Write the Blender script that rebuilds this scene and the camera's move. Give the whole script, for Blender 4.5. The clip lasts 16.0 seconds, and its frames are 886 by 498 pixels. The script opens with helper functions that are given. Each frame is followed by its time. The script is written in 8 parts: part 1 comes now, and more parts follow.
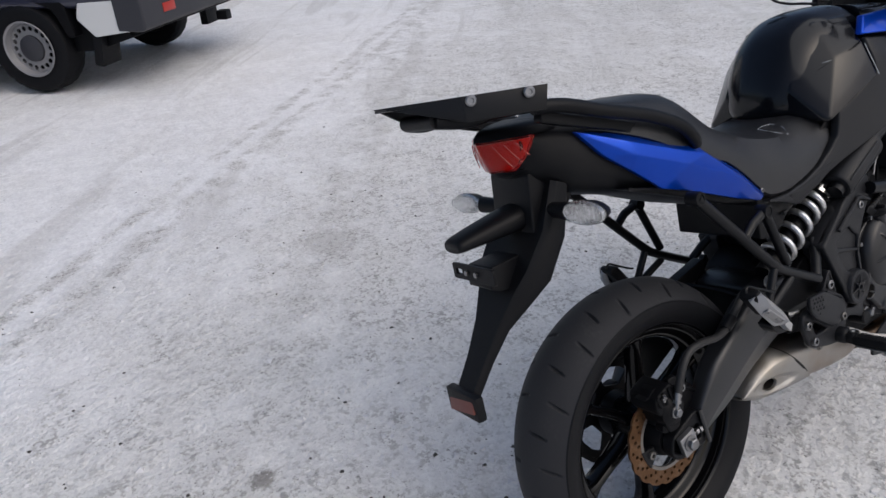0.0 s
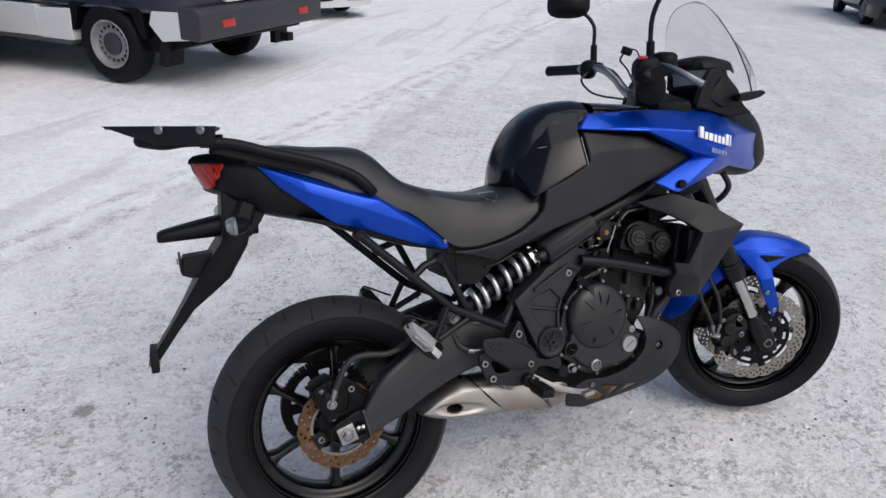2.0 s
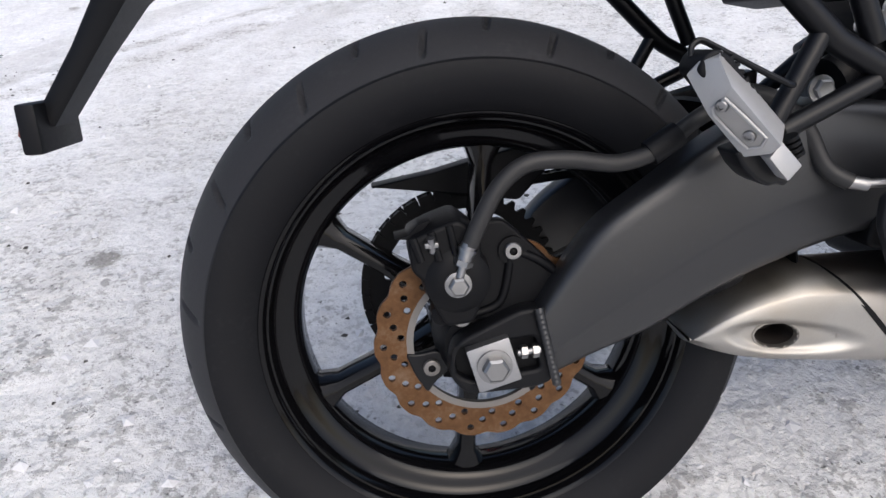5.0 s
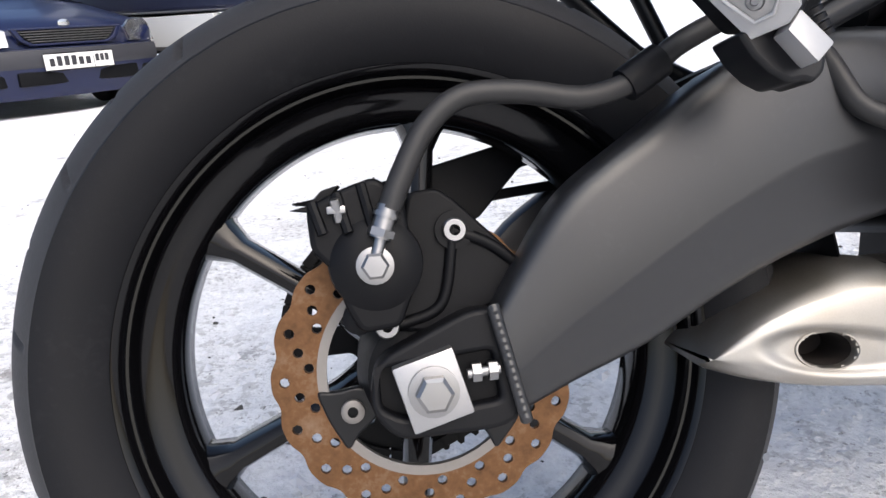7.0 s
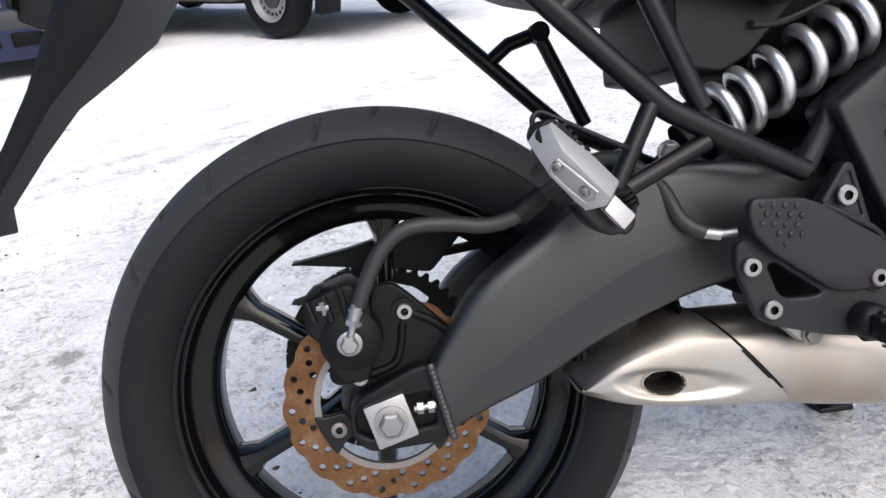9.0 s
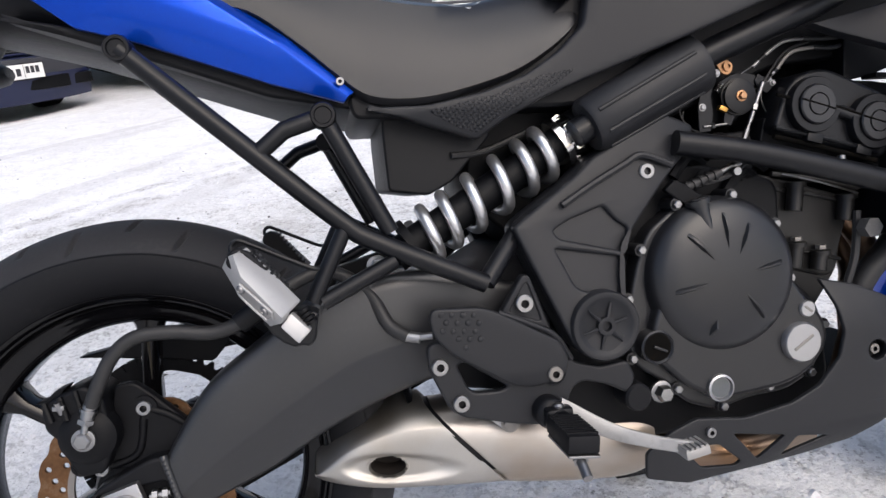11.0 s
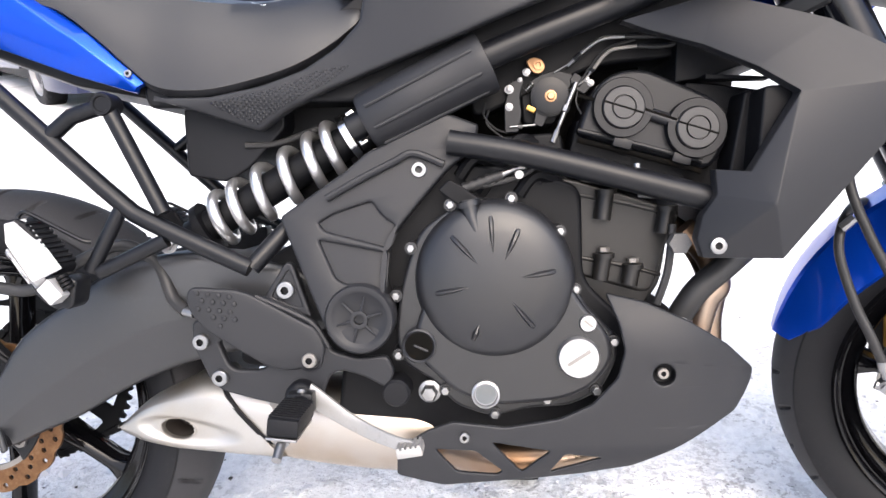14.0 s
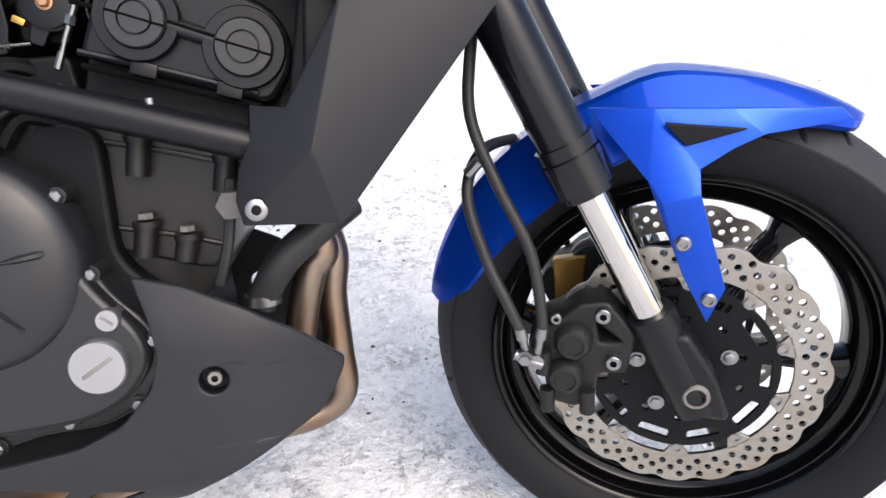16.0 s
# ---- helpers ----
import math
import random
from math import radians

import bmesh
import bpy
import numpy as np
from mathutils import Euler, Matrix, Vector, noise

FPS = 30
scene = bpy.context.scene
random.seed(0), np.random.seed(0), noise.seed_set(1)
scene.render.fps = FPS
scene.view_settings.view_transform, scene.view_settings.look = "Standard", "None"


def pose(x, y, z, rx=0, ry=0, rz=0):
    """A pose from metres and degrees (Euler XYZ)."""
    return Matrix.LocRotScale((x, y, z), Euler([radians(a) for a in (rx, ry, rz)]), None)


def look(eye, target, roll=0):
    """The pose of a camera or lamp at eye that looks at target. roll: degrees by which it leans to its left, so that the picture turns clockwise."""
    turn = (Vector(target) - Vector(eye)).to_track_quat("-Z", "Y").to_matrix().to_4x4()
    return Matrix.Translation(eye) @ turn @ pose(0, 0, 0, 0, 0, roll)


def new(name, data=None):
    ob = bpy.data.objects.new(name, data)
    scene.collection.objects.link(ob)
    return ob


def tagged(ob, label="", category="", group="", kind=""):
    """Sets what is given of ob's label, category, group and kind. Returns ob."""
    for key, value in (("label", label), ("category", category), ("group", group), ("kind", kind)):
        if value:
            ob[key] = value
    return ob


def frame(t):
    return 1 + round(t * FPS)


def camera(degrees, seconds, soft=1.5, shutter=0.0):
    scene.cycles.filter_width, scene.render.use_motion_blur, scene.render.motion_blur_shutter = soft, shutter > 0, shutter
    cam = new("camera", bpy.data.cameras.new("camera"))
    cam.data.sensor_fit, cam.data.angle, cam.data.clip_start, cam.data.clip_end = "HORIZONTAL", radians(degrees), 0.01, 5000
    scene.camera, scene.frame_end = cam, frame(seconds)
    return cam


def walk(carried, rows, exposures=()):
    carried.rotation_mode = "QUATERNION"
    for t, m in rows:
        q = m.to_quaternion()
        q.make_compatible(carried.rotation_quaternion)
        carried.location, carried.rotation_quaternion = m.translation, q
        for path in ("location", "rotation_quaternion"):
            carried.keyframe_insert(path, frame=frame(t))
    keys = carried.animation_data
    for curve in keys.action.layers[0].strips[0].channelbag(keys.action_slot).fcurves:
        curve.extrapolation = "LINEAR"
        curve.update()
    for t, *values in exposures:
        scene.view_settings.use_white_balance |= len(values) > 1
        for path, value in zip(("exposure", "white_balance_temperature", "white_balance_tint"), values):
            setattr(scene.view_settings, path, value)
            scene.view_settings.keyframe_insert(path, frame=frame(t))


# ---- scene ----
cam = camera(66.5, 16.0)
PATH = [
    (0, -0.9184, -0.6899, 1.3387, 61.11, 2.73, -34.32),
    (0.5, -0.7766, -0.8389, 1.3725, 60.78, 1.96, -28.37),
    (1, -0.6233, -1.0850, 1.3932, 61.16, 0.57, -21.49),
    (1.5, -0.4549, -1.2263, 1.4313, 61.37, -1.13, -21.71),
    (2, -0.3300, -1.3621, 1.4584, 64.10, -2.80, -22.80),
    (2.5, -0.2793, -1.3776, 1.4304, 61.04, -1.76, -20.27),
    (3, -0.2522, -1.1910, 1.3507, 61.04, 0.00, -14.10),
    (3.5, -0.2197, -1.0044, 1.2486, 57.29, 0.92, -11.52),
    (4, -0.1521, -0.8445, 1.1340, 56.33, 0.96, -6.41),
    (4.5, -0.1251, -0.6756, 0.9619, 56.17, -0.77, -8.38),
    (4.7, -0.1128, -0.6297, 0.8829, 55.45, 0.62, -7.01),
    (6.8, -0.0526, -0.4939, 0.5482, 69.35, 3.10, -8.94),
    (7, -0.0359, -0.5073, 0.5712, 70.28, 2.37, -7.74),
    (7.2, -0.0187, -0.5185, 0.6133, 69.80, 1.88, -6.92),
    (7.5, -0.0137, -0.5417, 0.6582, 69.81, 2.06, -6.81),
    (7.6, -0.0126, -0.5525, 0.6784, 68.32, 2.24, -7.43),
    (8, -0.0270, -0.5922, 0.7017, 65.75, 2.66, -8.13),
    (8.2, -0.0292, -0.6085, 0.7141, 64.47, 3.52, -7.15),
    (10.3, 0.1444, -0.7266, 0.8383, 65.64, 1.99, -11.27),
    (10.5, 0.1757, -0.7399, 0.8442, 66.53, 1.96, -11.40),
    (11, 0.2537, -0.7637, 0.8622, 68.05, 2.36, -10.76),
    (11.5, 0.3125, -0.7672, 0.8638, 69.09, 1.63, -10.05),
    (12, 0.3580, -0.7461, 0.8708, 69.71, 0.24, -10.53),
    (12.5, 0.4126, -0.7290, 0.8487, 68.11, 0.69, -9.24),
    (13, 0.4999, -0.7500, 0.8402, 67.61, 1.69, -4.61),
    (13.5, 0.6097, -0.7854, 0.8471, 68.38, 3.89, 0.19),
    (14, 0.6929, -0.8133, 0.8571, 67.41, 3.15, 2.55),
    (14.5, 0.7521, -0.7956, 0.8519, 65.52, 2.44, 1.85),
    (15, 0.8250, -0.7376, 0.8322, 63.19, 1.43, -0.87),
    (15.5, 0.9272, -0.6741, 0.8270, 60.96, 1.89, -4.88),
    (16, 1.0150, -0.6344, 0.7963, 61.17, 0.61, -9.26),
]
EXPOSURES = [(0.0, -0.19), (1.0, -0.23), (2.0, 0.04), (3.0, 0.15), (3.5, 0.14), (4.5, 0.29), (6.8, 1.02), (8.2, 1.0), (10.3, 0.57), (11.0, 0.62), (11.5, 0.78), (12.5, 1.36), (13.5, 1.80), (14.2, 1.86), (15.2, 1.60), (16.0, 1.28)]
EXPOSURES = [(t, stops, 6400 if t < 6 else 6500 if t < 9 else 6450 if t < 13 else 6640, 9.2 if t < 9 else 9.9 if t < 13 else 10.4) for t, stops in EXPOSURES]
walk(cam, [(t, pose(*p)) for t, *p in PATH], EXPOSURES)

# ---- daylight: an overcast winter sky ----
world = bpy.data.worlds.new("world")
scene.world = world
world.use_nodes = True
wn = world.node_tree
sky = wn.nodes.new("ShaderNodeTexSky")
sky.sky_type = "NISHITA"
sky.sun_disc = False
sky.sun_elevation = radians(46)
sky.sun_rotation = radians(162)
sky.air_density, sky.dust_density, sky.ozone_density = 0.8, 3.6, 0.9
wn.links.new(sky.outputs["Color"], wn.nodes["Background"].inputs["Color"])
wn.nodes["Background"].inputs["Strength"].default_value = 0.14
sun = new("sun", bpy.data.lights.new("sun", "SUN"))
sun.data.energy, sun.data.angle, sun.data.color = 1.3, radians(75), (1.0, 0.97, 0.935)
sun.matrix_world = look((6, -12, 30), (0, 0, 0))
# ---- materials ----
def principled(name, color, rough=0.5, metal=0.0, coat=0.0, coat_rough=0.05, spec=0.5):
    m = bpy.data.materials.new(name)
    m.use_nodes = True
    b = m.node_tree.nodes["Principled BSDF"]
    b.inputs["Base Color"].default_value = (*color, 1)
    b.inputs["Roughness"].default_value = rough
    b.inputs["Metallic"].default_value = metal
    b.inputs["Coat Weight"].default_value = coat
    b.inputs["Coat Roughness"].default_value = coat_rough
    b.inputs["Specular IOR Level"].default_value = spec
    return m, m.node_tree, b


def tex_noise(nt, scale, detail=4.0, rough=0.55, coord="Object", stretch=None):
    tc = nt.nodes.new("ShaderNodeTexCoord")
    n = nt.nodes.new("ShaderNodeTexNoise")
    n.inputs["Scale"].default_value, n.inputs["Detail"].default_value, n.inputs["Roughness"].default_value = scale, detail, rough
    if stretch:
        mp = nt.nodes.new("ShaderNodeMapping")
        mp.inputs["Scale"].default_value = stretch
        nt.links.new(tc.outputs[coord], mp.inputs["Vector"])
        nt.links.new(mp.outputs["Vector"], n.inputs["Vector"])
    else:
        nt.links.new(tc.outputs[coord], n.inputs["Vector"])
    return n.outputs["Fac"]


def ramp(nt, fac, stops):
    r = nt.nodes.new("ShaderNodeValToRGB")
    while len(r.color_ramp.elements) < len(stops):
        r.color_ramp.elements.new(0.5)
    for e, (p, c) in zip(r.color_ramp.elements, stops):
        e.position, e.color = p, ((*c, 1) if isinstance(c, tuple) else (c, c, c, 1))
    nt.links.new(fac, r.inputs["Fac"])
    return r.outputs["Color"]


def mix(nt, fac, a, b, kind="MIX"):
    m = nt.nodes.new("ShaderNodeMix")
    m.data_type, m.blend_type = "RGBA", kind
    for slot, v in ((0, fac), (6, a), (7, b)):
        if isinstance(v, (int, float)):
            m.inputs[slot].default_value = v
        elif isinstance(v, tuple):
            m.inputs[slot].default_value = (*v, 1)
        else:
            nt.links.new(v, m.inputs[slot])
    return m.outputs[2]


def bump(nt, b, height, strength=0.2, dist=0.002, after=None):
    bn = nt.nodes.new("ShaderNodeBump")
    bn.inputs["Strength"].default_value, bn.inputs["Distance"].default_value = strength, dist
    nt.links.new(height, bn.inputs["Height"])
    if after:
        nt.links.new(after, bn.inputs["Normal"])
    nt.links.new(bn.outputs["Normal"], b.inputs["Normal"])
    return bn.outputs["Normal"]


def dusty(name, color, rough, metal=0.0, dust=(0.26, 0.26, 0.27), amount=0.25, grain=900, grain_h=0.0002, coat=0.0, spec=0.5, blotch=14):
    """A surface with a fine grain, blotches of dust and uneven gloss."""
    m, nt, b = principled(name, color, rough, metal, coat, 0.08, spec)
    big = tex_noise(nt, blotch, 5.0, 0.65)
    small = tex_noise(nt, 160, 3.0, 0.6)
    mask = ramp(nt, mix(nt, 0.45, big, small), [(0.55, 0.0), (0.80, amount)])
    nt.links.new(mix(nt, mask, color, dust), b.inputs["Base Color"])
    nt.links.new(ramp(nt, small, [(0.3, max(rough - 0.02, 0.03)), (0.7, min(rough + 0.03, 1.0))]), b.inputs["Roughness"])
    if grain:
        bump(nt, b, tex_noise(nt, grain, 2.0), 0.35, grain_h)
    return m


PLASTIC = dusty("black_plastic", (0.0038, 0.0041, 0.0054), 0.46, spec=0.17, amount=0.012, grain=1500, grain_h=0.0003)
PANEL = dusty("charcoal_panel", (0.0128, 0.0134, 0.0158), 0.44, spec=0.24, amount=0.010, grain=1300, grain_h=0.0003)


def studded():
    m = dusty("studded_panel", (0.0128, 0.0134, 0.0158), 0.44, spec=0.28, amount=0.010, grain=0)
    nt = m.node_tree
    cells = nt.nodes.new("ShaderNodeTexVoronoi")
    tc = nt.nodes.new("ShaderNodeTexCoord")
    flat = nt.nodes.new("ShaderNodeMapping")
    flat.inputs["Scale"].default_value = (1.0, 0.0, 1.0)
    flat.inputs["Rotation"].default_value = (0.0, radians(33), 0.0)
    nt.links.new(tc.outputs["Object"], flat.inputs["Vector"])
    nt.links.new(flat.outputs["Vector"], cells.inputs["Vector"])
    cells.inputs["Scale"].default_value = 210
    cells.inputs["Randomness"].default_value = 0.0
    bump(nt, nt.nodes["Principled BSDF"], ramp(nt, cells.outputs["Distance"], [(0.22, 1.0), (0.42, 0.0)]), 0.9, 0.0016)
    return m


STUDDED = studded()
COVER = dusty("satin_black_cover", (0.0096, 0.0100, 0.0120), 0.34, 0.0, spec=0.42, amount=0.025, grain=1100)
FRAME = dusty("frame_paint", (0.0043, 0.0047, 0.0062), 0.34, spec=0.24, amount=0.03, grain=0)
SWING = dusty("swingarm_paint", (0.0100, 0.0108, 0.0130), 0.37, 0.0, spec=0.58, dust=(0.16, 0.16, 0.165), amount=0.07, grain=1400)
DARK = dusty("dark_cast_iron", (0.0028, 0.0030, 0.0040), 0.48, spec=0.14, amount=0.05, dust=(0.10, 0.10, 0.10))
RUBBER = dusty("rubber", (0.0048, 0.0051, 0.0066), 0.56, spec=0.17, dust=(0.10, 0.10, 0.105), amount=0.10, grain=700, grain_h=0.0003, blotch=9)
TREAD = dusty("dusty_tread", (0.0215, 0.022, 0.025), 0.66, spec=0.25, dust=(0.14, 0.14, 0.14), amount=0.14, grain=500, grain_h=0.0005, blotch=12)
CALIPER = dusty("dusty_caliper", (0.0085, 0.0085, 0.0092), 0.5, spec=0.25, dust=(0.09, 0.085, 0.08), amount=0.18, grain=600, blotch=40)
HOSE = dusty("hose_rubber", (0.014, 0.014, 0.015), 0.5, spec=0.35, amount=0.06, grain=0)
RIM = principled("gloss_black_rim", (0.0026, 0.0026, 0.0032), 0.12, 0.0, 0.1, 0.04, 0.20)[0]
GLOSS = dusty("gloss_black_paint", (0.003, 0.0035, 0.0055), 0.2, spec=0.18, amount=0.01, grain=0, coat=0.28)
SEAT = dusty("seat_vinyl", (0.0110, 0.0112, 0.0132), 0.40, spec=0.42, amount=0.008, grain=1700, grain_h=0.0005)
STEEL = dusty("zinc_steel", (0.25, 0.25, 0.255), 0.36, 1.0, dust=(0.25, 0.22, 0.19), amount=0.3, grain=0, blotch=60)
CHROME = dusty("chrome", (0.62, 0.61, 0.60), 0.17, 1.0, dust=(0.4, 0.38, 0.35), amount=0.12, grain=0, blotch=40)
ALLOY = dusty("cast_alloy", (0.34, 0.34, 0.35), 0.42, 1.0, dust=(0.3, 0.29, 0.28), amount=0.25, grain=700, grain_h=0.0003, blotch=50)
DULL = dusty("dull_alloy", (0.20, 0.19, 0.18), 0.55, 0.8, dust=(0.16, 0.13, 0.10), amount=0.4, grain=900, grain_h=0.0003, blotch=60)
WORN = dusty("worn_pedal_alloy", (0.30, 0.295, 0.29), 0.55, 0.7, dust=(0.12, 0.11, 0.10), amount=0.5, grain=900, grain_h=0.0003, blotch=60)
LAMPFOIL = dusty("lamp_reflector_foil", (0.75, 0.75, 0.74), 0.22, 0.8, amount=0.1, grain=180, grain_h=0.003, blotch=60)
PEGMETAL = dusty("satin_footrest_alloy", (0.33, 0.33, 0.335), 0.42, 0.35, dust=(0.2, 0.2, 0.2), amount=0.3, grain=500, grain_h=0.0003, blotch=70)
BRASS = dusty("brass", (0.34, 0.19, 0.10), 0.38, 1.0, amount=0.2, grain=0, blotch=60)
GOLD = dusty("gold_anodised", (0.45, 0.26, 0.07), 0.35, 1.0, dust=(0.1, 0.08, 0.05), amount=0.4, grain=0, blotch=60)
STANCHION = dusty("polished_stanchion", (0.50, 0.49, 0.48), 0.09, 1.0, dust=(0.2, 0.19, 0.18), amount=0.10, grain=0, blotch=30)
SPRING = dusty("silver_spring", (0.55, 0.55, 0.56), 0.3, 0.9, amount=0.25, grain=0, blotch=50)
RED = dusty("red_reflector", (0.35, 0.02, 0.012), 0.3, amount=0.2, grain=0)
DULLRED = dusty("dull_red_reflector", (0.16, 0.045, 0.035), 0.5, dust=(0.3, 0.25, 0.22), amount=0.5, grain=0, blotch=40)
WHITE = dusty("white_body_paint", (0.58, 0.59, 0.59), 0.3, dust=(0.4, 0.37, 0.34), amount=0.25, grain=0, coat=0.5, blotch=4)
NAVY = dusty("navy_body_paint", (0.014, 0.016, 0.035), 0.3, dust=(0.2, 0.19, 0.18), amount=0.2, grain=0, coat=0.5, blotch=4)
BLACKCAR = dusty("black_body_paint", (0.006, 0.006, 0.008), 0.3, spec=0.25, dust=(0.08, 0.08, 0.08), amount=0.1, grain=0, coat=0.3, blotch=4)
CARBLUE = dusty("dusty_blue_paint", (0.006, 0.010, 0.040), 0.3, spec=0.25, dust=(0.10, 0.10, 0.11), amount=0.10, grain=0, coat=0.35, blotch=4)
STRIP = dusty("dark_bumper_strip", (0.034, 0.035, 0.042), 0.5, spec=0.3, dust=(0.12, 0.12, 0.12), amount=0.2, grain=0, blotch=5)
GREYPLASTIC = dusty("grey_bumper_plastic", (0.06, 0.06, 0.062), 0.6, dust=(0.3, 0.28, 0.26), amount=0.3, grain=0, blotch=5)
WHEELGREY = dusty("grey_wheel_enamel", (0.22, 0.22, 0.23), 0.45, 0.2, dust=(0.2, 0.19, 0.18), amount=0.35, grain=0, blotch=18)
PLATE = dusty("number_plate", (0.72, 0.72, 0.7), 0.4, amount=0.2, grain=0, blotch=20)
# near-black for joint lines; also puts the shade of deep gaps into colour
GAPBLACK = dusty("gap_black", (0.003, 0.0028, 0.0026), 0.9, spec=0.05, dust=(0.03, 0.02, 0.012), amount=0.5, grain=0, blotch=60)
OUTLET = dusty("sooty_pipe", (0.012, 0.008, 0.006), 0.8, 0.2, dust=(0.012, 0.009, 0.007), amount=0.8, grain=0, blotch=60)
INK = principled("black_ink", (0.02, 0.02, 0.025), 0.5)[0]
LETTER = principled("white_decal", (0.75, 0.76, 0.8), 0.35)[0]
GREYLETTER = principled("grey_decal", (0.16, 0.2, 0.36), 0.35)[0]


def blue_paint():
    m, nt, b = principled("metallic_blue_paint", (0.001, 0.06, 0.5), 0.27, 0.66, 0.34, 0.02, 0.12)
    flake = tex_noise(nt, 3500, 1.0)
    nt.links.new(ramp(nt, flake, [(0.35, (0.0003, 0.030, 0.31)), (0.7, (0.0008, 0.068, 0.53))]), b.inputs["Base Color"])
    nt.links.new(ramp(nt, tex_noise(nt, 25), [(0.35, 0.29), (0.7, 0.36)]), b.inputs["Roughness"])
    return m


def brushed(name, base, warm, axis=(3, 60, 60), gloss=(0.24, 0.42)):
    m, nt, b = principled(name, base, 0.3, 1.0)
    s = tex_noise(nt, 24, 4.0, 0.6, stretch=axis)
    big = tex_noise(nt, 9, 3.0, 0.5)
    nt.links.new(mix(nt, ramp(nt, big, [(0.42, 0.0), (0.68, 1.0)]), base, warm), b.inputs["Base Color"])
    nt.links.new(ramp(nt, s, [(0.3, gloss[0]), (0.7, gloss[1])]), b.inputs["Roughness"])
    bump(nt, b, s, 0.08, 0.0005)
    return m


def rusty_disc():
    m, nt, b = principled("rusty_brake_disc", (0.4, 0.2, 0.07), 0.5, 0.75)
    big = tex_noise(nt, 40, 4.0, 0.6)
    fine = tex_noise(nt, 240, 3.0, 0.6)
    c = ramp(nt, mix(nt, 0.4, big, fine), [(0.30, (0.17, 0.11, 0.07)), (0.48, (0.120, 0.060, 0.026)), (0.72, (0.068, 0.032, 0.014))])
    nt.links.new(c, b.inputs["Base Color"])
    bump(nt, b, fine, 0.2, 0.0004)
    return m


def lens(name, color, rough=0.08, through_light=1.0):
    m, nt, b = principled(name, color, rough)
    b.inputs["Transmission Weight"].default_value = through_light
    b.inputs["IOR"].default_value = 1.35
    return m


BLUE = blue_paint()
BLOCK = dusty("engine_paint", (0.0075, 0.0070, 0.0068), 0.40, spec=0.30, dust=(0.10, 0.085, 0.075), amount=0.06, grain=900, blotch=30)
MUFFLER = brushed("brushed_steel", (0.36, 0.34, 0.32), (0.30, 0.255, 0.215), gloss=(0.32, 0.48))
HEADER = brushed("heat_tinted_steel", (0.215, 0.170, 0.138), (0.175, 0.100, 0.055), gloss=(0.30, 0.46))
ENDCAP = brushed("satin_end_cap", (0.36, 0.35, 0.335), (0.31, 0.285, 0.25), (30, 30, 30), (0.40, 0.54))
DISC = rusty_disc()
FRONTDISC = brushed("steel_brake_disc", (0.34, 0.33, 0.31), (0.29, 0.255, 0.21), (30, 30, 30))
CLEAR = lens("clear_lens", (0.93, 0.93, 0.93), 0.04, 0.96)
REDLENS = lens("red_lens", (0.85, 0.028, 0.020), 0.06, 0.93)
BOWL = dusty("red_lamp_bowl", (0.50, 0.03, 0.022), 0.35, spec=0.4, amount=0.05, grain=0, blotch=60)
SCREEN = lens("smoked_screen", (0.92, 0.94, 0.96), 0.02)
CLOCK = dusty("grey_display", (0.30, 0.32, 0.34), 0.2, amount=0.1, grain=0, blotch=30)
GLASS = lens("car_glass", (0.35, 0.38, 0.4), 0.02)


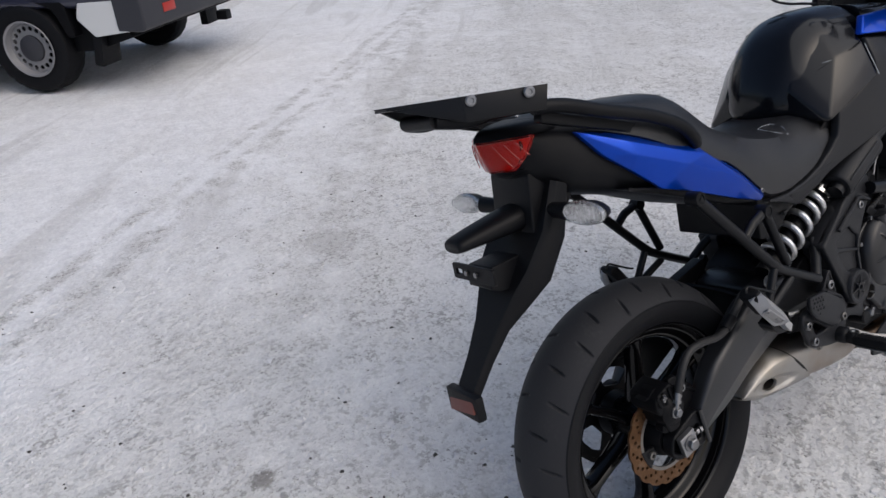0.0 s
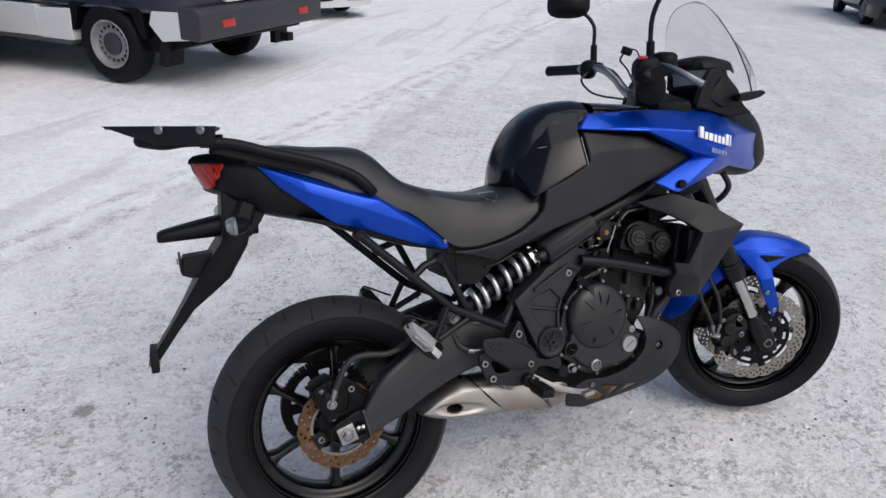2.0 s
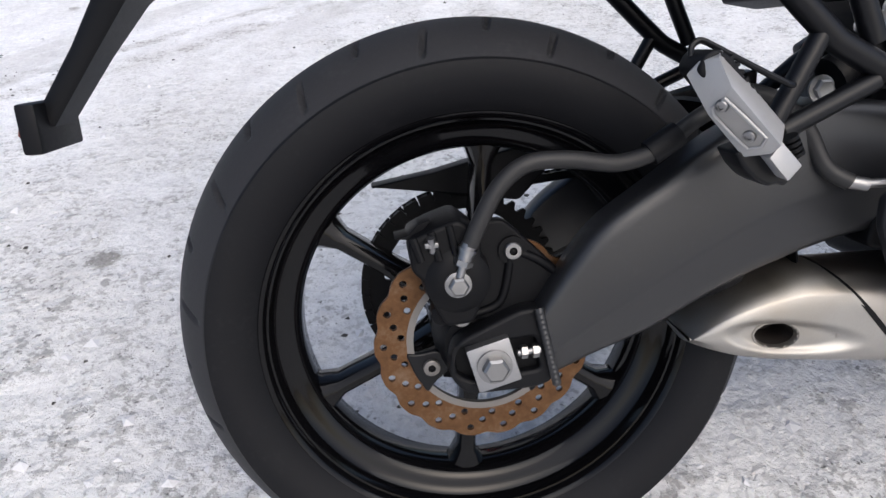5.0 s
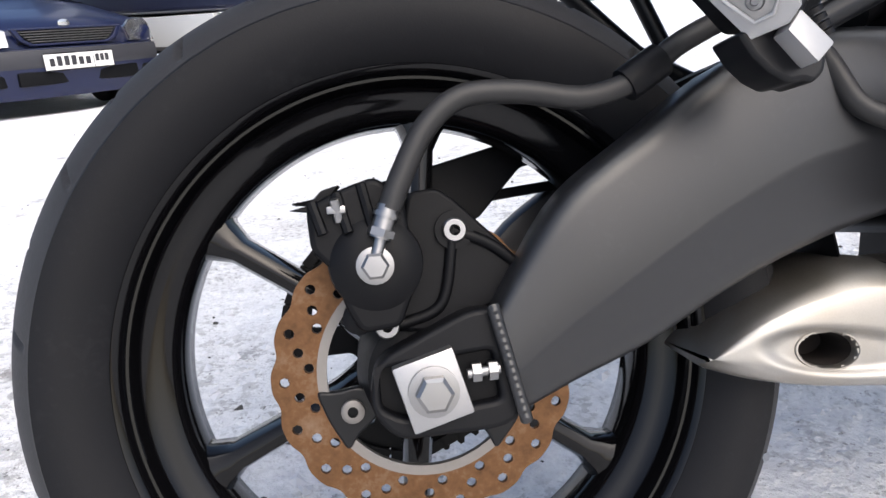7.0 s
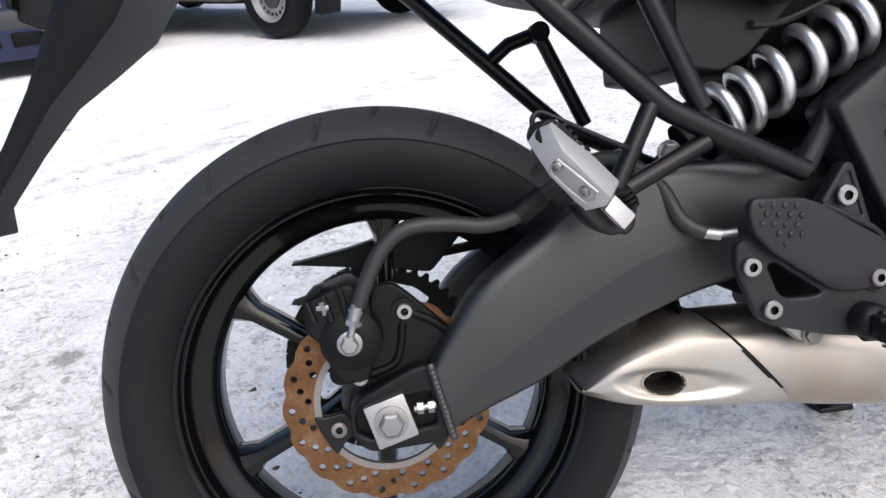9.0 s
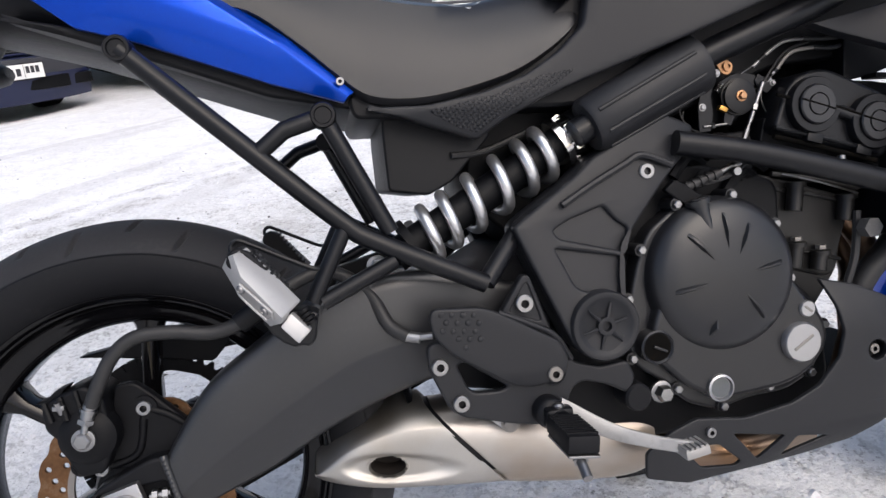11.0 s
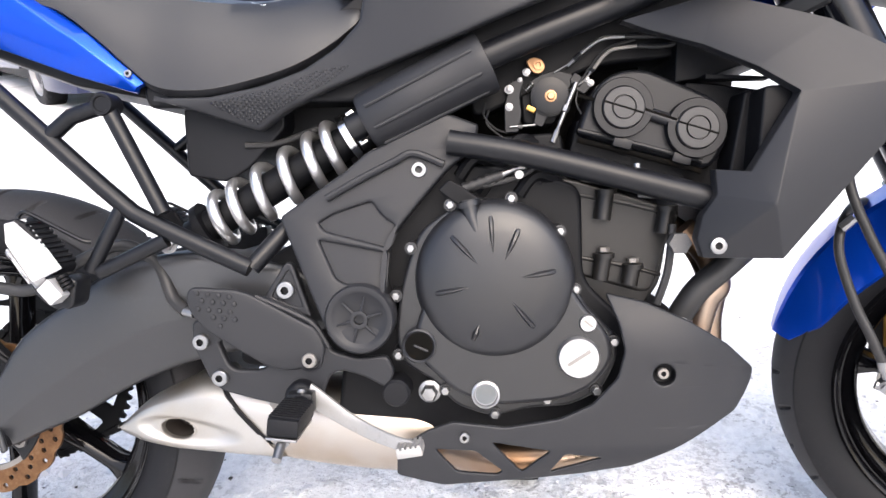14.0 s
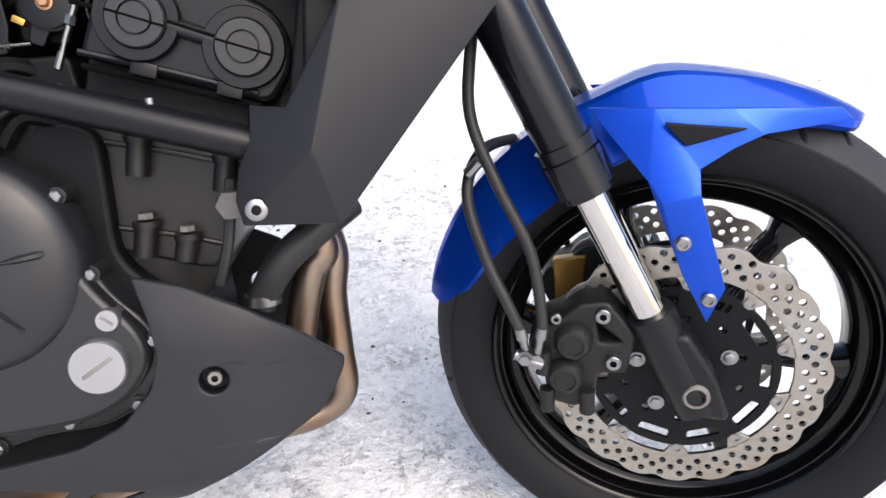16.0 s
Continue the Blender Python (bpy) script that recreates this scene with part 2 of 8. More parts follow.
def snow_material():
    """Packed snow, driven over: smooth white crust, dirty lanes, crumbly pits and specks of grit."""
    m, nt, b = principled("packed_snow", (0.8, 0.8, 0.82), 0.65, spec=0.25)
    tc = nt.nodes.new("ShaderNodeTexCoord")

    def lanes(size, scale, warp_by):
        mp = nt.nodes.new("ShaderNodeMapping")
        mp.vector_type = "TEXTURE"
        mp.inputs["Rotation"].default_value = (0, 0, radians(54))
        mp.inputs["Scale"].default_value = size
        nt.links.new(tc.outputs["Object"], mp.inputs["Vector"])
        n = nt.nodes.new("ShaderNodeTexNoise")
        n.inputs["Scale"].default_value, n.inputs["Detail"].default_value, n.inputs["Distortion"].default_value = scale, 4.0, warp_by
        nt.links.new(mp.outputs["Vector"], n.inputs["Vector"])
        return n.outputs["Fac"]

    broad = tex_noise(nt, 0.7, 5.0, 0.6)
    mid = tex_noise(nt, 6.0, 6.0, 0.65)
    lumps = tex_noise(nt, 21, 5.0, 0.60)
    crumbs = tex_noise(nt, 52, 4.0, 0.62)
    grit = tex_noise(nt, 85, 3.0, 0.66)
    lane = lanes((7.0, 1.2, 1.0), 1.1, 0.5)
    # the crust is whole on one side of an old wheel track and broken up on the other
    dot = nt.nodes.new("ShaderNodeVectorMath")
    dot.operation = "DOT_PRODUCT"
    dot.inputs[1].default_value = (0.70, -0.71, 0.0)
    nt.links.new(tc.outputs["Object"], dot.inputs[0])

    def step(value, low, high):
        mr = nt.nodes.new("ShaderNodeMapRange")
        mr.inputs["From Min"].default_value, mr.inputs["From Max"].default_value = low, high
        nt.links.new(value, mr.inputs["Value"])
        return mr.outputs["Result"]

    def times(u, v):
        return mix(nt, 1.0, u, v, "MULTIPLY")

    across = dot.outputs["Value"]
    zone = step(across, -2.35, -1.1)
    dirty = ramp(nt, mix(nt, 0.30, mix(nt, 0.45, lane, broad), zone), [(0.44, 0.0), (0.66, 1.0)])
    # two wheel tracks: a crisp narrow one and a broad worn one at a slight angle to it
    wander = mix(nt, 0.16, across, lanes((3.0, 1.0, 1.0), 0.8, 0.3), "ADD")
    dot2 = nt.nodes.new("ShaderNodeVectorMath")
    dot2.operation = "DOT_PRODUCT"
    dot2.inputs[1].default_value = (0.803, -0.596, 0.0)
    nt.links.new(tc.outputs["Object"], dot2.inputs[0])
    lane2 = dot2.outputs["Value"]
    rut = mix(nt, 1.0, times(step(wander, -2.00, -1.95), step(wander, -1.82, -1.88)), times(step(wander, -2.16, -2.13), step(wander, -2.05, -2.08)), "ADD")
    worn = times(times(step(lane2, -1.22, -1.05), step(lane2, -0.72, -0.92)), ramp(nt, mid, [(0.42, 0.0), (0.60, 0.8)]))
    rut = mix(nt, 1.0, times(rut, ramp(nt, mid, [(0.42, 0.10), (0.58, 1.0)])), worn, "LIGHTEN")

    def blot(x, y, r):
        sub = nt.nodes.new("ShaderNodeVectorMath")
        sub.operation = "DISTANCE"
        sub.inputs[1].default_value = (x, y, 0.0)
        nt.links.new(tc.outputs["Object"], sub.inputs[0])
        return step(mix(nt, 0.12 * r / 0.05, sub.outputs["Value"], crumbs, "ADD"), 2.3 * r, 1.75 * r)

    base = mix(nt, ramp(nt, mid, [(0.40, 0.0), (0.66, 1.0)]), (0.86, 0.865, 0.88), (0.78, 0.785, 0.80))
    patch = ramp(nt, tex_noise(nt, 1.9, 7.0, 0.62), [(0.47, 0.0), (0.56, 1.0)])
    streak = ramp(nt, lanes((2.6, 0.28, 1.0), 1.0, 0.8), [(0.55, 0.0), (0.63, 1.0)])
    c0 = mix(nt, times(patch, mix(nt, zone, (0.2, 0.2, 0.2), (0.5, 0.5, 0.5))), base, (0.68, 0.675, 0.66))
    c0 = mix(nt, times(streak, (0.5, 0.5, 0.5)), c0, (0.56, 0.555, 0.55))
    c1 = mix(nt, times(dirty, (0.65, 0.65, 0.65)), c0, (0.66, 0.655, 0.64))
    c1 = mix(nt, times(rut, (0.42, 0.42, 0.42)), c1, (0.47, 0.46, 0.44))
    # short dark pits where the crust is broken
    broken = mix(nt, 1.0, ramp(nt, mix(nt, 0.16, mix(nt, 0.35, mid, broad), zone), [(0.505, 0.07), (0.63, 1.0)]), mix(nt, 1.0, rut, times(patch, mix(nt, zone, (0.15, 0.15, 0.15), (0.6, 0.6, 0.6))), "LIGHTEN"), "LIGHTEN")
    pits = ramp(nt, mix(nt, 0.60, lumps, tex_noise(nt, 72, 4.0, 0.62)), [(0.512, 0.0), (0.560, 1.0)])
    c2 = mix(nt, times(times(pits, broken), (0.78, 0.78, 0.78)), c1, (0.31, 0.305, 0.295))
    peb = ramp(nt, grit, [(0.635, 0.0), (0.672, 0.95)])
    c3 = mix(nt, times(peb, mix(nt, broken, (0.05, 0.05, 0.05), (0.95, 0.95, 0.95))), c2, (0.11, 0.105, 0.10))
    spot = ramp(nt, tex_noise(nt, 3.1, 2.0, 0.5), [(0.73, 0.0), (0.77, 0.7)])
    c4 = mix(nt, spot, c3, (0.22, 0.215, 0.21))
    for x, y, r, k in ((-0.655, 0.63, 0.036, 0.75), (0.06, 1.72, 0.14, 0.25), (1.00, 1.51, 0.03, 0.6)):
        c4 = mix(nt, times(blot(x, y, r), (k, k, k)), c4, (0.20, 0.19, 0.175))
    grain = ramp(nt, tex_noise(nt, 64, 5.0, 0.72), [(0.36, (0.86, 0.86, 0.87)), (0.60, (1.0, 1.0, 1.0))])
    clump = ramp(nt, tex_noise(nt, 17, 5.0, 0.70), [(0.36, (0.91, 0.91, 0.915)), (0.56, (1.0, 1.0, 1.0))])
    c4 = times(c4, times(grain, clump))
    nt.links.new(c4, b.inputs["Base Color"])
    n1 = bump(nt, b, mid, 0.45, 0.035)
    n2 = bump(nt, b, lumps, 0.85, 0.016, n1)
    bump(nt, b, crumbs, 0.85, 0.008, n2)
    return m


SNOW = snow_material()
GRIT = dusty("dark_grit", (0.05, 0.047, 0.044), 0.8, dust=(0.2, 0.19, 0.18), amount=0.6, grain=0, blotch=30)
CRUMB = dusty("snow_crumb", (0.62, 0.62, 0.64), 0.8, dust=(0.3, 0.29, 0.28), amount=0.9, grain=0, blotch=12)
# ---- mesh kit ----
def part(name, bm, material, parent=None, label="", flat=False, xf=None, sharp=38):
    """Links a bmesh (or mesh) as one mesh object under a thing or a part."""
    if isinstance(bm, bpy.types.Mesh):
        me = bm
        me.name = name
    else:
        me = bpy.data.meshes.new(name)
        bmesh.ops.recalc_face_normals(bm, faces=bm.faces)
        bm.to_mesh(me)
        bm.free()
    if xf is not None:
        me.transform(xf)
    # an unlisted second slot is DARK, for the painted-in shade of bolt sockets
    slots = list(material) if isinstance(material, (list, tuple)) else [material, DARK] if any(p.material_index for p in me.polygons) else [material]
    if not me.materials:
        for m in slots:
            me.materials.append(m)
    else:
        me.materials[0] = slots[0]
    if not flat:
        me.shade_smooth()
        me.set_sharp_from_angle(angle=radians(sharp))
    ob = new(name, me)
    if parent is not None:
        ob.parent = parent
    if label:
        ob["label"] = label
    return ob


def empty(name, m=None):
    ob = new(name)
    ob.empty_display_size = 0.1
    if m is not None:
        ob.matrix_world = m
    return ob


def rounded(pts, r, n=4):
    """A closed outline with its corners rounded by about r."""
    out, k = [], len(pts)
    for i in range(k):
        p, a, b = Vector(pts[i]), Vector(pts[i - 1]), Vector(pts[(i + 1) % k])
        ra = min(r, (a - p).length * 0.45)
        rb = min(r, (b - p).length * 0.45)
        u, v = p + (a - p).normalized() * ra, p + (b - p).normalized() * rb
        for j in range(n + 1):
            s = j / n
            out.append(tuple(u * (1 - s) ** 2 + p * 2 * s * (1 - s) + v * s * s))
    return out


def cut(outlines, thick, edge=0.0, seg=1):
    """A flat piece with holes: outlines in (x, z), the first outside, thick along y about 0, its edges rounded by edge."""
    cu = bpy.data.curves.new("outline", "CURVE")
    cu.dimensions, cu.fill_mode = "2D", "BOTH"
    cu.extrude, cu.bevel_depth, cu.bevel_resolution = max(thick / 2 - edge, 0.0), edge, seg
    cu.offset = -edge
    for o in outlines:
        sp = cu.splines.new("POLY")
        sp.points.add(len(o) - 1)
        for p, (x, z) in zip(sp.points, o):
            p.co = (x, z, 0, 1)
        sp.use_cyclic_u = True
    ob = bpy.data.objects.new("outline", cu)
    scene.collection.objects.link(ob)
    me = bpy.data.meshes.new_from_object(ob.evaluated_get(bpy.context.evaluated_depsgraph_get()))
    bpy.data.objects.remove(ob)
    bpy.data.curves.remove(cu)
    me.transform(Matrix(((1, 0, 0, 0), (0, 0, -1, 0), (0, 1, 0, 0), (0, 0, 0, 1))))
    return me


def at_y(me, y):
    me.transform(Matrix.Translation((0, y, 0)))
    return me


def slab(outline, y0, y1, r=0.008, edge=0.003, holes=()):
    return at_y(cut([rounded(outline, r)] + [rounded(h, 0.004, 2) for h in holes], abs(y1 - y0), edge, 2), (y0 + y1) / 2)


def text(body, size, thick=0.0006):
    cu = bpy.data.curves.new("text", "FONT")
    cu.body, cu.size, cu.extrude = body, size, thick
    ob = bpy.data.objects.new("text", cu)
    scene.collection.objects.link(ob)
    me = bpy.data.meshes.new_from_object(ob.evaluated_get(bpy.context.evaluated_depsgraph_get()))
    bpy.data.objects.remove(ob)
    bpy.data.curves.remove(cu)
    return me


def smooth_path(pts, n=6):
    pts = [Vector(p) for p in pts]
    if len(pts) < 3:
        return pts
    out = []
    for i in range(len(pts) - 1):
        p0, p1, p2, p3 = pts[max(i - 1, 0)], pts[i], pts[i + 1], pts[min(i + 2, len(pts) - 1)]
        for j in range(n):
            t = j / n
            out.append(0.5 * ((2 * p1) + (p2 - p0) * t + (2 * p0 - 5 * p1 + 4 * p2 - p3) * t * t + (3 * p1 - p0 - 3 * p2 + p3) * t ** 3))
    return out + [pts[-1]]


def tube(pts, r, n=12, curved=True, bm=None, steps=6, squash=1.0):
    """A round bar along points; r one radius or one for each end."""
    bm = bm or bmesh.new()
    path = smooth_path(pts, steps) if curved else [Vector(p) for p in pts]
    k = len(path)
    rs = [r] * k if isinstance(r, (int, float)) else [r[0] + (r[1] - r[0]) * i / (k - 1) for i in range(k)]
    side, rings = None, []
    for i, p in enumerate(path):
        d = (path[min(i + 1, k - 1)] - path[max(i - 1, 0)]).normalized()
        if side is None:
            side = d.orthogonal().normalized()
        side = (side - d * side.dot(d)).normalized()
        up = d.cross(side)
        rings.append([bm.verts.new(p + (side * math.cos(a) + up * math.sin(a) * squash) * rs[i]) for a in (2 * math.pi * j / n for j in range(n))])
    for a, b in zip(rings, rings[1:]):
        for j in range(n):
            bm.faces.new((a[j], a[(j + 1) % n], b[(j + 1) % n], b[j]))
    bm.faces.new(rings[0])
    bm.faces.new(list(reversed(rings[-1])))
    return bm


def lathe(profile, n=48, centre=(0, 0, 0), axis="y", bm=None, closed=False, wave=None, caps=True):
    """Turns (radius, along) pairs about an axis through centre."""
    bm = bm or bmesh.new()
    c, rings = Vector(centre), []
    for r, h in profile:
        ring = []
        for j in range(n):
            a = 2 * math.pi * j / n
            rr = r * (wave(a) if wave else 1)
            v = {"y": (rr * math.cos(a), h, rr * math.sin(a)), "x": (h, rr * math.cos(a), rr * math.sin(a)), "z": (rr * math.cos(a), rr * math.sin(a), h)}[axis]
            ring.append(bm.verts.new(c + Vector(v)))
        rings.append(ring)
    pairs = list(zip(rings, rings[1:])) + ([(rings[-1], rings[0])] if closed else [])
    for a, b in pairs:
        for j in range(n):
            bm.faces.new((a[j], a[(j + 1) % n], b[(j + 1) % n], b[j]))
    if caps and not closed:
        bm.faces.new(rings[0])
        bm.faces.new(list(reversed(rings[-1])))
    return bm


def loft(rings, bm=None, caps=True):
    """Skins closed rings of equal count."""
    bm = bm or bmesh.new()
    vs = [[bm.verts.new(p) for p in ring] for ring in rings]
    n = len(vs[0])
    for a, b in zip(vs, vs[1:]):
        for j in range(n):
            bm.faces.new((a[j], a[(j + 1) % n], b[(j + 1) % n], b[j]))
    if caps:
        bm.faces.new(vs[0])
        bm.faces.new(list(reversed(vs[-1])))
    return bm


def interp(rows, n):
    """More rows between given ones, gliding."""
    v = smooth_path([Vector(r[:3]) for r in rows], n) if len(rows[0]) <= 3 else None
    if v:
        return [tuple(p) for p in v]
    out, k = [], len(rows)
    for i in range(k - 1):
        p0, p1, p2, p3 = (np.array(rows[j], float) for j in (max(i - 1, 0), i, i + 1, min(i + 2, k - 1)))
        for j in range(n):
            t = j / n
            out.append(tuple(0.5 * (2 * p1 + (p2 - p0) * t + (2 * p0 - 5 * p1 + 4 * p2 - p3) * t * t + (3 * p1 - p0 - 3 * p2 + p3) * t ** 3)))
    return out + [tuple(rows[-1])]


def hull(rows, n=28, steps=4, power=2.6):
    """A body along x, alike on both sides: rows of x, z low, z high, half width low, half width high, sharpness share."""
    rings = []
    for x, z0, z1, w0, w1 in interp(rows, steps):
        ring = []
        for j in range(n):
            a = 2 * math.pi * j / n
            c, s = math.cos(a), math.sin(a)
            cy = math.copysign(abs(c) ** (2 / power), c)
            cz = math.copysign(abs(s) ** (2 / power), s)
            h = (cz + 1) / 2
            ring.append((x, cy * (w0 + (w1 - w0) * h), z0 + (z1 - z0) * h))
        rings.append(ring)
    return loft(rings)


def box(x0, x1, y0, y1, z0, z1, bevel=0.0, bm=None, m=None):
    own = bmesh.new()
    bmesh.ops.create_cube(own, size=1.0)
    for v in own.verts:
        v.co = Vector(((x0 + x1) / 2 + v.co.x * (x1 - x0), (y0 + y1) / 2 + v.co.y * (y1 - y0), (z0 + z1) / 2 + v.co.z * (z1 - z0)))
    if bevel:
        bmesh.ops.bevel(own, geom=own.edges[:], offset=bevel, segments=2, affect="EDGES", profile=0.6)
    if m is not None:
        own.transform(m)
    if bm is None:
        return own
    return merge(bm, own)


def merge(bm, other):
    me = bpy.data.meshes.new("tmp")
    other.to_mesh(me)
    other.free()
    bm.from_mesh(me)
    bpy.data.meshes.remove(me)
    return bm


def circle(x, z, r, n=24, a0=0.0):
    return [(x + r * math.cos(a0 + 2 * math.pi * i / n), z + r * math.sin(a0 + 2 * math.pi * i / n)) for i in range(n)]


def hex_bolt(c, r=0.009, h=0.006, washer=True, socket=False, direction=-1):
    """A bolt head on a face that looks along -y (direction -1) or +y."""
    d = direction
    if socket:
        prof = [(r, 0), (r, d * h * 0.85), (r * 0.88, d * h), (r * 0.46, d * h), (r * 0.42, d * h * 0.45), (0.0005, d * h * 0.45)]
        bm = lathe(prof, 16, c)
        # faces inside the socket go dark, the shade of its depth as colour
        for f in bm.faces:
            q = f.calc_center_median() - Vector(c)
            if math.hypot(q.x, q.z) < r * 0.445:
                f.material_index = 1
        return bm
    bm = lathe([(r * 1.35, 0), (r * 1.35, d * h * 0.25), (r * 1.05, d * h * 0.3)], 20, c) if washer else bmesh.new()
    return lathe([(r, d * h * 0.2), (r, d * h * 0.85), (r * 0.8, d * h), (0.0005, d * h * 1.02)], 6, c, bm=bm)
# ---- the motorcycle: x ahead from the rear axle, y to its left, z up; it leans on its side stand ----
LEAN, TURNED = 0.30, -0.514 + radians(6)
AXLE_H = 0.3005
BIKE = Matrix.Translation((0, 0, AXLE_H)) @ Matrix.Rotation(-LEAN, 4, "X")
RAKE = radians(25)
PIVOT = Vector((1.389, 0, -0.020))
HEAD_AXIS = Vector((-math.sin(RAKE), 0, math.cos(RAKE)))
FRONT = Matrix.Translation((-0.0115, 0, 0)) @ Matrix.Translation(PIVOT) @ Matrix.Rotation(TURNED, 4, HEAD_AXIS) @ Matrix.Translation(-PIVOT)
FAX = (1.415, -0.008)
MIRROR = Matrix.Diagonal((1, -1, 1, 1))

bike = empty("motorcycle", BIKE)
tagged(bike, "blue and black naked touring motorcycle leaning on packed snow", "motorcycle")


def pair(name, bm, material, parent, label="", xf=None, flat=False, sharp=38):
    """The same part on the right and, mirrored, on the left."""
    if not isinstance(bm, bpy.types.Mesh):
        me = bpy.data.meshes.new(name)
        bmesh.ops.recalc_face_normals(bm, faces=bm.faces)
        bm.to_mesh(me)
        bm.free()
        bm = me
    other = bm.copy()
    other.transform(MIRROR)
    other.flip_normals()
    a = part(name, bm, material, parent, label, flat, xf, sharp)
    part(name, other, material, parent, label, flat, xf, sharp)
    return a


def warp(me, fn, longest=0.02, passes=5):
    """Cuts a mesh finer and moves each of its points by fn."""
    bm = bmesh.new()
    bm.from_mesh(me)
    bmesh.ops.remove_doubles(bm, verts=bm.verts, dist=1e-5)
    bmesh.ops.triangulate(bm, faces=[f for f in bm.faces if len(f.verts) > 4])
    for _ in range(passes):
        es = [e for e in bm.edges if e.calc_length() > longest]
        if not es:
            break
        bmesh.ops.subdivide_edges(bm, edges=es, cuts=1, use_grid_fill=True)
        bmesh.ops.triangulate(bm, faces=[f for f in bm.faces if len(f.verts) > 4])
    for v in bm.verts:
        v.co = Vector(fn(*v.co))
    bpy.data.meshes.remove(me)
    return bm


def facets(verts, faces, depth=0.006, edge=0.002, sink=(0, 1, 0)):
    """A folded panel of flat facets with thickness and softened creases."""
    bm = bmesh.new()
    vs = [bm.verts.new(v) for v in verts]
    for f in faces:
        bm.faces.new([vs[i] for i in f])
    bmesh.ops.recalc_face_normals(bm, faces=bm.faces)
    ret = bmesh.ops.extrude_face_region(bm, geom=bm.faces[:])
    d = Vector(sink) * depth
    for g in ret["geom"]:
        if isinstance(g, bmesh.types.BMVert):
            g.co += d
    bmesh.ops.recalc_face_normals(bm, faces=bm.faces)
    if edge:
        bmesh.ops.bevel(bm, geom=bm.edges[:], offset=edge, segments=2, affect="EDGES", profile=0.6, clamp_overlap=True)
    return bm


def tyre(R, half, bead, grooves, slant):
    prof = [(bead, -half * 0.72), (bead + 0.006, -half * 0.80), (bead + 0.022, -half * 0.95), (bead + 0.040, -half), (bead + 0.050, -half * 0.985),
            (bead + 0.052, -half * 0.95)]
    rt = [i / 44 for i in range(-44, 45)]
    r0 = bead + 0.052
    prof += [(r0 + (R - r0) * (1 - abs(s) ** 2.05), s * half * 0.95) for s in rt[1:-1]]
    prof += [(r, -y) for r, y in reversed(prof[:6])]
    n = 1440
    verts, faces = [], []
    for r, y in prof:
        s = abs(y) / half
        for j in range(n):
            a = 2 * math.pi * j / n
            rr = r
            if r > r0 + 0.0002:
                turn = a * grooves / (2 * math.pi) + slant * s ** 1.5 + (0.5 if y > 0 else 0.0)
                for k, lo, hi in ((turn % 1.0, 0.42, 0.90), ((turn + 0.47) % 1.0, 0.10, 0.60)):
                    if lo < s < hi and k < 0.06:
                        rr -= 0.0072 * math.sin(math.pi * k / 0.06) ** 0.7 * min(1.0, (s - lo) / 0.16, (hi - s) / 0.16)
            verts.append((rr * math.cos(a), y, rr * math.sin(a)))
    for k in range(len(prof) - 1):
        for j in range(n):
            faces.append((k * n + j, k * n + (j + 1) % n, (k + 1) * n + (j + 1) % n, (k + 1) * n + j))
    me = bpy.data.meshes.new("tyre")
    me.from_pydata(verts, [], faces)
    me.polygons.foreach_set("material_index", [1 if 5 <= i // n < len(prof) - 6 else 0 for i in range(len(faces))])
    me.flip_normals()
    return me


def wheel_rim(lip, width, barrel, hub_r, hub_w):
    w = width / 2
    prof = [(lip - 0.003, -w), (lip + 0.001, -w + 0.004), (lip - 0.002, -w + 0.009), (lip - 0.012, -w + 0.011), (lip - 0.016, -w + 0.028), (lip - 0.019, 0),
            (lip - 0.016, w - 0.028), (lip - 0.012, w - 0.011), (lip - 0.002, w - 0.009), (lip + 0.001, w - 0.004)]
    inner = [(lip - 0.003, 0.0), (lip - 0.0065, 0.0015), (lip - 0.0090, 0.0055), (lip - 0.0105, 0.014), (lip - 0.0130, 0.022), (lip - 0.0180, 0.0275), (lip - 0.0250, 0.0300), (lip - 0.0290, 0.0310)]
    prof += [(r, w - d) for r, d in inner] + [(barrel + 0.0035, 0.028), (barrel + 0.001, 0.025), (barrel - 0.002, 0.020), (barrel - 0.002, -0.020), (barrel + 0.001, -0.025), (barrel + 0.0035, -0.028)] + [(r, d - w) for r, d in reversed(inner[1:])]
    bm = lathe(prof, 128, closed=True)
    return merge(bm, lathe([(hub_r * 0.55, -hub_w), (hub_r * 0.9, -hub_w + 0.004), (hub_r, -hub_w * 0.55), (hub_r, hub_w * 0.55), (hub_r * 0.9, hub_w - 0.004), (hub_r * 0.55, hub_w)], 40))


def repeats(name, bm, material, parent, places, label=""):
    """Parts alike on one mesh, one at each of the poses."""
    first = part(name, bm, material, parent, label)
    first.matrix_basis = places[0]
    for m in places[1:]:
        ob = new(name, first.data)
        ob.parent, ob.matrix_basis = parent, m
    return first


def ring_of(count, start, m=Matrix()):
    return [m @ Matrix.Rotation(-(start + 2 * math.pi * i / count), 4, "Y") for i in range(count)]


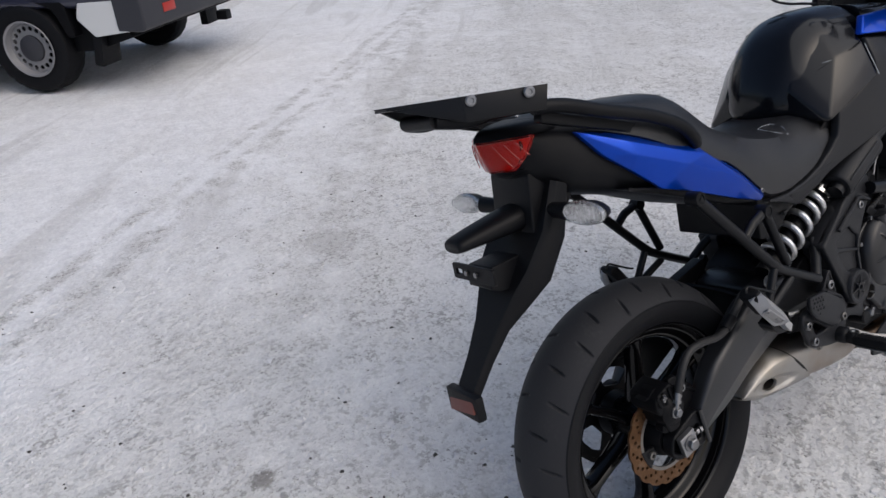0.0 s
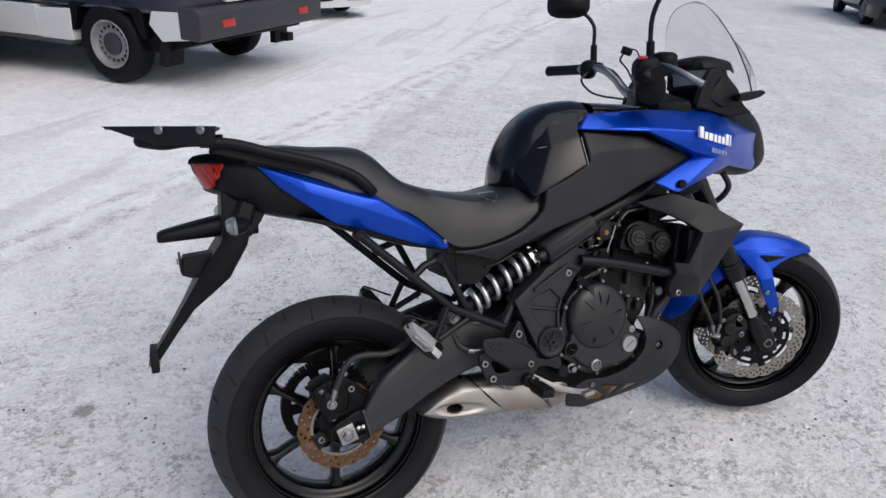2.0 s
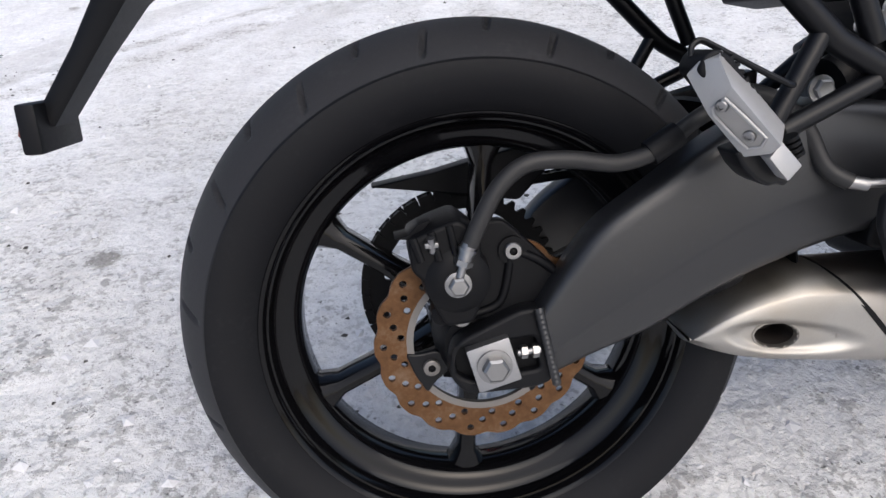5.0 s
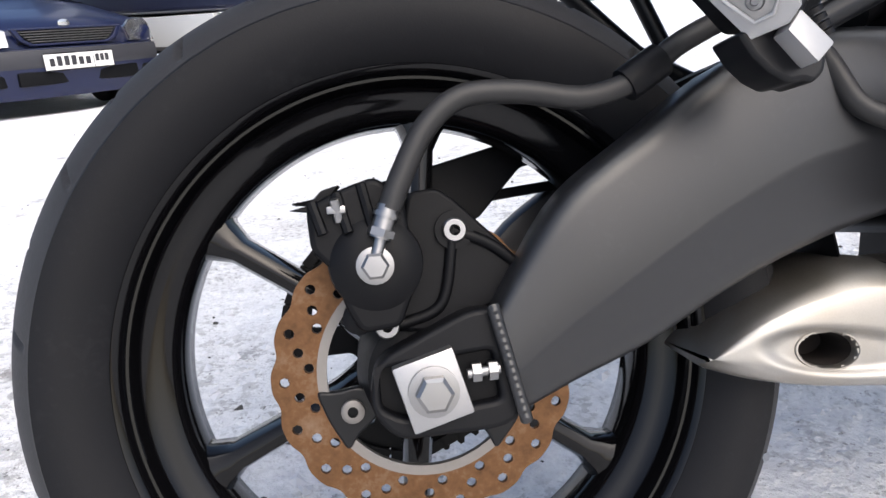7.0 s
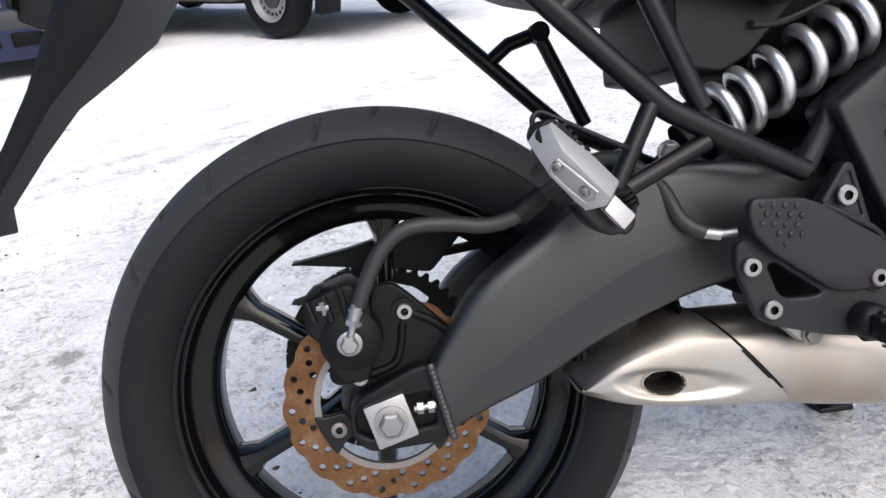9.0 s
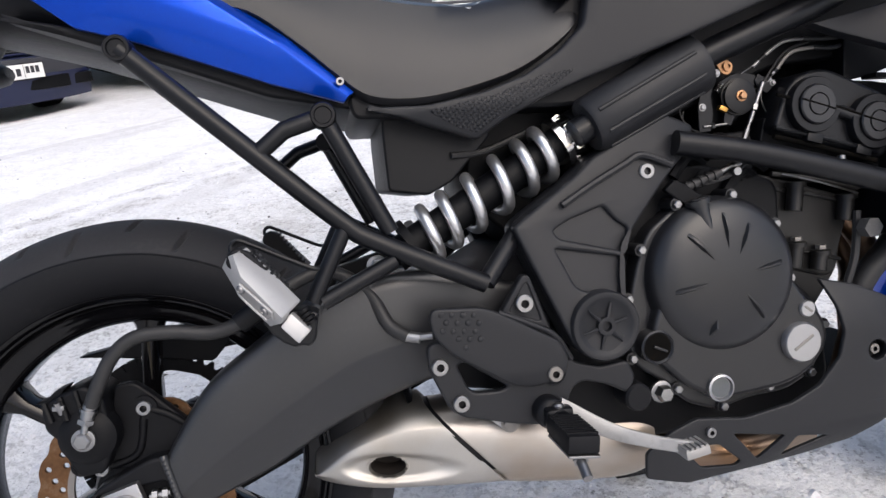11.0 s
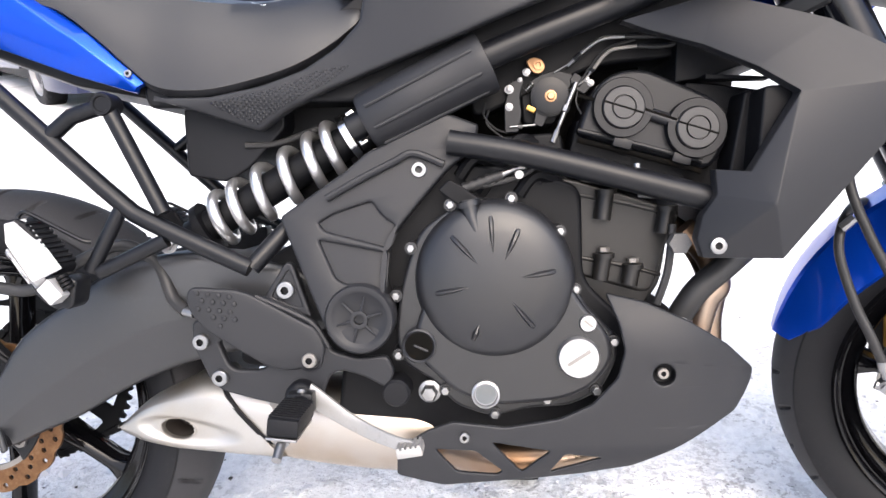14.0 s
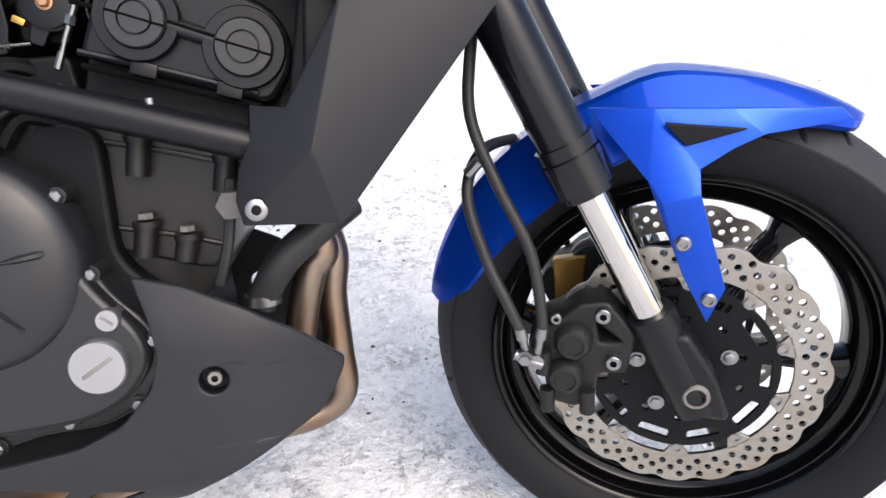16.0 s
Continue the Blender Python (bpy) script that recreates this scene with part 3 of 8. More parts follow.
def spoke(hub_r, barrel):
    """One spoke along +x."""
    rings = []
    for r, wd, th in ((hub_r - 0.008, 0.017, 0.026), (hub_r + 0.02, 0.0125, 0.024), ((hub_r + barrel) / 2, 0.0105, 0.021), (barrel - 0.022, 0.011, 0.021), (barrel - 0.006, 0.018, 0.022), (barrel + 0.004, 0.027, 0.022)):
        rings.append([Vector((r, v * th, u * wd)) for u, v in ((-1, -0.4), (-0.7, -0.85), (-0.25, -1), (0.25, -1), (0.7, -0.85), (1, -0.4), (1, 0.55), (0.6, 1), (-0.6, 1), (-1, 0.55))])
    return loft(rings)


def wave_disc(R, r, petals, rows, hole, thick=0.005, depth=0.022):
    n = petals * 14
    outer = [((R * (1 - depth * (0.5 - 0.5 * math.cos(petals * 2 * math.pi * i / n)) ** 2)) * math.cos(2 * math.pi * i / n),
              (R * (1 - depth * (0.5 - 0.5 * math.cos(petals * 2 * math.pi * i / n)) ** 2)) * math.sin(2 * math.pi * i / n)) for i in range(n)]
    inner = circle(0, 0, r, 72)
    holes = []
    for rr, count, shift in rows:
        holes += [circle(rr * math.cos(a), rr * math.sin(a), hole, 8) for a in (2 * math.pi * (i + shift) / count for i in range(count))]
    return cut([outer, inner] + holes, thick, 0.0004, 1)


def shift(me, x, y, z):
    me.transform(Matrix.Translation((x, y, z)))
    return me


# rear wheel
rear = part("rear_wheel", wheel_rim(0.2275, 0.124, 0.188, 0.05, 0.07), RIM, bike, "gloss black six-spoke cast rim")
repeats("spoke", spoke(0.05, 0.188), RIM, rear, ring_of(6, radians(85)))
part("tyre", tyre(0.311, 0.080, 0.222, 15, -0.14), [RUBBER, TREAD], rear)
disc = part("brake_disc", at_y(wave_disc(0.111, 0.077, 18, [(0.1015, 18, 0.0), (0.0925, 18, 0.36), (0.0840, 18, 0.70)], 0.0037, depth=0.032), -0.074), DISC, rear, "rusty petal brake disc")
repeats("disc_lug", slab([(0.040, 0.0), (0.046, -0.013), (0.066, -0.018), (0.077, -0.026), (0.079, 0.0), (0.077, 0.026), (0.066, 0.018), (0.046, 0.013)], -0.0785, -0.0700, 0.007, 0.002), FRAME, rear, ring_of(3, radians(204)))
repeats("disc_bolt", hex_bolt((0.060, -0.0785, 0), 0.0085, 0.005, socket=True), DULL, rear, ring_of(3, radians(204)))
part("disc_band", lathe([(0.0785, -0.0768), (0.0785, -0.0712), (0.0715, -0.0712), (0.0715, -0.0768)], 72, closed=True), DULL, rear)
part("hub", lathe([(0.030, -0.095), (0.042, -0.092), (0.05, -0.070), (0.05, 0.07), (0.03, 0.095)], 40), DARK, rear)
teeth = 46
n = teeth * 4
sprocket = [((0.121 if i % 4 in (0, 1) else 0.113) * math.cos(2 * math.pi * i / n), (0.121 if i % 4 in (0, 1) else 0.113) * math.sin(2 * math.pi * i / n)) for i in range(n)]
part("sprocket", at_y(cut([sprocket] + [rounded([(0.058 * math.cos(b - 0.40), 0.058 * math.sin(b - 0.40)), (0.096 * math.cos(b - 0.48), 0.096 * math.sin(b - 0.48)), (0.098 * math.cos(b - 0.2), 0.098 * math.sin(b - 0.2)),
     (0.098 * math.cos(b + 0.2), 0.098 * math.sin(b + 0.2)), (0.096 * math.cos(b + 0.48), 0.096 * math.sin(b + 0.48)), (0.058 * math.cos(b + 0.40), 0.058 * math.sin(b + 0.40))], 0.006, 3)
     for b in (2 * math.pi * i / 5 for i in range(5))], 0.006, 0.0006), 0.088), DARK, rear, "black rear sprocket")

# chain
links = []
for x0, z0, x1, z1 in ((0.0, 0.118, 0.50, 0.165), (0.0, -0.118, 0.50, 0.095)):
    k = 34
    links += [((x0 + (x1 - x0) * i / k, z0 + (z1 - z0) * i / k), math.atan2(z1 - z0, x1 - x0)) for i in range(k)]
links += [((0.118 * math.cos(a), 0.118 * math.sin(a)), a + math.pi / 2) for a in (math.pi / 2 + math.pi * i / 19 for i in range(20))]
bm = bmesh.new()
for (x, z), a in links:
    m = Matrix.Translation((x, 0.088, z)) @ Matrix.Rotation(-a, 4, "Y")
    for yy in (-0.008, 0.008):
        box(-0.009, 0.009, yy - 0.0012, yy + 0.0012, -0.005, 0.005, 0.0, bm, m)
    box(-0.004, 0.004, -0.007, 0.007, -0.004, 0.004, 0.0, bm, m)
part("chain", bm, DARK, bike, "oily black drive chain")
part("chain_guard", slab([(-0.104, 0.132), (-0.029, 0.144), (0.087, 0.172), (0.22, 0.208), (0.36, 0.24), (0.36, 0.19), (0.24, 0.175), (0.118, 0.152), (0.072, 0.104), (0.02, 0.113), (-0.05, 0.124)], 0.076, 0.104, 0.006, 0.002), PLASTIC, bike)

# swingarm
def arm(side, rows):
    rings = []
    rows = interp(rows, 4)
    for i, (x, z, h, yo, yi) in enumerate(rows):
        a, b = rows[max(i - 1, 0)], rows[min(i + 1, len(rows) - 1)]
        d = Vector((b[0] - a[0], 0, b[1] - a[1])).normalized()
        blend = min(1.0, (x - 0.05) / 0.10)
        up = (Vector((-0.213, 0, 0.977)) * (1 - blend) + Vector((-d.z, 0, d.x)) * blend).normalized()
        ring = []
        for inset, v in ((0.013, 1.0), (0.007, 0.975), (0.003, 0.92), (0.0008, 0.84), (0.0, 0.74), (0.0, 0.3), (0.0, -0.14), (0.0006, -0.19), (0.0022, -0.25), (0.0090, -0.52), (0.0145, -0.76), (0.0175, -0.90), (0.0215, -0.98), (0.025, -1.0)):
            ring.append(Vector((x, side * (yo - inset), z)) + up * v * h)
        for inset, v in ((0.006, -1.0), (0.001, -0.93), (0.0, -0.8), (0.0, 0.8), (0.001, 0.93), (0.006, 1.0)):
            ring.append(Vector((x, side * (yi + inset), z)) + up * v * h)
        rings.append(ring)
    return loft(rings)


ARM = [(0.0525, 0.0055, 0.038, 0.128, 0.094), (0.085, 0.033, 0.049, 0.130, 0.092), (0.13, 0.0655, 0.0625, 0.133, 0.09), (0.19, 0.102, 0.0665, 0.134, 0.088), (0.26, 0.138, 0.073, 0.134, 0.082),
       (0.33, 0.152, 0.069, 0.130, 0.07), (0.40, 0.150, 0.060, 0.124, 0.05), (0.50, 0.135, 0.046, 0.118, 0.03)]
swing = part("swingarm", arm(-1, ARM), SWING, bike, "satin dark grey cast swingarm")
part("arm", arm(1, [(x, z - 0.01, h * 0.8, yo, yi) for x, z, h, yo, yi in ARM]), SWING, swing)
part("cross_piece", slab([(0.31, 0.20), (0.36, 0.215), (0.43, 0.20), (0.44, 0.13), (0.38, 0.12), (0.33, 0.14)], -0.07, 0.07, 0.02, 0.008), SWING, swing)
pair("axle_bracket", slab([(-0.043, -0.014), (-0.036, 0.018), (0.03, 0.047), (0.052, 0.045), (0.062, -0.028), (0.045, -0.036), (-0.026, -0.037)], -0.122, -0.096, 0.012, 0.004,
     holes=[[(-0.034, -0.014), (-0.034, 0.012), (0.042, 0.018), (0.046, -0.016), (-0.02, -0.022)]]), PLASTIC, swing)
pair("bracket_back", slab([(-0.036, -0.018), (-0.036, 0.014), (0.046, 0.022), (0.05, -0.02), (-0.02, -0.028)], -0.112, -0.098, 0.006, 0.001), DARK, swing)
bm = tube([(0.044 + 0.017 * i / 30, -0.1265 - 0.0012 * (i % 2), 0.048 - 0.078 * i / 30) for i in range(31)], 0.0045, 10, False)
part("weld_bead", bm, SWING, swing)
TILT_P = Matrix.Translation((0, 0, -0.003)) @ Matrix.Rotation(radians(-15), 4, "Y")
part("axle_plate", box(-0.021, 0.021, -0.132, -0.120, -0.023, 0.023, 0.0018, m=TILT_P), ALLOY, swing, "square alloy axle plate")
part("axle_nut", hex_bolt((0, -0.132, -0.003), 0.0125, 0.013), STEEL, swing)
bm = tube([(0.024, -0.124, 0.004), (0.046, -0.124, 0.006)], 0.0036, 10, False)
for x in (0.030, 0.041):
    lathe([(0.0068, x - 0.003), (0.0068, x + 0.003)], 6, (0, -0.124, 0.005), "x", bm)
part("adjuster_bolt", bm, STEEL, swing)

rings = []
for k in range(13):
    a = radians(-6 + 46 * k / 12)
    c, h = math.cos(a), math.sin(a)
    prof = [(0.327, -0.086), (0.333, -0.080), (0.337, -0.05), (0.338, 0.0), (0.337, 0.05), (0.333, 0.080), (0.327, 0.086), (0.326, 0.080), (0.331, 0.05), (0.332, 0.0), (0.331, -0.05), (0.326, -0.080)]
    rings.append([(r * c, y, r * h) for r, y in prof])
part("tyre_hugger", loft(rings), PLASTIC, swing, "black plastic tyre hugger")

# rear brake
caliper = part("rear_caliper", slab([(-0.072, 0.122), (-0.05, 0.132), (-0.027, 0.139), (-0.009, 0.124), (-0.004, 0.07), (-0.017, 0.04), (-0.043, 0.038), (-0.052, 0.056), (-0.058, 0.08), (-0.071, 0.094)], -0.128, -0.060, 0.006, 0.004), DARK, bike, "black rear brake caliper")
part("caliper_bracket", slab([(-0.005, 0.128), (0.016, 0.130), (0.03, 0.118), (0.060, 0.087), (0.085, 0.06), (0.01, 0.03), (-0.035, 0.035), (-0.02, 0.06)], -0.102, -0.088, 0.006, 0.003), DARK, caliper)
bm = lathe([(0.032, -0.11), (0.030, -0.128), (0.022, -0.134), (0.012, -0.135)], 28, (-0.030, 0, 0.082))
part("piston_housing", bm, DARK, caliper)
part("caliper_bolt", hex_bolt((0.025, -0.102, 0.100), 0.0085, 0.008, socket=True), STEEL, caliper)
part("caliper_bolt", hex_bolt((-0.026, -0.106, 0.039), 0.0085, 0.008, socket=True), STEEL, caliper)
part("pad_pin", lathe([(0.011, -0.10), (0.011, -0.118), (0.007, -0.121), (0.0005, -0.121)], 18, (-0.044, 0, 0.047)), DARK, caliper)
part("pad_spring", slab([(-0.084, 0.121), (-0.070, 0.119), (-0.058, 0.127), (-0.050, 0.136), (-0.062, 0.133), (-0.072, 0.1235)], -0.112, -0.085, 0.001, 0.0005), DARK, caliper)
for dx in (-0.004, 0.012, 0.028):
    part("caliper_rib", tube([(-0.064 + dx, -0.128, 0.126 + dx * 0.3), (-0.058 + dx, -0.131, 0.104)], 0.0035, 8, False), DARK, caliper)
part("bracket_rib", tube([(0.024, -0.103, 0.100), (0.014, -0.103, 0.052), (-0.010, -0.103, 0.040), (-0.026, -0.105, 0.039)], 0.0042, 10), DARK, caliper)
part("bracket_rib", tube([(0.024, -0.103, 0.100), (0.050, -0.103, 0.088), (0.075, -0.10, 0.066)], 0.0042, 10), DARK, caliper)
part("bracket_boss", lathe([(0.0135, -0.09), (0.0135, -0.106)], 20, (0.025, 0, 0.100)), DARK, caliper)
part("banjo_bolt", hex_bolt((-0.031, -0.135, 0.082), 0.009, 0.011), STEEL, caliper)
bm = tube([(-0.031, -0.138, 0.084), (-0.026, -0.137, 0.100)], 0.004, 10, False)
tube([(-0.027, -0.137, 0.099), (-0.0195, -0.136, 0.119)], 0.0072, 14, False, bm)
tube([(-0.0265, -0.137, 0.1005), (-0.0248, -0.137, 0.105)], 0.0090, 6, False, bm)
tube([(-0.0222, -0.1365, 0.112), (-0.0210, -0.1365, 0.115)], 0.0086, 14, False, bm)
part("hose_fitting", bm, STEEL, caliper)
bm = tube([(-0.051, -0.129, 0.112), (-0.053, -0.1335, 0.126)], 0.0038, 10, False)
box(-0.0585, -0.0465, -0.1345, -0.1285, 0.1165, 0.1215, 0.001, bm)
part("bleed_nipple", bm, STEEL, caliper)
part("brake_hose", tube([(-0.019, -0.136, 0.117), (-0.010, -0.136, 0.137), (0.008, -0.135, 0.167), (0.033, -0.134, 0.185), (0.071, -0.133, 0.186), (0.114, -0.133, 0.180), (0.150, -0.134, 0.190), (0.186, -0.13, 0.214), (0.24, -0.12, 0.232), (0.285, -0.125, 0.205), (0.305, -0.135, 0.165), (0.325, -0.145, 0.150)], 0.0078, 14), HOSE, caliper)
part("hose_clip", tube([(0.142, -0.132, 0.186), (0.168, -0.132, 0.202)], 0.012, 12, False), PLASTIC, caliper)
bm = tube([(0.322, -0.145, 0.151), (0.338, -0.15, 0.148)], 0.0062, 12, False)
tube([(0.336, -0.15, 0.149), (0.352, -0.155, 0.150)], 0.0042, 10, False, bm)
part("hose_end", bm, STEEL, caliper)

# shock absorber
S0, S1 = Vector((0.350, -0.104, 0.253)), Vector((0.540, -0.104, 0.357))
sd = (S1 - S0).normalized()
su = Vector((-sd.z, 0, sd.x))
shock = part("shock_absorber", tube([S0 - sd * 0.03, S1 + sd * 0.04], 0.0205, 20, False), DARK, bike, "black shock absorber with a silver spring")
turns, coil = 6.3, []
L = (S1 - S0).length
for i in range(int(turns * 22) + 1):
    t = i / (turns * 22)
    tt = t - 0.045 * math.sin(2 * math.pi * t)
    a = 2 * math.pi * turns * t + 0.8
    coil.append(S0 + sd * (L * (0.02 + 0.90 * tt)) + su * 0.0295 * math.cos(a) + Vector((0, 1, 0)) * 0.0295 * math.sin(a))
part("spring", tube(coil, 0.0072, 12, False), SPRING, shock, "silver coil spring")
bm = tube([S0 - sd * 0.012, S0 - sd * 0.002], 0.033, 24, False)
part("lower_seat", bm, DARK, shock)
n0 = S1 - sd * 0.012
bm = tube([n0, n0 + sd * 0.009], 0.032, 20, False)
tube([n0 + sd * 0.011, n0 + sd * 0.026], 0.026, 12, False, bm)
for i in range(6):
    a = 2 * math.pi * i / 6
    q = n0 + sd * 0.018 + (su * math.cos(a) + Vector((0, 1, 0)) * math.sin(a)) * 0.026
    box(-0.005, 0.005, -0.004, 0.004, -0.004, 0.004, 0.001, bm, Matrix.Translation(q) @ Matrix.Rotation(-0.51, 4, "Y"))
part("preload_ring", bm, CHROME, shock)
part("reservoir", tube([S1 + sd * 0.015, S1 + sd * 0.05], 0.027, 20, False), DARK, shock)
part("lower_bolt", hex_bolt((0.300, -0.125, 0.232), 0.009, 0.009), STEEL, shock)

# frame
frame_ob = part("main_frame", tube([(0.54, -0.145, 0.36), (0.70, -0.142, 0.436), (0.88, -0.130, 0.500), (1.02, -0.06, 0.56), (1.08, 0, 0.58)], 0.0165, 18), FRAME, bike, "satin black tubular steel frame")
part("frame_tube", tube([(0.54, 0.145, 0.36), (0.70, 0.142, 0.436), (0.88, 0.130, 0.500), (1.02, 0.06, 0.56), (1.08, 0, 0.58)], 0.0165, 18), FRAME, frame_ob)
pair("lower_tube", tube([(0.655, -0.160, 0.340), (0.76, -0.165, 0.318), (0.941, -0.168, 0.266), (0.985, -0.15, 0.255)], 0.0145, 16, True), FRAME, frame_ob)
part("tube_bolt", lathe([(0.0045, 0.0), (0.0045, 0.006), (0.0005, 0.007)], 10, (0.866, -0.166, 0.301), "z"), STEEL, frame_ob)
part("head_tube", tube([(1.12, 0, 0.52), (1.045, 0, 0.70)], 0.032, 20, False), FRAME, frame_ob)
c0, c1 = Vector((0.556, -0.140, 0.367)), Vector((0.704, -0.134, 0.434))
cd = (c1 - c0).normalized()
cu_ = Vector((-cd.z, 0, cd.x))
rings = []
for t, r in ((0, 0.016), (0.01, 0.029), (0.04, 0.0325), (0.5, 0.0335), (0.90, 0.0350), (0.94, 0.0362), (0.985, 0.0350), (1, 0.017)):
    ring = []
    for k in range(28):
        a = 2 * math.pi * k / 28
        rr = r * (1.0 - 0.05 * (1 if math.cos(5 * a) > 0.93 and 0.03 < t < 0.96 else 0))
        ring.append(c0 + (c1 - c0) * t + cu_ * rr * 1.05 * math.cos(a) + Vector((0, 1, 0)) * rr * math.sin(a))
    rings.append(ring)
for a in (3.5, 4.3, 5.1):
    off = cu_ * 0.034 * math.cos(a) + Vector((0, 1, 0)) * 0.0325 * math.sin(a)
    part("cover_rib", tube([c0.lerp(c1, 0.10) + off * 0.97, c0.lerp(c1, 0.14) + off * 1.01, c0.lerp(c1, 0.84) + off * 1.05, c0.lerp(c1, 0.88) + off * 1.01], 0.0026, 8), PANEL, frame_ob)
pair("tube_cover", loft(rings), PANEL, frame_ob, "ribbed black plastic tube cover")

PLATE_OUT = [(0.453, 0.261), (0.534, 0.313), (0.558, 0.333), (0.575, 0.34), (0.645, 0.377), (0.661, 0.372), (0.691, 0.36), (0.681, 0.331), (0.654, 0.311), (0.634, 0.29), (0.6, 0.252), (0.581, 0.228), (0.575, 0.197), (0.574, 0.173), (0.583, 0.151), (0.581, 0.13), (0.566, 0.109), (0.541, 0.103), (0.523, 0.107), (0.508, 0.122), (0.478, 0.197)]
REC_A = [(0.499, 0.253), (0.518, 0.263), (0.562, 0.276), (0.575, 0.258), (0.589, 0.248), (0.579, 0.222), (0.506, 0.243)]
REC_B = [(0.499, 0.233), (0.576, 0.216), (0.571, 0.17), (0.555, 0.177), (0.527, 0.182), (0.518, 0.188)]


def plate_face(x, y, z):
    """The side plate leans in towards its top and folds back at its front corner."""
    return (x, y - 0.197 + 0.133 * z + 0.25 * max(0.0, x - 0.655), z)


pair("side_plate", warp(slab(PLATE_OUT, 0.0, 0.020, 0.006, 0.004, holes=[REC_A, REC_B]), plate_face, 0.03), PANEL, frame_ob, "moulded charcoal side plate")
pair("plate_back", warp(slab(PLATE_OUT, 0.0065, 0.055, 0.012, 0.003), plate_face, 0.03), PANEL, frame_ob)
pair("raised_rib", tube([(0.511, -0.165, 0.281), (0.553, -0.162, 0.303), (0.592, -0.159, 0.321), (0.608, -0.158, 0.329), (0.623, -0.158, 0.327), (0.649, -0.16, 0.315)], 0.0042, 8), PANEL, frame_ob)
part("frame_bolt", hex_bolt((0.6195, -0.1515, 0.3104), 0.0095, 0.008, socket=True), STEEL, frame_ob)
part("frame_bolt", hex_bolt((0.457, -0.1635, 0.1756), 0.0105, 0.008, socket=True), STEEL, frame_ob)
part("pivot_boss", lathe([(0.0405, -0.150), (0.0405, -0.1815), (0.0385, -0.1845), (0.034, -0.1850), (0.031, -0.1835), (0.026, -0.1800), (0.012, -0.1792), (0.0006, -0.1792)], 48, (0.5455, 0, 0.1412)), PANEL, frame_ob)
bm = lathe([(0.0105, -0.178), (0.0105, -0.186), (0.0075, -0.1865), (0.0058, -0.186), (0.0052, -0.180), (0.0005, -0.180)], 20, (0.5455, 0, 0.1412))
for i in range(6):
    a = 2 * math.pi * i / 6 + 0.25
    tube([(0.5455 + 0.009 * math.cos(a), -0.1835, 0.1412 + 0.009 * math.sin(a)), (0.5455 + 0.027 * math.cos(a), -0.1820, 0.1412 + 0.027 * math.sin(a))], (0.0024, 0.0013), 6, False, bm)
part("star_insert", bm, PANEL, frame_ob)
pair("pivot_gusset", slab([(0.429, 0.166), (0.458, 0.208), (0.466, 0.206), (0.486, 0.142), (0.466, 0.149)], -0.166, -0.150, 0.004, 0.002, holes=[[(0.439, 0.168), (0.46, 0.198), (0.463, 0.198), (0.476, 0.153), (0.466, 0.156)]]), PANEL, frame_ob)
pair("gusset_web", slab([(0.429, 0.166), (0.458, 0.208), (0.466, 0.206), (0.486, 0.142), (0.466, 0.149)], -0.1635, -0.152, 0.006, 0.002), PANEL, frame_ob)

# subframe with the passenger footrest hanger
sub = pair("subframe", tube([(0.064, -0.165, 0.480), (0.165, -0.166, 0.383), (0.263, -0.167, 0.289), (0.30, -0.167, 0.262), (0.416, -0.166, 0.203)], 0.0108, 14, True), FRAME, bike, "satin black tubular subframe")
pair("subframe_strut", tube([(0.186, -0.166, 0.366), (0.215, -0.166, 0.388), (0.257, -0.164, 0.400)], 0.0098, 12, False), FRAME, sub)
pair("subframe_strut", tube([(0.257, -0.164, 0.400), (0.316, -0.164, 0.271)], 0.0098, 12, False), FRAME, sub)
pair("subframe_strut", tube([(0.268, -0.167, 0.282), (0.226, -0.172, 0.206)], 0.0088, 12, False), FRAME, sub)
pair("subframe_strut", tube([(0.318, -0.167, 0.240), (0.236, -0.172, 0.204)], 0.0088, 12, False), FRAME, sub)
pair("lower_stay", tube([(0.416, -0.162, 0.203), (0.450, -0.145, 0.240), (0.478, -0.122, 0.268)], 0.011, 12, False), FRAME, sub)
for x, z in ((0.064, 0.480), (0.257, 0.400)):
    pair("end_cap", lathe([(0.0135, -0.150), (0.0140, -0.172), (0.0125, -0.176), (0.0095, -0.176), (0.0085, -0.174), (0.0004, -0.174)], 24, (x, 0, z)), PLASTIC, sub)
FOOT = [(0.1414, -0.1956, 0.2549), (0.1482, -0.2023, 0.2653), (0.1561, -0.2155, 0.2675), (0.1621, -0.2246, 0.2468), (0.1971, -0.2363, 0.2036), (0.1955, -0.2270, 0.1965), (0.1826, -0.2115, 0.1925), (0.1560, -0.2050, 0.2250), (0.1605, -0.2060, 0.2700), (0.2085, -0.2200, 0.2118)]
peg = pair("passenger_footrest", facets(FOOT, [(0, 1, 2, 3, 7), (7, 3, 4, 5, 6), (2, 8, 9, 4, 3)], 0.013, 0.0028, (0.55, 0.8, 0.2)), PEGMETAL, bike, "folded alloy passenger footrest")
POCKET = [(0.1567, -0.2099, 0.2320), (0.1609, -0.2190, 0.2390), (0.1750, -0.2248, 0.2246), (0.1890, -0.2302, 0.2098), (0.1888, -0.2254, 0.2030), (0.1825, -0.2175, 0.2005), (0.1710, -0.2128, 0.2120), (0.1588, -0.2082, 0.2262)]
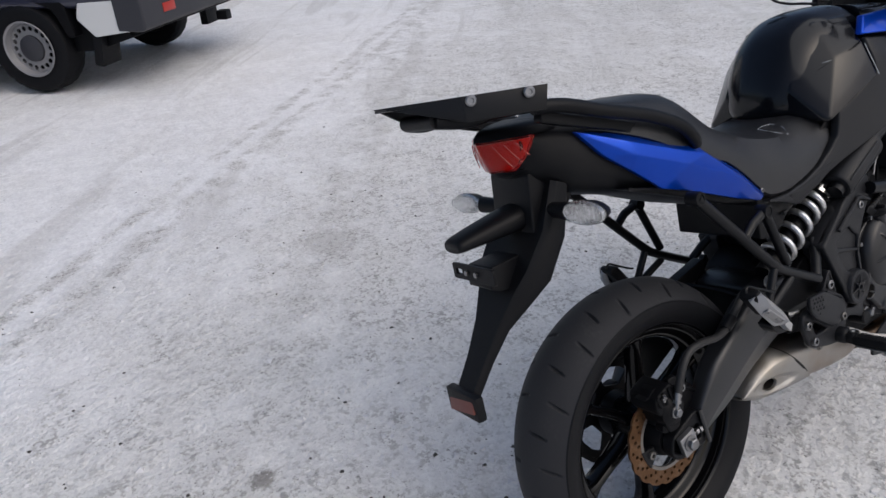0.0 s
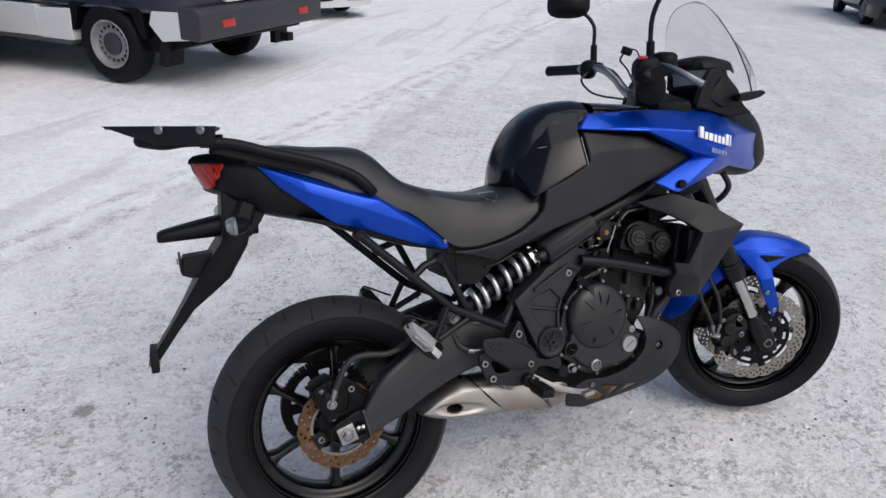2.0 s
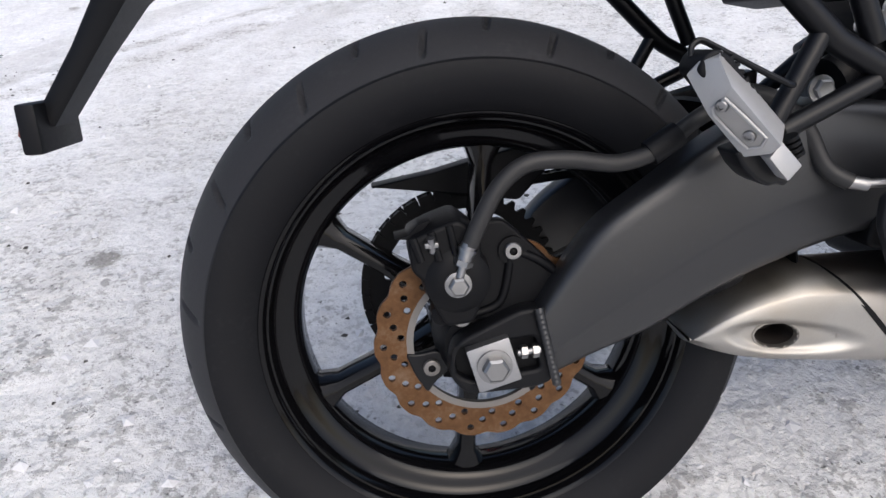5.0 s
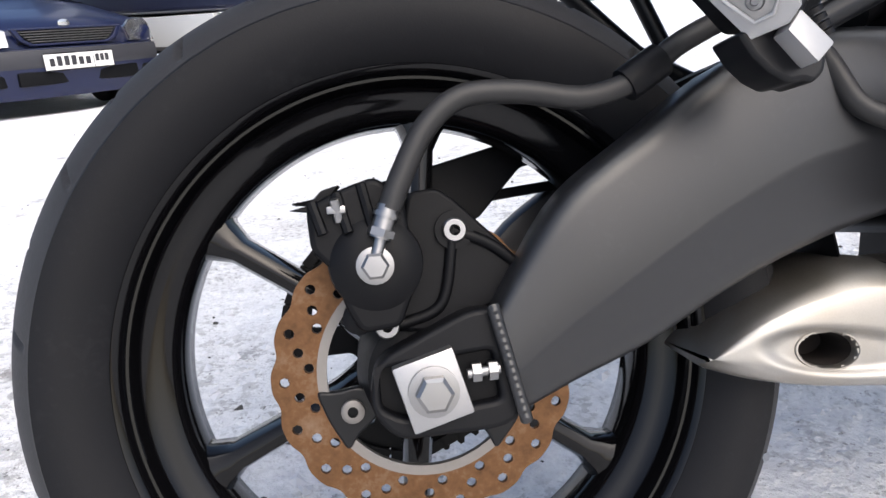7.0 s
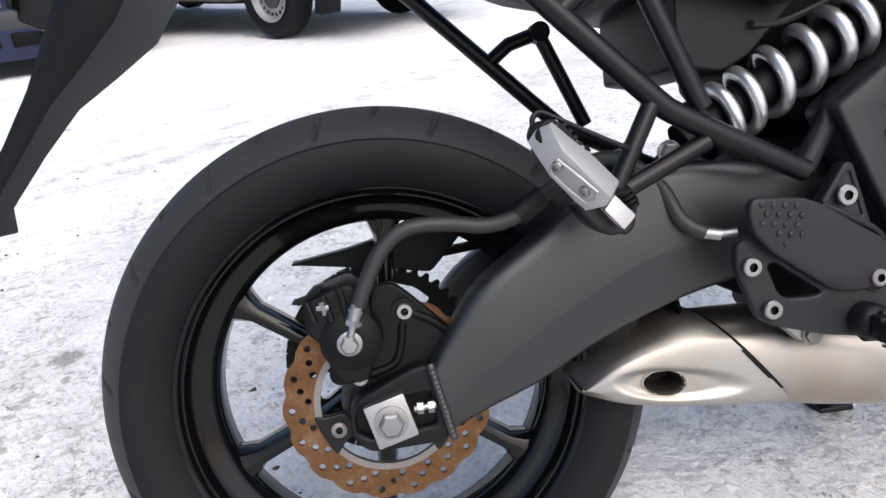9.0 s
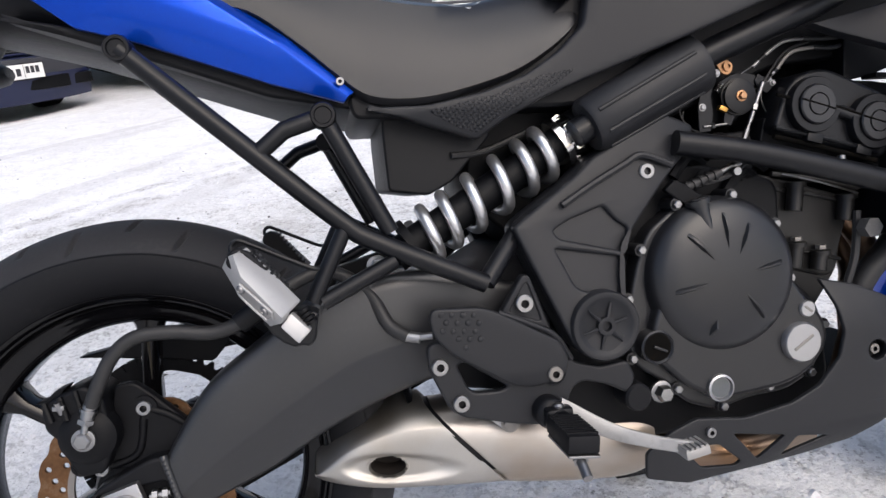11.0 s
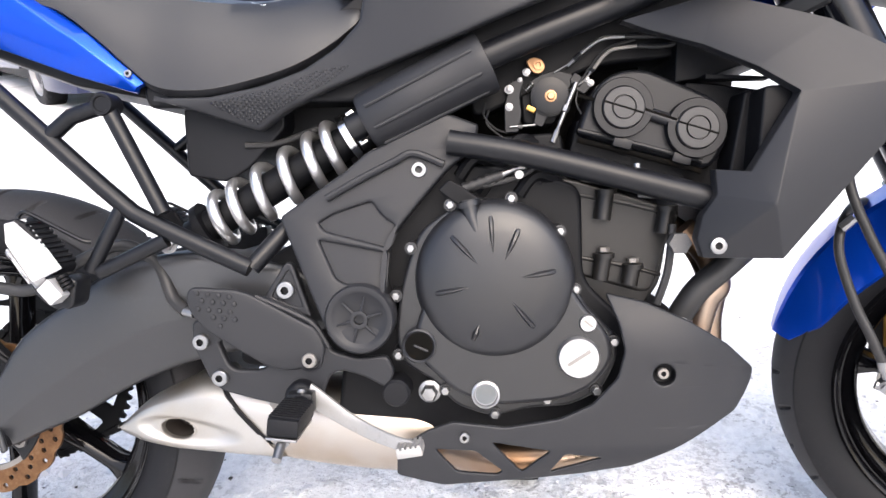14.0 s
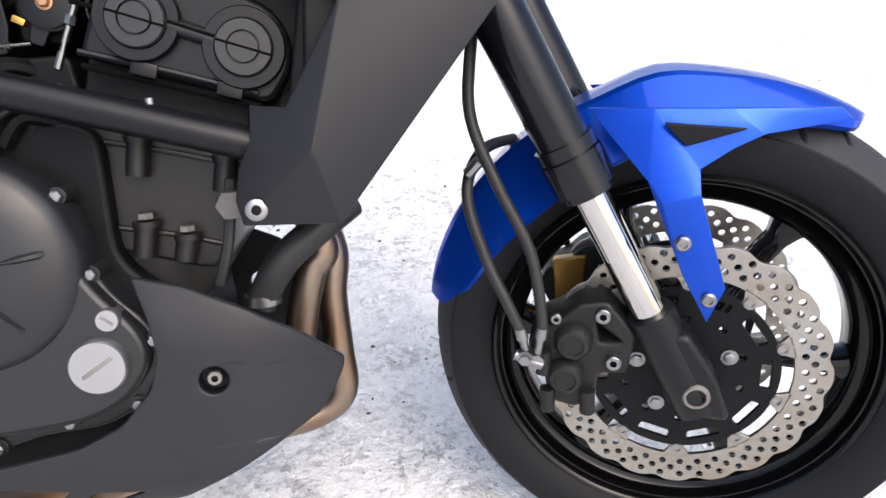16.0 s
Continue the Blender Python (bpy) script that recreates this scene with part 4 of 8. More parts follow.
pair("footrest_web", facets([(x - 0.0008, y - 0.0007, z - 0.0005) for x, y, z in POCKET], [(0, 1, 2, 3, 4, 5, 6, 7)], 0.002, 0.0004, (0.68, 0.61, 0.41)), WORN, peg)
pair("pocket_rim", tube([(x - 0.001, y - 0.001, z - 0.0006) for x, y, z in POCKET + POCKET[:1]], 0.0014, 8, False), PEGMETAL, peg)
pair("footrest_rubber", slab([(0.146, 0.258), (0.150, 0.2695), (0.160, 0.2735), (0.172, 0.267), (0.2085, 0.2165), (0.204, 0.206), (0.192, 0.206)], -0.206, -0.168, 0.004, 0.003), RUBBER, peg)
repeats("rubber_rib", box(-0.0018, 0.0018, -0.018, 0.018, -0.0030, 0.0022, 0.0008), RUBBER, peg, [Matrix.Translation((0.1725 + 0.0041 * i, 0.187 * s, 0.2663 - 0.00565 * i)) @ Matrix.Rotation(radians(54), 4, "Y") for s in (-1, 1) for i in range(9)])
pair("feeler_rod", tube([(0.150, -0.184, 0.268), (0.1505, -0.183, 0.2745), (0.1545, -0.1825, 0.2785), (0.160, -0.1825, 0.2788), (0.170, -0.183, 0.2740), (0.200, -0.185, 0.2582), (0.2273, -0.187, 0.2443), (0.236, -0.184, 0.2420)], 0.0026, 8), FRAME, peg)
pair("footrest_hinge", facets([(0.2053, -0.2239, 0.2052), (0.2226, -0.2259, 0.1857), (0.2099, -0.2293, 0.1749), (0.1940, -0.2283, 0.1934)], [(0, 1, 2, 3)], 0.026, 0.002, (0.1, 1, 0)), PEGMETAL, peg)
pair("footrest_clevis", slab([(0.176, 0.197), (0.184, 0.184), (0.194, 0.174), (0.205, 0.168), (0.213, 0.1695), (0.219, 0.167), (0.226, 0.173), (0.232, 0.200), (0.220, 0.206), (0.200, 0.205)], -0.212, -0.180, 0.003, 0.003), FRAME, peg)
bm = bmesh.new()
for k in range(4):
    d = Vector((0.45, 0.0, -0.89)) * (0.0046 * k)
    c = Vector((0.2165, -0.214, 0.2065)) + d
    tube([c, c + Vector((0.45, 0.0, -0.89)) * 0.0030], (0.0068, 0.0068), 14, False, bm)
part("pivot_spring", bm, DARK, peg)
for q in [(0.1600, -0.2168, 0.2330), (0.1805, -0.2222, 0.2105)]:
    m = Matrix.Translation(q) @ Vector((0, -1, 0)).rotation_difference(Vector((-0.676, -0.613, -0.409))).to_matrix().to_4x4()
    part("footrest_bolt", lathe([(0.0050, 0.001), (0.0050, -0.0012), (0.0042, -0.0024), (0.0022, -0.0030), (0.0018, -0.0018), (0.0003, -0.0018)], 18), STEEL, peg, xf=m)

# heel guard, rider footrest, brake pedal
HEEL = [(0.345, 0.174), (0.35, 0.185), (0.403, 0.18), (0.421, 0.173), (0.469, 0.144), (0.493, 0.13), (0.502, 0.11), (0.5, 0.095), (0.489, 0.084), (0.458, 0.081), (0.436, 0.086), (0.403, 0.108), (0.368, 0.132), (0.349, 0.154)]


def heel_bow(x, y, z):
    return (x, y + 0.085 * (x - 0.35) + 0.10 * max(0.0, 0.10 - z), z)


heel = part("heel_guard", warp(slab(HEEL, -0.188, -0.178, 0.008, 0.003), heel_bow, 0.02), PANEL, bike, "black heel guard with raised dimples")
repeats("dimple", lathe([(0.0036, 0.0008), (0.0030, -0.0016), (0.0005, -0.0024)], 12), PANEL, heel, [Matrix.Translation((0.3585 + 0.0122 * k + 0.0050 * (r % 2), -0.1876 + 0.085 * (0.0085 + 0.0122 * k), 0.178 - 0.0090 * r - 0.0018 * k)) for r in range(5) for k in ((0, 1, 2, 3), (0, 1, 2, 3), (0, 1, 2, 3), (1, 2, 3), (2,))[r]])
part("footrest_plate", slab([(0.342, 0.141), (0.431, 0.17), (0.467, 0.153), (0.492, 0.135), (0.508, 0.102), (0.539, 0.092), (0.574, 0.095), (0.582, 0.075), (0.573, 0.055), (0.547, 0.07), (0.519, 0.079), (0.505, 0.073), (0.496, 0.051), (0.49, 0.03), (0.433, 0.04), (0.376, 0.056), (0.361, 0.067), (0.342, 0.114)], -0.1705, -0.1585, 0.007, 0.003,
     holes=[[(0.373, 0.116), (0.382, 0.119), (0.43, 0.084), (0.42, 0.081), (0.392, 0.082), (0.384, 0.088)]]), PANEL, heel, "charcoal footrest hanger plate")
pair("hanger_ridge", tube([(0.424, -0.177, 0.171), (0.468, -0.174, 0.149), (0.490, -0.172, 0.134), (0.506, -0.1705, 0.106)], 0.0032, 8), PANEL, heel)
for x, z in [(0.354, 0.118), (0.374, 0.074)]:
    part("plate_bolt", hex_bolt((x, -0.1705, z), 0.0095, 0.008, socket=True), STEEL, heel)
part("plate_bolt", hex_bolt((0.4834, -0.1735, 0.0932), 0.0088, 0.007, socket=True), DULL, heel)
part("bolt_cup", lathe([(0.0150, -0.166), (0.0145, -0.1745), (0.0125, -0.1755), (0.0110, -0.1735), (0.0005, -0.1735)], 24, (0.4834, 0, 0.0932)), PANEL, heel)
part("pivot_bolt", lathe([(0.018, -0.165), (0.018, -0.186), (0.015, -0.190), (0.010, -0.192), (0.0005, -0.192)], 24, (0.472, 0, 0.052)), PLASTIC, heel)
PEG = Matrix.Translation((0.4765, 0, 0.046)) @ Matrix.Rotation(radians(7), 4, "Y")
rest = part("rider_footrest", box(-0.0170, 0.0170, -0.274, -0.204, -0.009, 0.010, 0.0035, m=PEG), RUBBER, bike, "rubber-covered rider footrest")
repeats("rubber_rib", box(-0.0165, 0.0165, -0.0015, 0.0015, 0.009, 0.0118, 0.0), RUBBER, rest, [PEG @ Matrix.Translation((0, -0.212 - 0.0068 * i, 0)) for i in range(9)])
part("peg_plate", box(-0.0165, 0.0165, -0.276, -0.210, -0.0125, -0.0095, 0.001, m=PEG), STEEL, rest)
bm = tube([(0.476, -0.165, 0.056), (0.477, -0.206, 0.048)], 0.0125, 14, False)
box(0.462, 0.492, -0.206, -0.186, 0.038, 0.062, 0.004, bm)
part("footrest_root", bm, FRAME, rest)
part("clevis_pin", lathe([(0.0062, 0.010), (0.0062, 0.016), (0.004, 0.018), (0.0005, 0.018)], 14, (0.4775, -0.196, 0.048), "z"), STEEL, rest)
bm = tube([(0.4735, -0.262, 0.033), (0.4728, -0.287, 0.0180)], 0.0052, 12, False)
tube([(0.4735, -0.262, 0.033), (0.4733, -0.269, 0.029)], 0.0085, 6, False, bm)
part("feeler_bolt", bm, STEEL, rest)
rings = []
for x, y, z, h in interp([(0.482, -0.184, 0.056, 0.0115), (0.500, -0.190, 0.046, 0.0105), (0.520, -0.198, 0.035, 0.009), (0.542, -0.207, 0.025, 0.0078), (0.566, -0.222, 0.019, 0.007), (0.590, -0.236, 0.015, 0.0065), (0.614, -0.245, 0.011, 0.0075)], 4):
    rings.append([(x + 0.35 * v * h, y + u * 0.0035, z + v * h) for u, v in ((-0.6, -1), (0.6, -1), (1, -0.8), (1, 0.8), (0.6, 1), (-0.6, 1), (-1, 0.8), (-1, -0.8))])
pedal = part("brake_pedal", loft(rings), WORN, bike, "bare alloy rear brake pedal")
bm = box(-0.014, 0.014, -0.013, 0.013, -0.005, 0.005, 0.002)
for i in range(5):
    box(-0.013 + 0.0056 * i, -0.010 + 0.0056 * i, -0.0125, 0.0125, 0.004, 0.007, 0.0, bm)
bm.transform(Matrix.Translation((0.606, -0.246, 0.012)) @ Matrix.Rotation(radians(-8), 4, "Y"))
part("pedal_pad", bm, WORN, pedal)

# engine
engine = part("engine", slab([(0.50, 0.0), (0.53, 0.20), (0.56, 0.27), (0.62, 0.325), (0.70, 0.315), (0.81, 0.285), (0.81, 0.17), (0.86, 0.12), (0.87, 0.02), (0.80, -0.02), (0.55, -0.02)], -0.125, 0.13, 0.02, 0.006), DARK, bike, "black twin-cylinder engine")
part("gearbox_case", slab([(0.375, 0.075), (0.40, 0.20), (0.47, 0.235), (0.60, 0.21), (0.60, 0.045), (0.51, 0.060), (0.44, 0.062)], -0.112, 0.11, 0.012, 0.004), DARK, engine)
FLANGE = [(0.602, 0.205), (0.618, 0.240), (0.660, 0.268), (0.706, 0.276), (0.750, 0.260), (0.786, 0.222), (0.797, 0.170), (0.808, 0.145), (0.838, 0.115), (0.846, 0.084), (0.825, 0.042), (0.787, 0.024), (0.735, 0.022), (0.694, 0.012), (0.650, 0.028), (0.630, 0.055), (0.588, 0.082), (0.583, 0.120), (0.590, 0.165)]
part("crankcase_flange", slab(FLANGE, -0.152, -0.115, 0.015, 0.004), COVER, engine)
CLC = (0.703, 0.180)
rings = []
for r, y in ((0.094, -0.146), (0.093, -0.160), (0.088, -0.170), (0.078, -0.176), (0.055, -0.181), (0.03, -0.183), (0.002, -0.184)):
    rings.append([(CLC[0] + r * math.cos(2 * math.pi * k / 64), y, CLC[1] + r * math.sin(2 * math.pi * k / 64)) for k in range(64)])
clutch = part("clutch_cover", loft(rings), COVER, bike, "satin black domed clutch cover")
part("cable_boss", tube([(0.676, -0.166, 0.272), (0.680, -0.170, 0.250), (0.694, -0.178, 0.205)], (0.0125, 0.005), 14), COVER, clutch)
part("boss_ring", tube([(0.675, -0.166, 0.272), (0.6765, -0.166, 0.266)], 0.0145, 14, False), COVER, clutch)
part("cover_lobe", slab([(0.60, 0.10), (0.62, 0.16), (0.70, 0.20), (0.785, 0.18), (0.805, 0.145), (0.832, 0.115), (0.838, 0.084), (0.815, 0.052), (0.78, 0.036), (0.70, 0.03), (0.655, 0.045)], -0.168, -0.14, 0.02, 0.006), COVER, clutch)
for a, r0, r1, w in ((132, 0.022, 0.072, 0.006), (92, 0.026, 0.075, 0.005), (64, 0.022, 0.066, 0.006), (8, 0.024, 0.070, 0.006), (308, 0.022, 0.070, 0.006), (248, 0.05, 0.074, 0.006), (190, 0.022, 0.070, 0.006)):
    a = radians(a)
    d, s = Vector((math.cos(a), 0, math.sin(a))), Vector((-math.sin(a), 0, math.cos(a)))
    c = Vector((CLC[0], 0, CLC[1]))
    def y_at(r):
        return -0.184 + 0.0085 * (r / 0.08) ** 2.2
    rings = [[c + d * r0 + Vector((0, y_at(r0) + 0.002, 0)) + s * k * 0.0006 + Vector((0, e * 0.0005, 0)) for k, e in ((-1, 1), (-0.5, -1), (0.5, -1), (1, 1))],
             [c + d * (r0 * 0.45 + r1 * 0.55) + s * k * w * 0.75 + Vector((0, y_at(r1 * 0.65) + (0.003 if e > 0 else -0.0050), 0)) for k, e in ((-1, 1), (-0.22, -1), (0.22, -1), (1, 1))],
             [c + d * (r1 - 0.006) + s * k * w + Vector((0, y_at(r1) + (0.004 if e > 0 else -0.0055), 0)) for k, e in ((-1, 1), (-0.25, -1), (0.25, -1), (1, 1))],
             [c + d * r1 + s * k * w * 0.8 + Vector((0, y_at(r1) + (0.004 if e > 0 else 0.0), 0)) for k, e in ((-1, 1), (-0.4, -1), (0.4, -1), (1, 1))]]
    part("cover_fin", loft(rings), COVER, clutch)
for x, z in ((0.606, 0.219), (0.654, 0.268), (0.725, 0.273), (0.780, 0.233), (0.796, 0.165), (0.839, 0.102), (0.818, 0.044), (0.760, 0.034), (0.698, 0.018), (0.640, 0.048), (0.586, 0.092), (0.586, 0.163)):
    bm = lathe([(0.0075, -0.12), (0.0075, -0.156)], 14, (x, 0, z))
    part("case_boss", bm, COVER, engine)
    part("case_bolt", hex_bolt((x, -0.156, z), 0.0052, 0.006, False), STEEL, engine)
part("oil_cap", lathe([(0.0245, -0.15), (0.0245, -0.174), (0.0225, -0.177), (0.0005, -0.177)], 36, (0.796, 0, 0.088)), ALLOY, engine, "round alloy oil filler cap")
part("cap_slot", box(-0.015, 0.015, -0.1778, -0.1765, -0.0018, 0.0018, 0.0006, m=Matrix.Translation((0.796, 0, 0.088)) @ Matrix.Rotation(radians(-32), 4, "Y")), DULL, engine)
part("timing_plug", lathe([(0.0105, -0.15), (0.0105, -0.170), (0.009, -0.172), (0.0005, -0.172)], 24, (0.808, 0, 0.127)), ALLOY, engine)
part("plug_slot", box(-0.006, 0.006, -0.1726, -0.1715, -0.0012, 0.0012, 0.0, m=Matrix.Translation((0.808, 0, 0.127)) @ Matrix.Rotation(radians(40), 4, "Y")), DULL, engine)
part("sight_glass_ring", lathe([(0.0165, -0.15), (0.0165, -0.1725), (0.0140, -0.1735), (0.0128, -0.170), (0.0005, -0.170)], 28, (0.688, 0, 0.046)), ALLOY, engine)
part("sight_glass", lathe([(0.0122, -0.169), (0.0118, -0.1710), (0.0005, -0.1715)], 24, (0.688, 0, 0.046)), GLASS, engine)
part("drain_bolt", hex_bolt((0.621, -0.150, 0.046), 0.0100, 0.018), STEEL, engine)
part("rubber_plug", lathe([(0.0165, -0.14), (0.0165, -0.172), (0.014, -0.175), (0.0005, -0.175)], 20, (0.583, 0, 0.050)), RUBBER, engine)
part("clutch_release", lathe([(0.0205, -0.15), (0.0205, -0.1705), (0.0185, -0.172), (0.0165, -0.170), (0.0155, -0.1685)], 28, (0.612, 0, 0.105)), COVER, engine)
# near-black disc across the pocket, its inner shade put into the colour
part("release_well", lathe([(0.0168, -0.1700), (0.016, -0.1702), (0.0005, -0.1702)], 24, (0.612, 0, 0.105)), GAPBLACK, engine)
part("release_blade", box(0.606, 0.624, -0.1735, -0.170, 0.103, 0.106, 0.001, m=Matrix.Translation((0.612, 0, 0.105)) @ Matrix.Rotation(radians(25), 4, "Y") @ Matrix.Translation((-0.612, 0, -0.105))), COVER, engine)
part("cylinder_block", slab([(0.772, 0.299), (0.817, 0.288), (0.931, 0.249), (0.913, 0.209), (0.895, 0.153), (0.881, 0.151), (0.802, 0.176), (0.77, 0.198)], -0.108, 0.12, 0.008, 0.004), BLOCK, engine)
part("block_lower", slab([(0.79, 0.24), (0.915, 0.215), (0.905, 0.160), (0.86, 0.10), (0.79, 0.14)], -0.104, 0.12, 0.01, 0.004), BLOCK, engine)
for (x0, z0), (x1, z1), capped in [((0.84, 0.2769), (0.8347, 0.2423), False), ((0.9122, 0.2545), (0.9066, 0.2232), False), ((0.8363, 0.1997), (0.8305, 0.1693), True), ((0.8706, 0.1856), (0.8652, 0.1625), True)]:
    bm = tube([(x0, -0.117, z0), (x1, -0.118, z1)], 0.0100, 14, False)
    tube([(x0, -0.117, z0 + 0.002), (x0, -0.117, z0 - 0.004)], 0.0125, 14, False, bm)
    part("stud_boss", bm, BLOCK, engine)
    if capped:
        part("stud_nut", tube([(x0, -0.118, z0 + 0.004), (x0, -0.118, z0 + 0.009)], 0.0070, 6, False), DULL, engine)
for k, (x0, z0, x1, z1) in enumerate(((0.812, 0.292, 0.935, 0.262), (0.806, 0.274, 0.925, 0.243), (0.810, 0.196, 0.905, 0.172))):
    part("block_ledge", tube([(x0, -0.1085, z0), ((x0 + x1) / 2, -0.1095, (z0 + z1) / 2 + 0.002), (x1, -0.1085, z1)], 0.0026 if k else 0.0036, 8), BLOCK, engine)
part("vacuum_pipe", tube([(0.822, -0.1155, 0.2905), (0.870, -0.1165, 0.2770), (0.930, -0.1155, 0.2560)], 0.0013, 6), STEEL, engine)
part("head_gasket", slab([(0.795, 0.31), (0.81, 0.365), (0.975, 0.325), (0.955, 0.265)], -0.105, 0.11, 0.006, 0.002), DARK, engine)
HEADC = [(0.805, 0.345), (0.811, 0.362), (0.823, 0.391), (0.84, 0.409), (0.858, 0.416), (0.884, 0.417), (0.922, 0.4), (0.965, 0.38), (0.979, 0.357), (0.98, 0.329), (0.958, 0.297)]
# darker frame paint here puts the shade under tank and shroud into colour
head = part("head_cover", slab(HEADC, -0.128, 0.12, 0.012, 0.005), FRAME, bike, "black cylinder head cover")
for x, z in ((0.8575, 0.3724), (0.941, 0.3455)):
    part("cam_ring", lathe([(0.0345, -0.12), (0.0345, -0.138), (0.0335, -0.1395), (0.0250, -0.1395), (0.0245, -0.134)], 48, (x, 0, z)), FRAME, head)
    part("cam_plug", lathe([(0.0242, -0.12), (0.0242, -0.1425), (0.0228, -0.144), (0.0142, -0.144), (0.0136, -0.1405), (0.0128, -0.1405), (0.0122, -0.1445), (0.0005, -0.1445)], 48, (x, 0, z)), COVER, head)
    part("plug_seam", tube([(x - 0.0225, -0.1443, z + 0.0078), (x + 0.0225, -0.1443, z - 0.0078)], 0.0011, 6, False), GAPBLACK, head)
part("head_seam", tube([(0.807, -0.1345, 0.3885), (0.835, -0.1345, 0.380)], 0.0022, 6), GAPBLACK, head)
bm = tube([(0.880, -0.1325, 0.368), (0.919, -0.1325, 0.353)], 0.0075, 10, False)
part("cam_bridge", bm, COVER, head)
part("head_seam", tube([(0.882, -0.1395, 0.3690), (0.918, -0.1395, 0.3555)], 0.0016, 6, False), GAPBLACK, head)
for k, (z0, dz) in enumerate(((0.349, 0.0), (0.338, 0.004))):
    part("gasket_edge", tube([(0.806, -0.130 + 0.004 * k, z0), (0.870, -0.131 + 0.004 * k, z0 - 0.018), (0.948, -0.131 + 0.004 * k, z0 - 0.042)], 0.0032, 8), GAPBLACK if k else FRAME, head)
for x, z in ((0.857, 0.332), (0.925, 0.311)):
    part("head_clip", box(x - 0.011, x + 0.011, -0.136, -0.124, z - 0.006, z + 0.006, 0.002, m=Matrix.Translation((x, 0, z)) @ Matrix.Rotation(radians(17), 4, "Y") @ Matrix.Translation((-x, 0, -z))), FRAME, head)
# throttle bodies, cables
throttle = part("throttle_body", slab([(0.745, 0.362), (0.742, 0.410), (0.755, 0.432), (0.785, 0.424), (0.800, 0.395), (0.785, 0.360)], -0.084, 0.09, 0.008, 0.003), DARK, bike, "black throttle body with brass fittings")
# added near-black slab stands in for the unlit space behind the throttle bodies
part("throttle_gap_fill", slab([(0.66, 0.33), (0.67, 0.46), (0.80, 0.48), (0.90, 0.47), (0.90, 0.42), (0.83, 0.33)], -0.030, 0.08, 0.01, 0.003), GAPBLACK, throttle)
part("linkage_plate", slab([(0.722, 0.352), (0.722, 0.385), (0.727, 0.400), (0.727, 0.411), (0.738, 0.416), (0.747, 0.414), (0.741, 0.396), (0.743, 0.375), (0.739, 0.352)], -0.100, -0.096, 0.003, 0.001), FRAME, throttle)
part("pulley_arm", slab([(0.753, 0.413), (0.769, 0.421), (0.786, 0.425), (0.806, 0.419), (0.804, 0.406), (0.796, 0.396), (0.786, 0.375), (0.774, 0.369), (0.768, 0.357), (0.757, 0.361), (0.760, 0.376)], -0.098, -0.093, 0.003, 0.001), FRAME, throttle)
part("throttle_pulley", lathe([(0.0235, -0.097), (0.0235, -0.1000), (0.0200, -0.1005), (0.0200, -0.1035), (0.0215, -0.1040), (0.0215, -0.1055), (0.0170, -0.1065), (0.008, -0.107), (0.0005, -0.107)], 40, (0.778, 0, 0.393)), FRAME, throttle)
part("brass_nut", hex_bolt((0.778, -0.107, 0.393), 0.0052, 0.006), BRASS, throttle)
part("brass_fitting", slab([(0.7495, 0.437), (0.756, 0.4415), (0.766, 0.440), (0.7725, 0.434), (0.7725, 0.426), (0.766, 0.4205), (0.758, 0.4225), (0.753, 0.4295)], -0.1005, -0.096, 0.004, 0.001), BRASS, throttle)
part("brass_boss", lathe([(0.0060, -0.100), (0.0060, -0.1035), (0.0030, -0.1035), (0.0026, -0.1015), (0.0005, -0.1015)], 18, (0.7645, 0, 0.4315)), BRASS, throttle)
part("orange_clip", box(-0.0055, 0.0055, -0.106, -0.098, -0.003, 0.003, 0.001, m=Matrix.Translation((0.754, 0, 0.379)) @ Matrix.Rotation(radians(28), 4, "Y")), GOLD, throttle)
for x, z, r in ((0.7285, 0.404, 0.0040), (0.728, 0.383, 0.0036), (0.750, 0.424, 0.0036), (0.742, 0.415, 0.0022), (0.762, 0.399, 0.0026), (0.762, 0.390, 0.0026), (0.822, 0.412, 0.0026), (0.827, 0.407, 0.0030)):
    part("small_screw", hex_bolt((x, -0.1000, z), r, 0.0035), STEEL, throttle)
bm = bmesh.new()
for k in range(5):
    x, z = 0.7490 + 0.0019 * k, 0.4020 + 0.0019 * k
    tube([(x - 0.0026, -0.0990, z + 0.0026), (x, -0.1020, z), (x + 0.0026, -0.0990, z - 0.0026)], 0.0007, 6, True, bm)
part("return_spring", bm, STEEL, throttle)
rod = tube([(0.728, -0.101, 0.3585), (0.759, -0.101, 0.3600)], 0.0015, 8, False)
for x in (0.7385, 0.7410):
    tube([(x, -0.101, 0.3590), (x + 0.0018, -0.101, 0.3591)], 0.0036, 6, False, rod)
part("idle_screw", rod, STEEL, throttle)
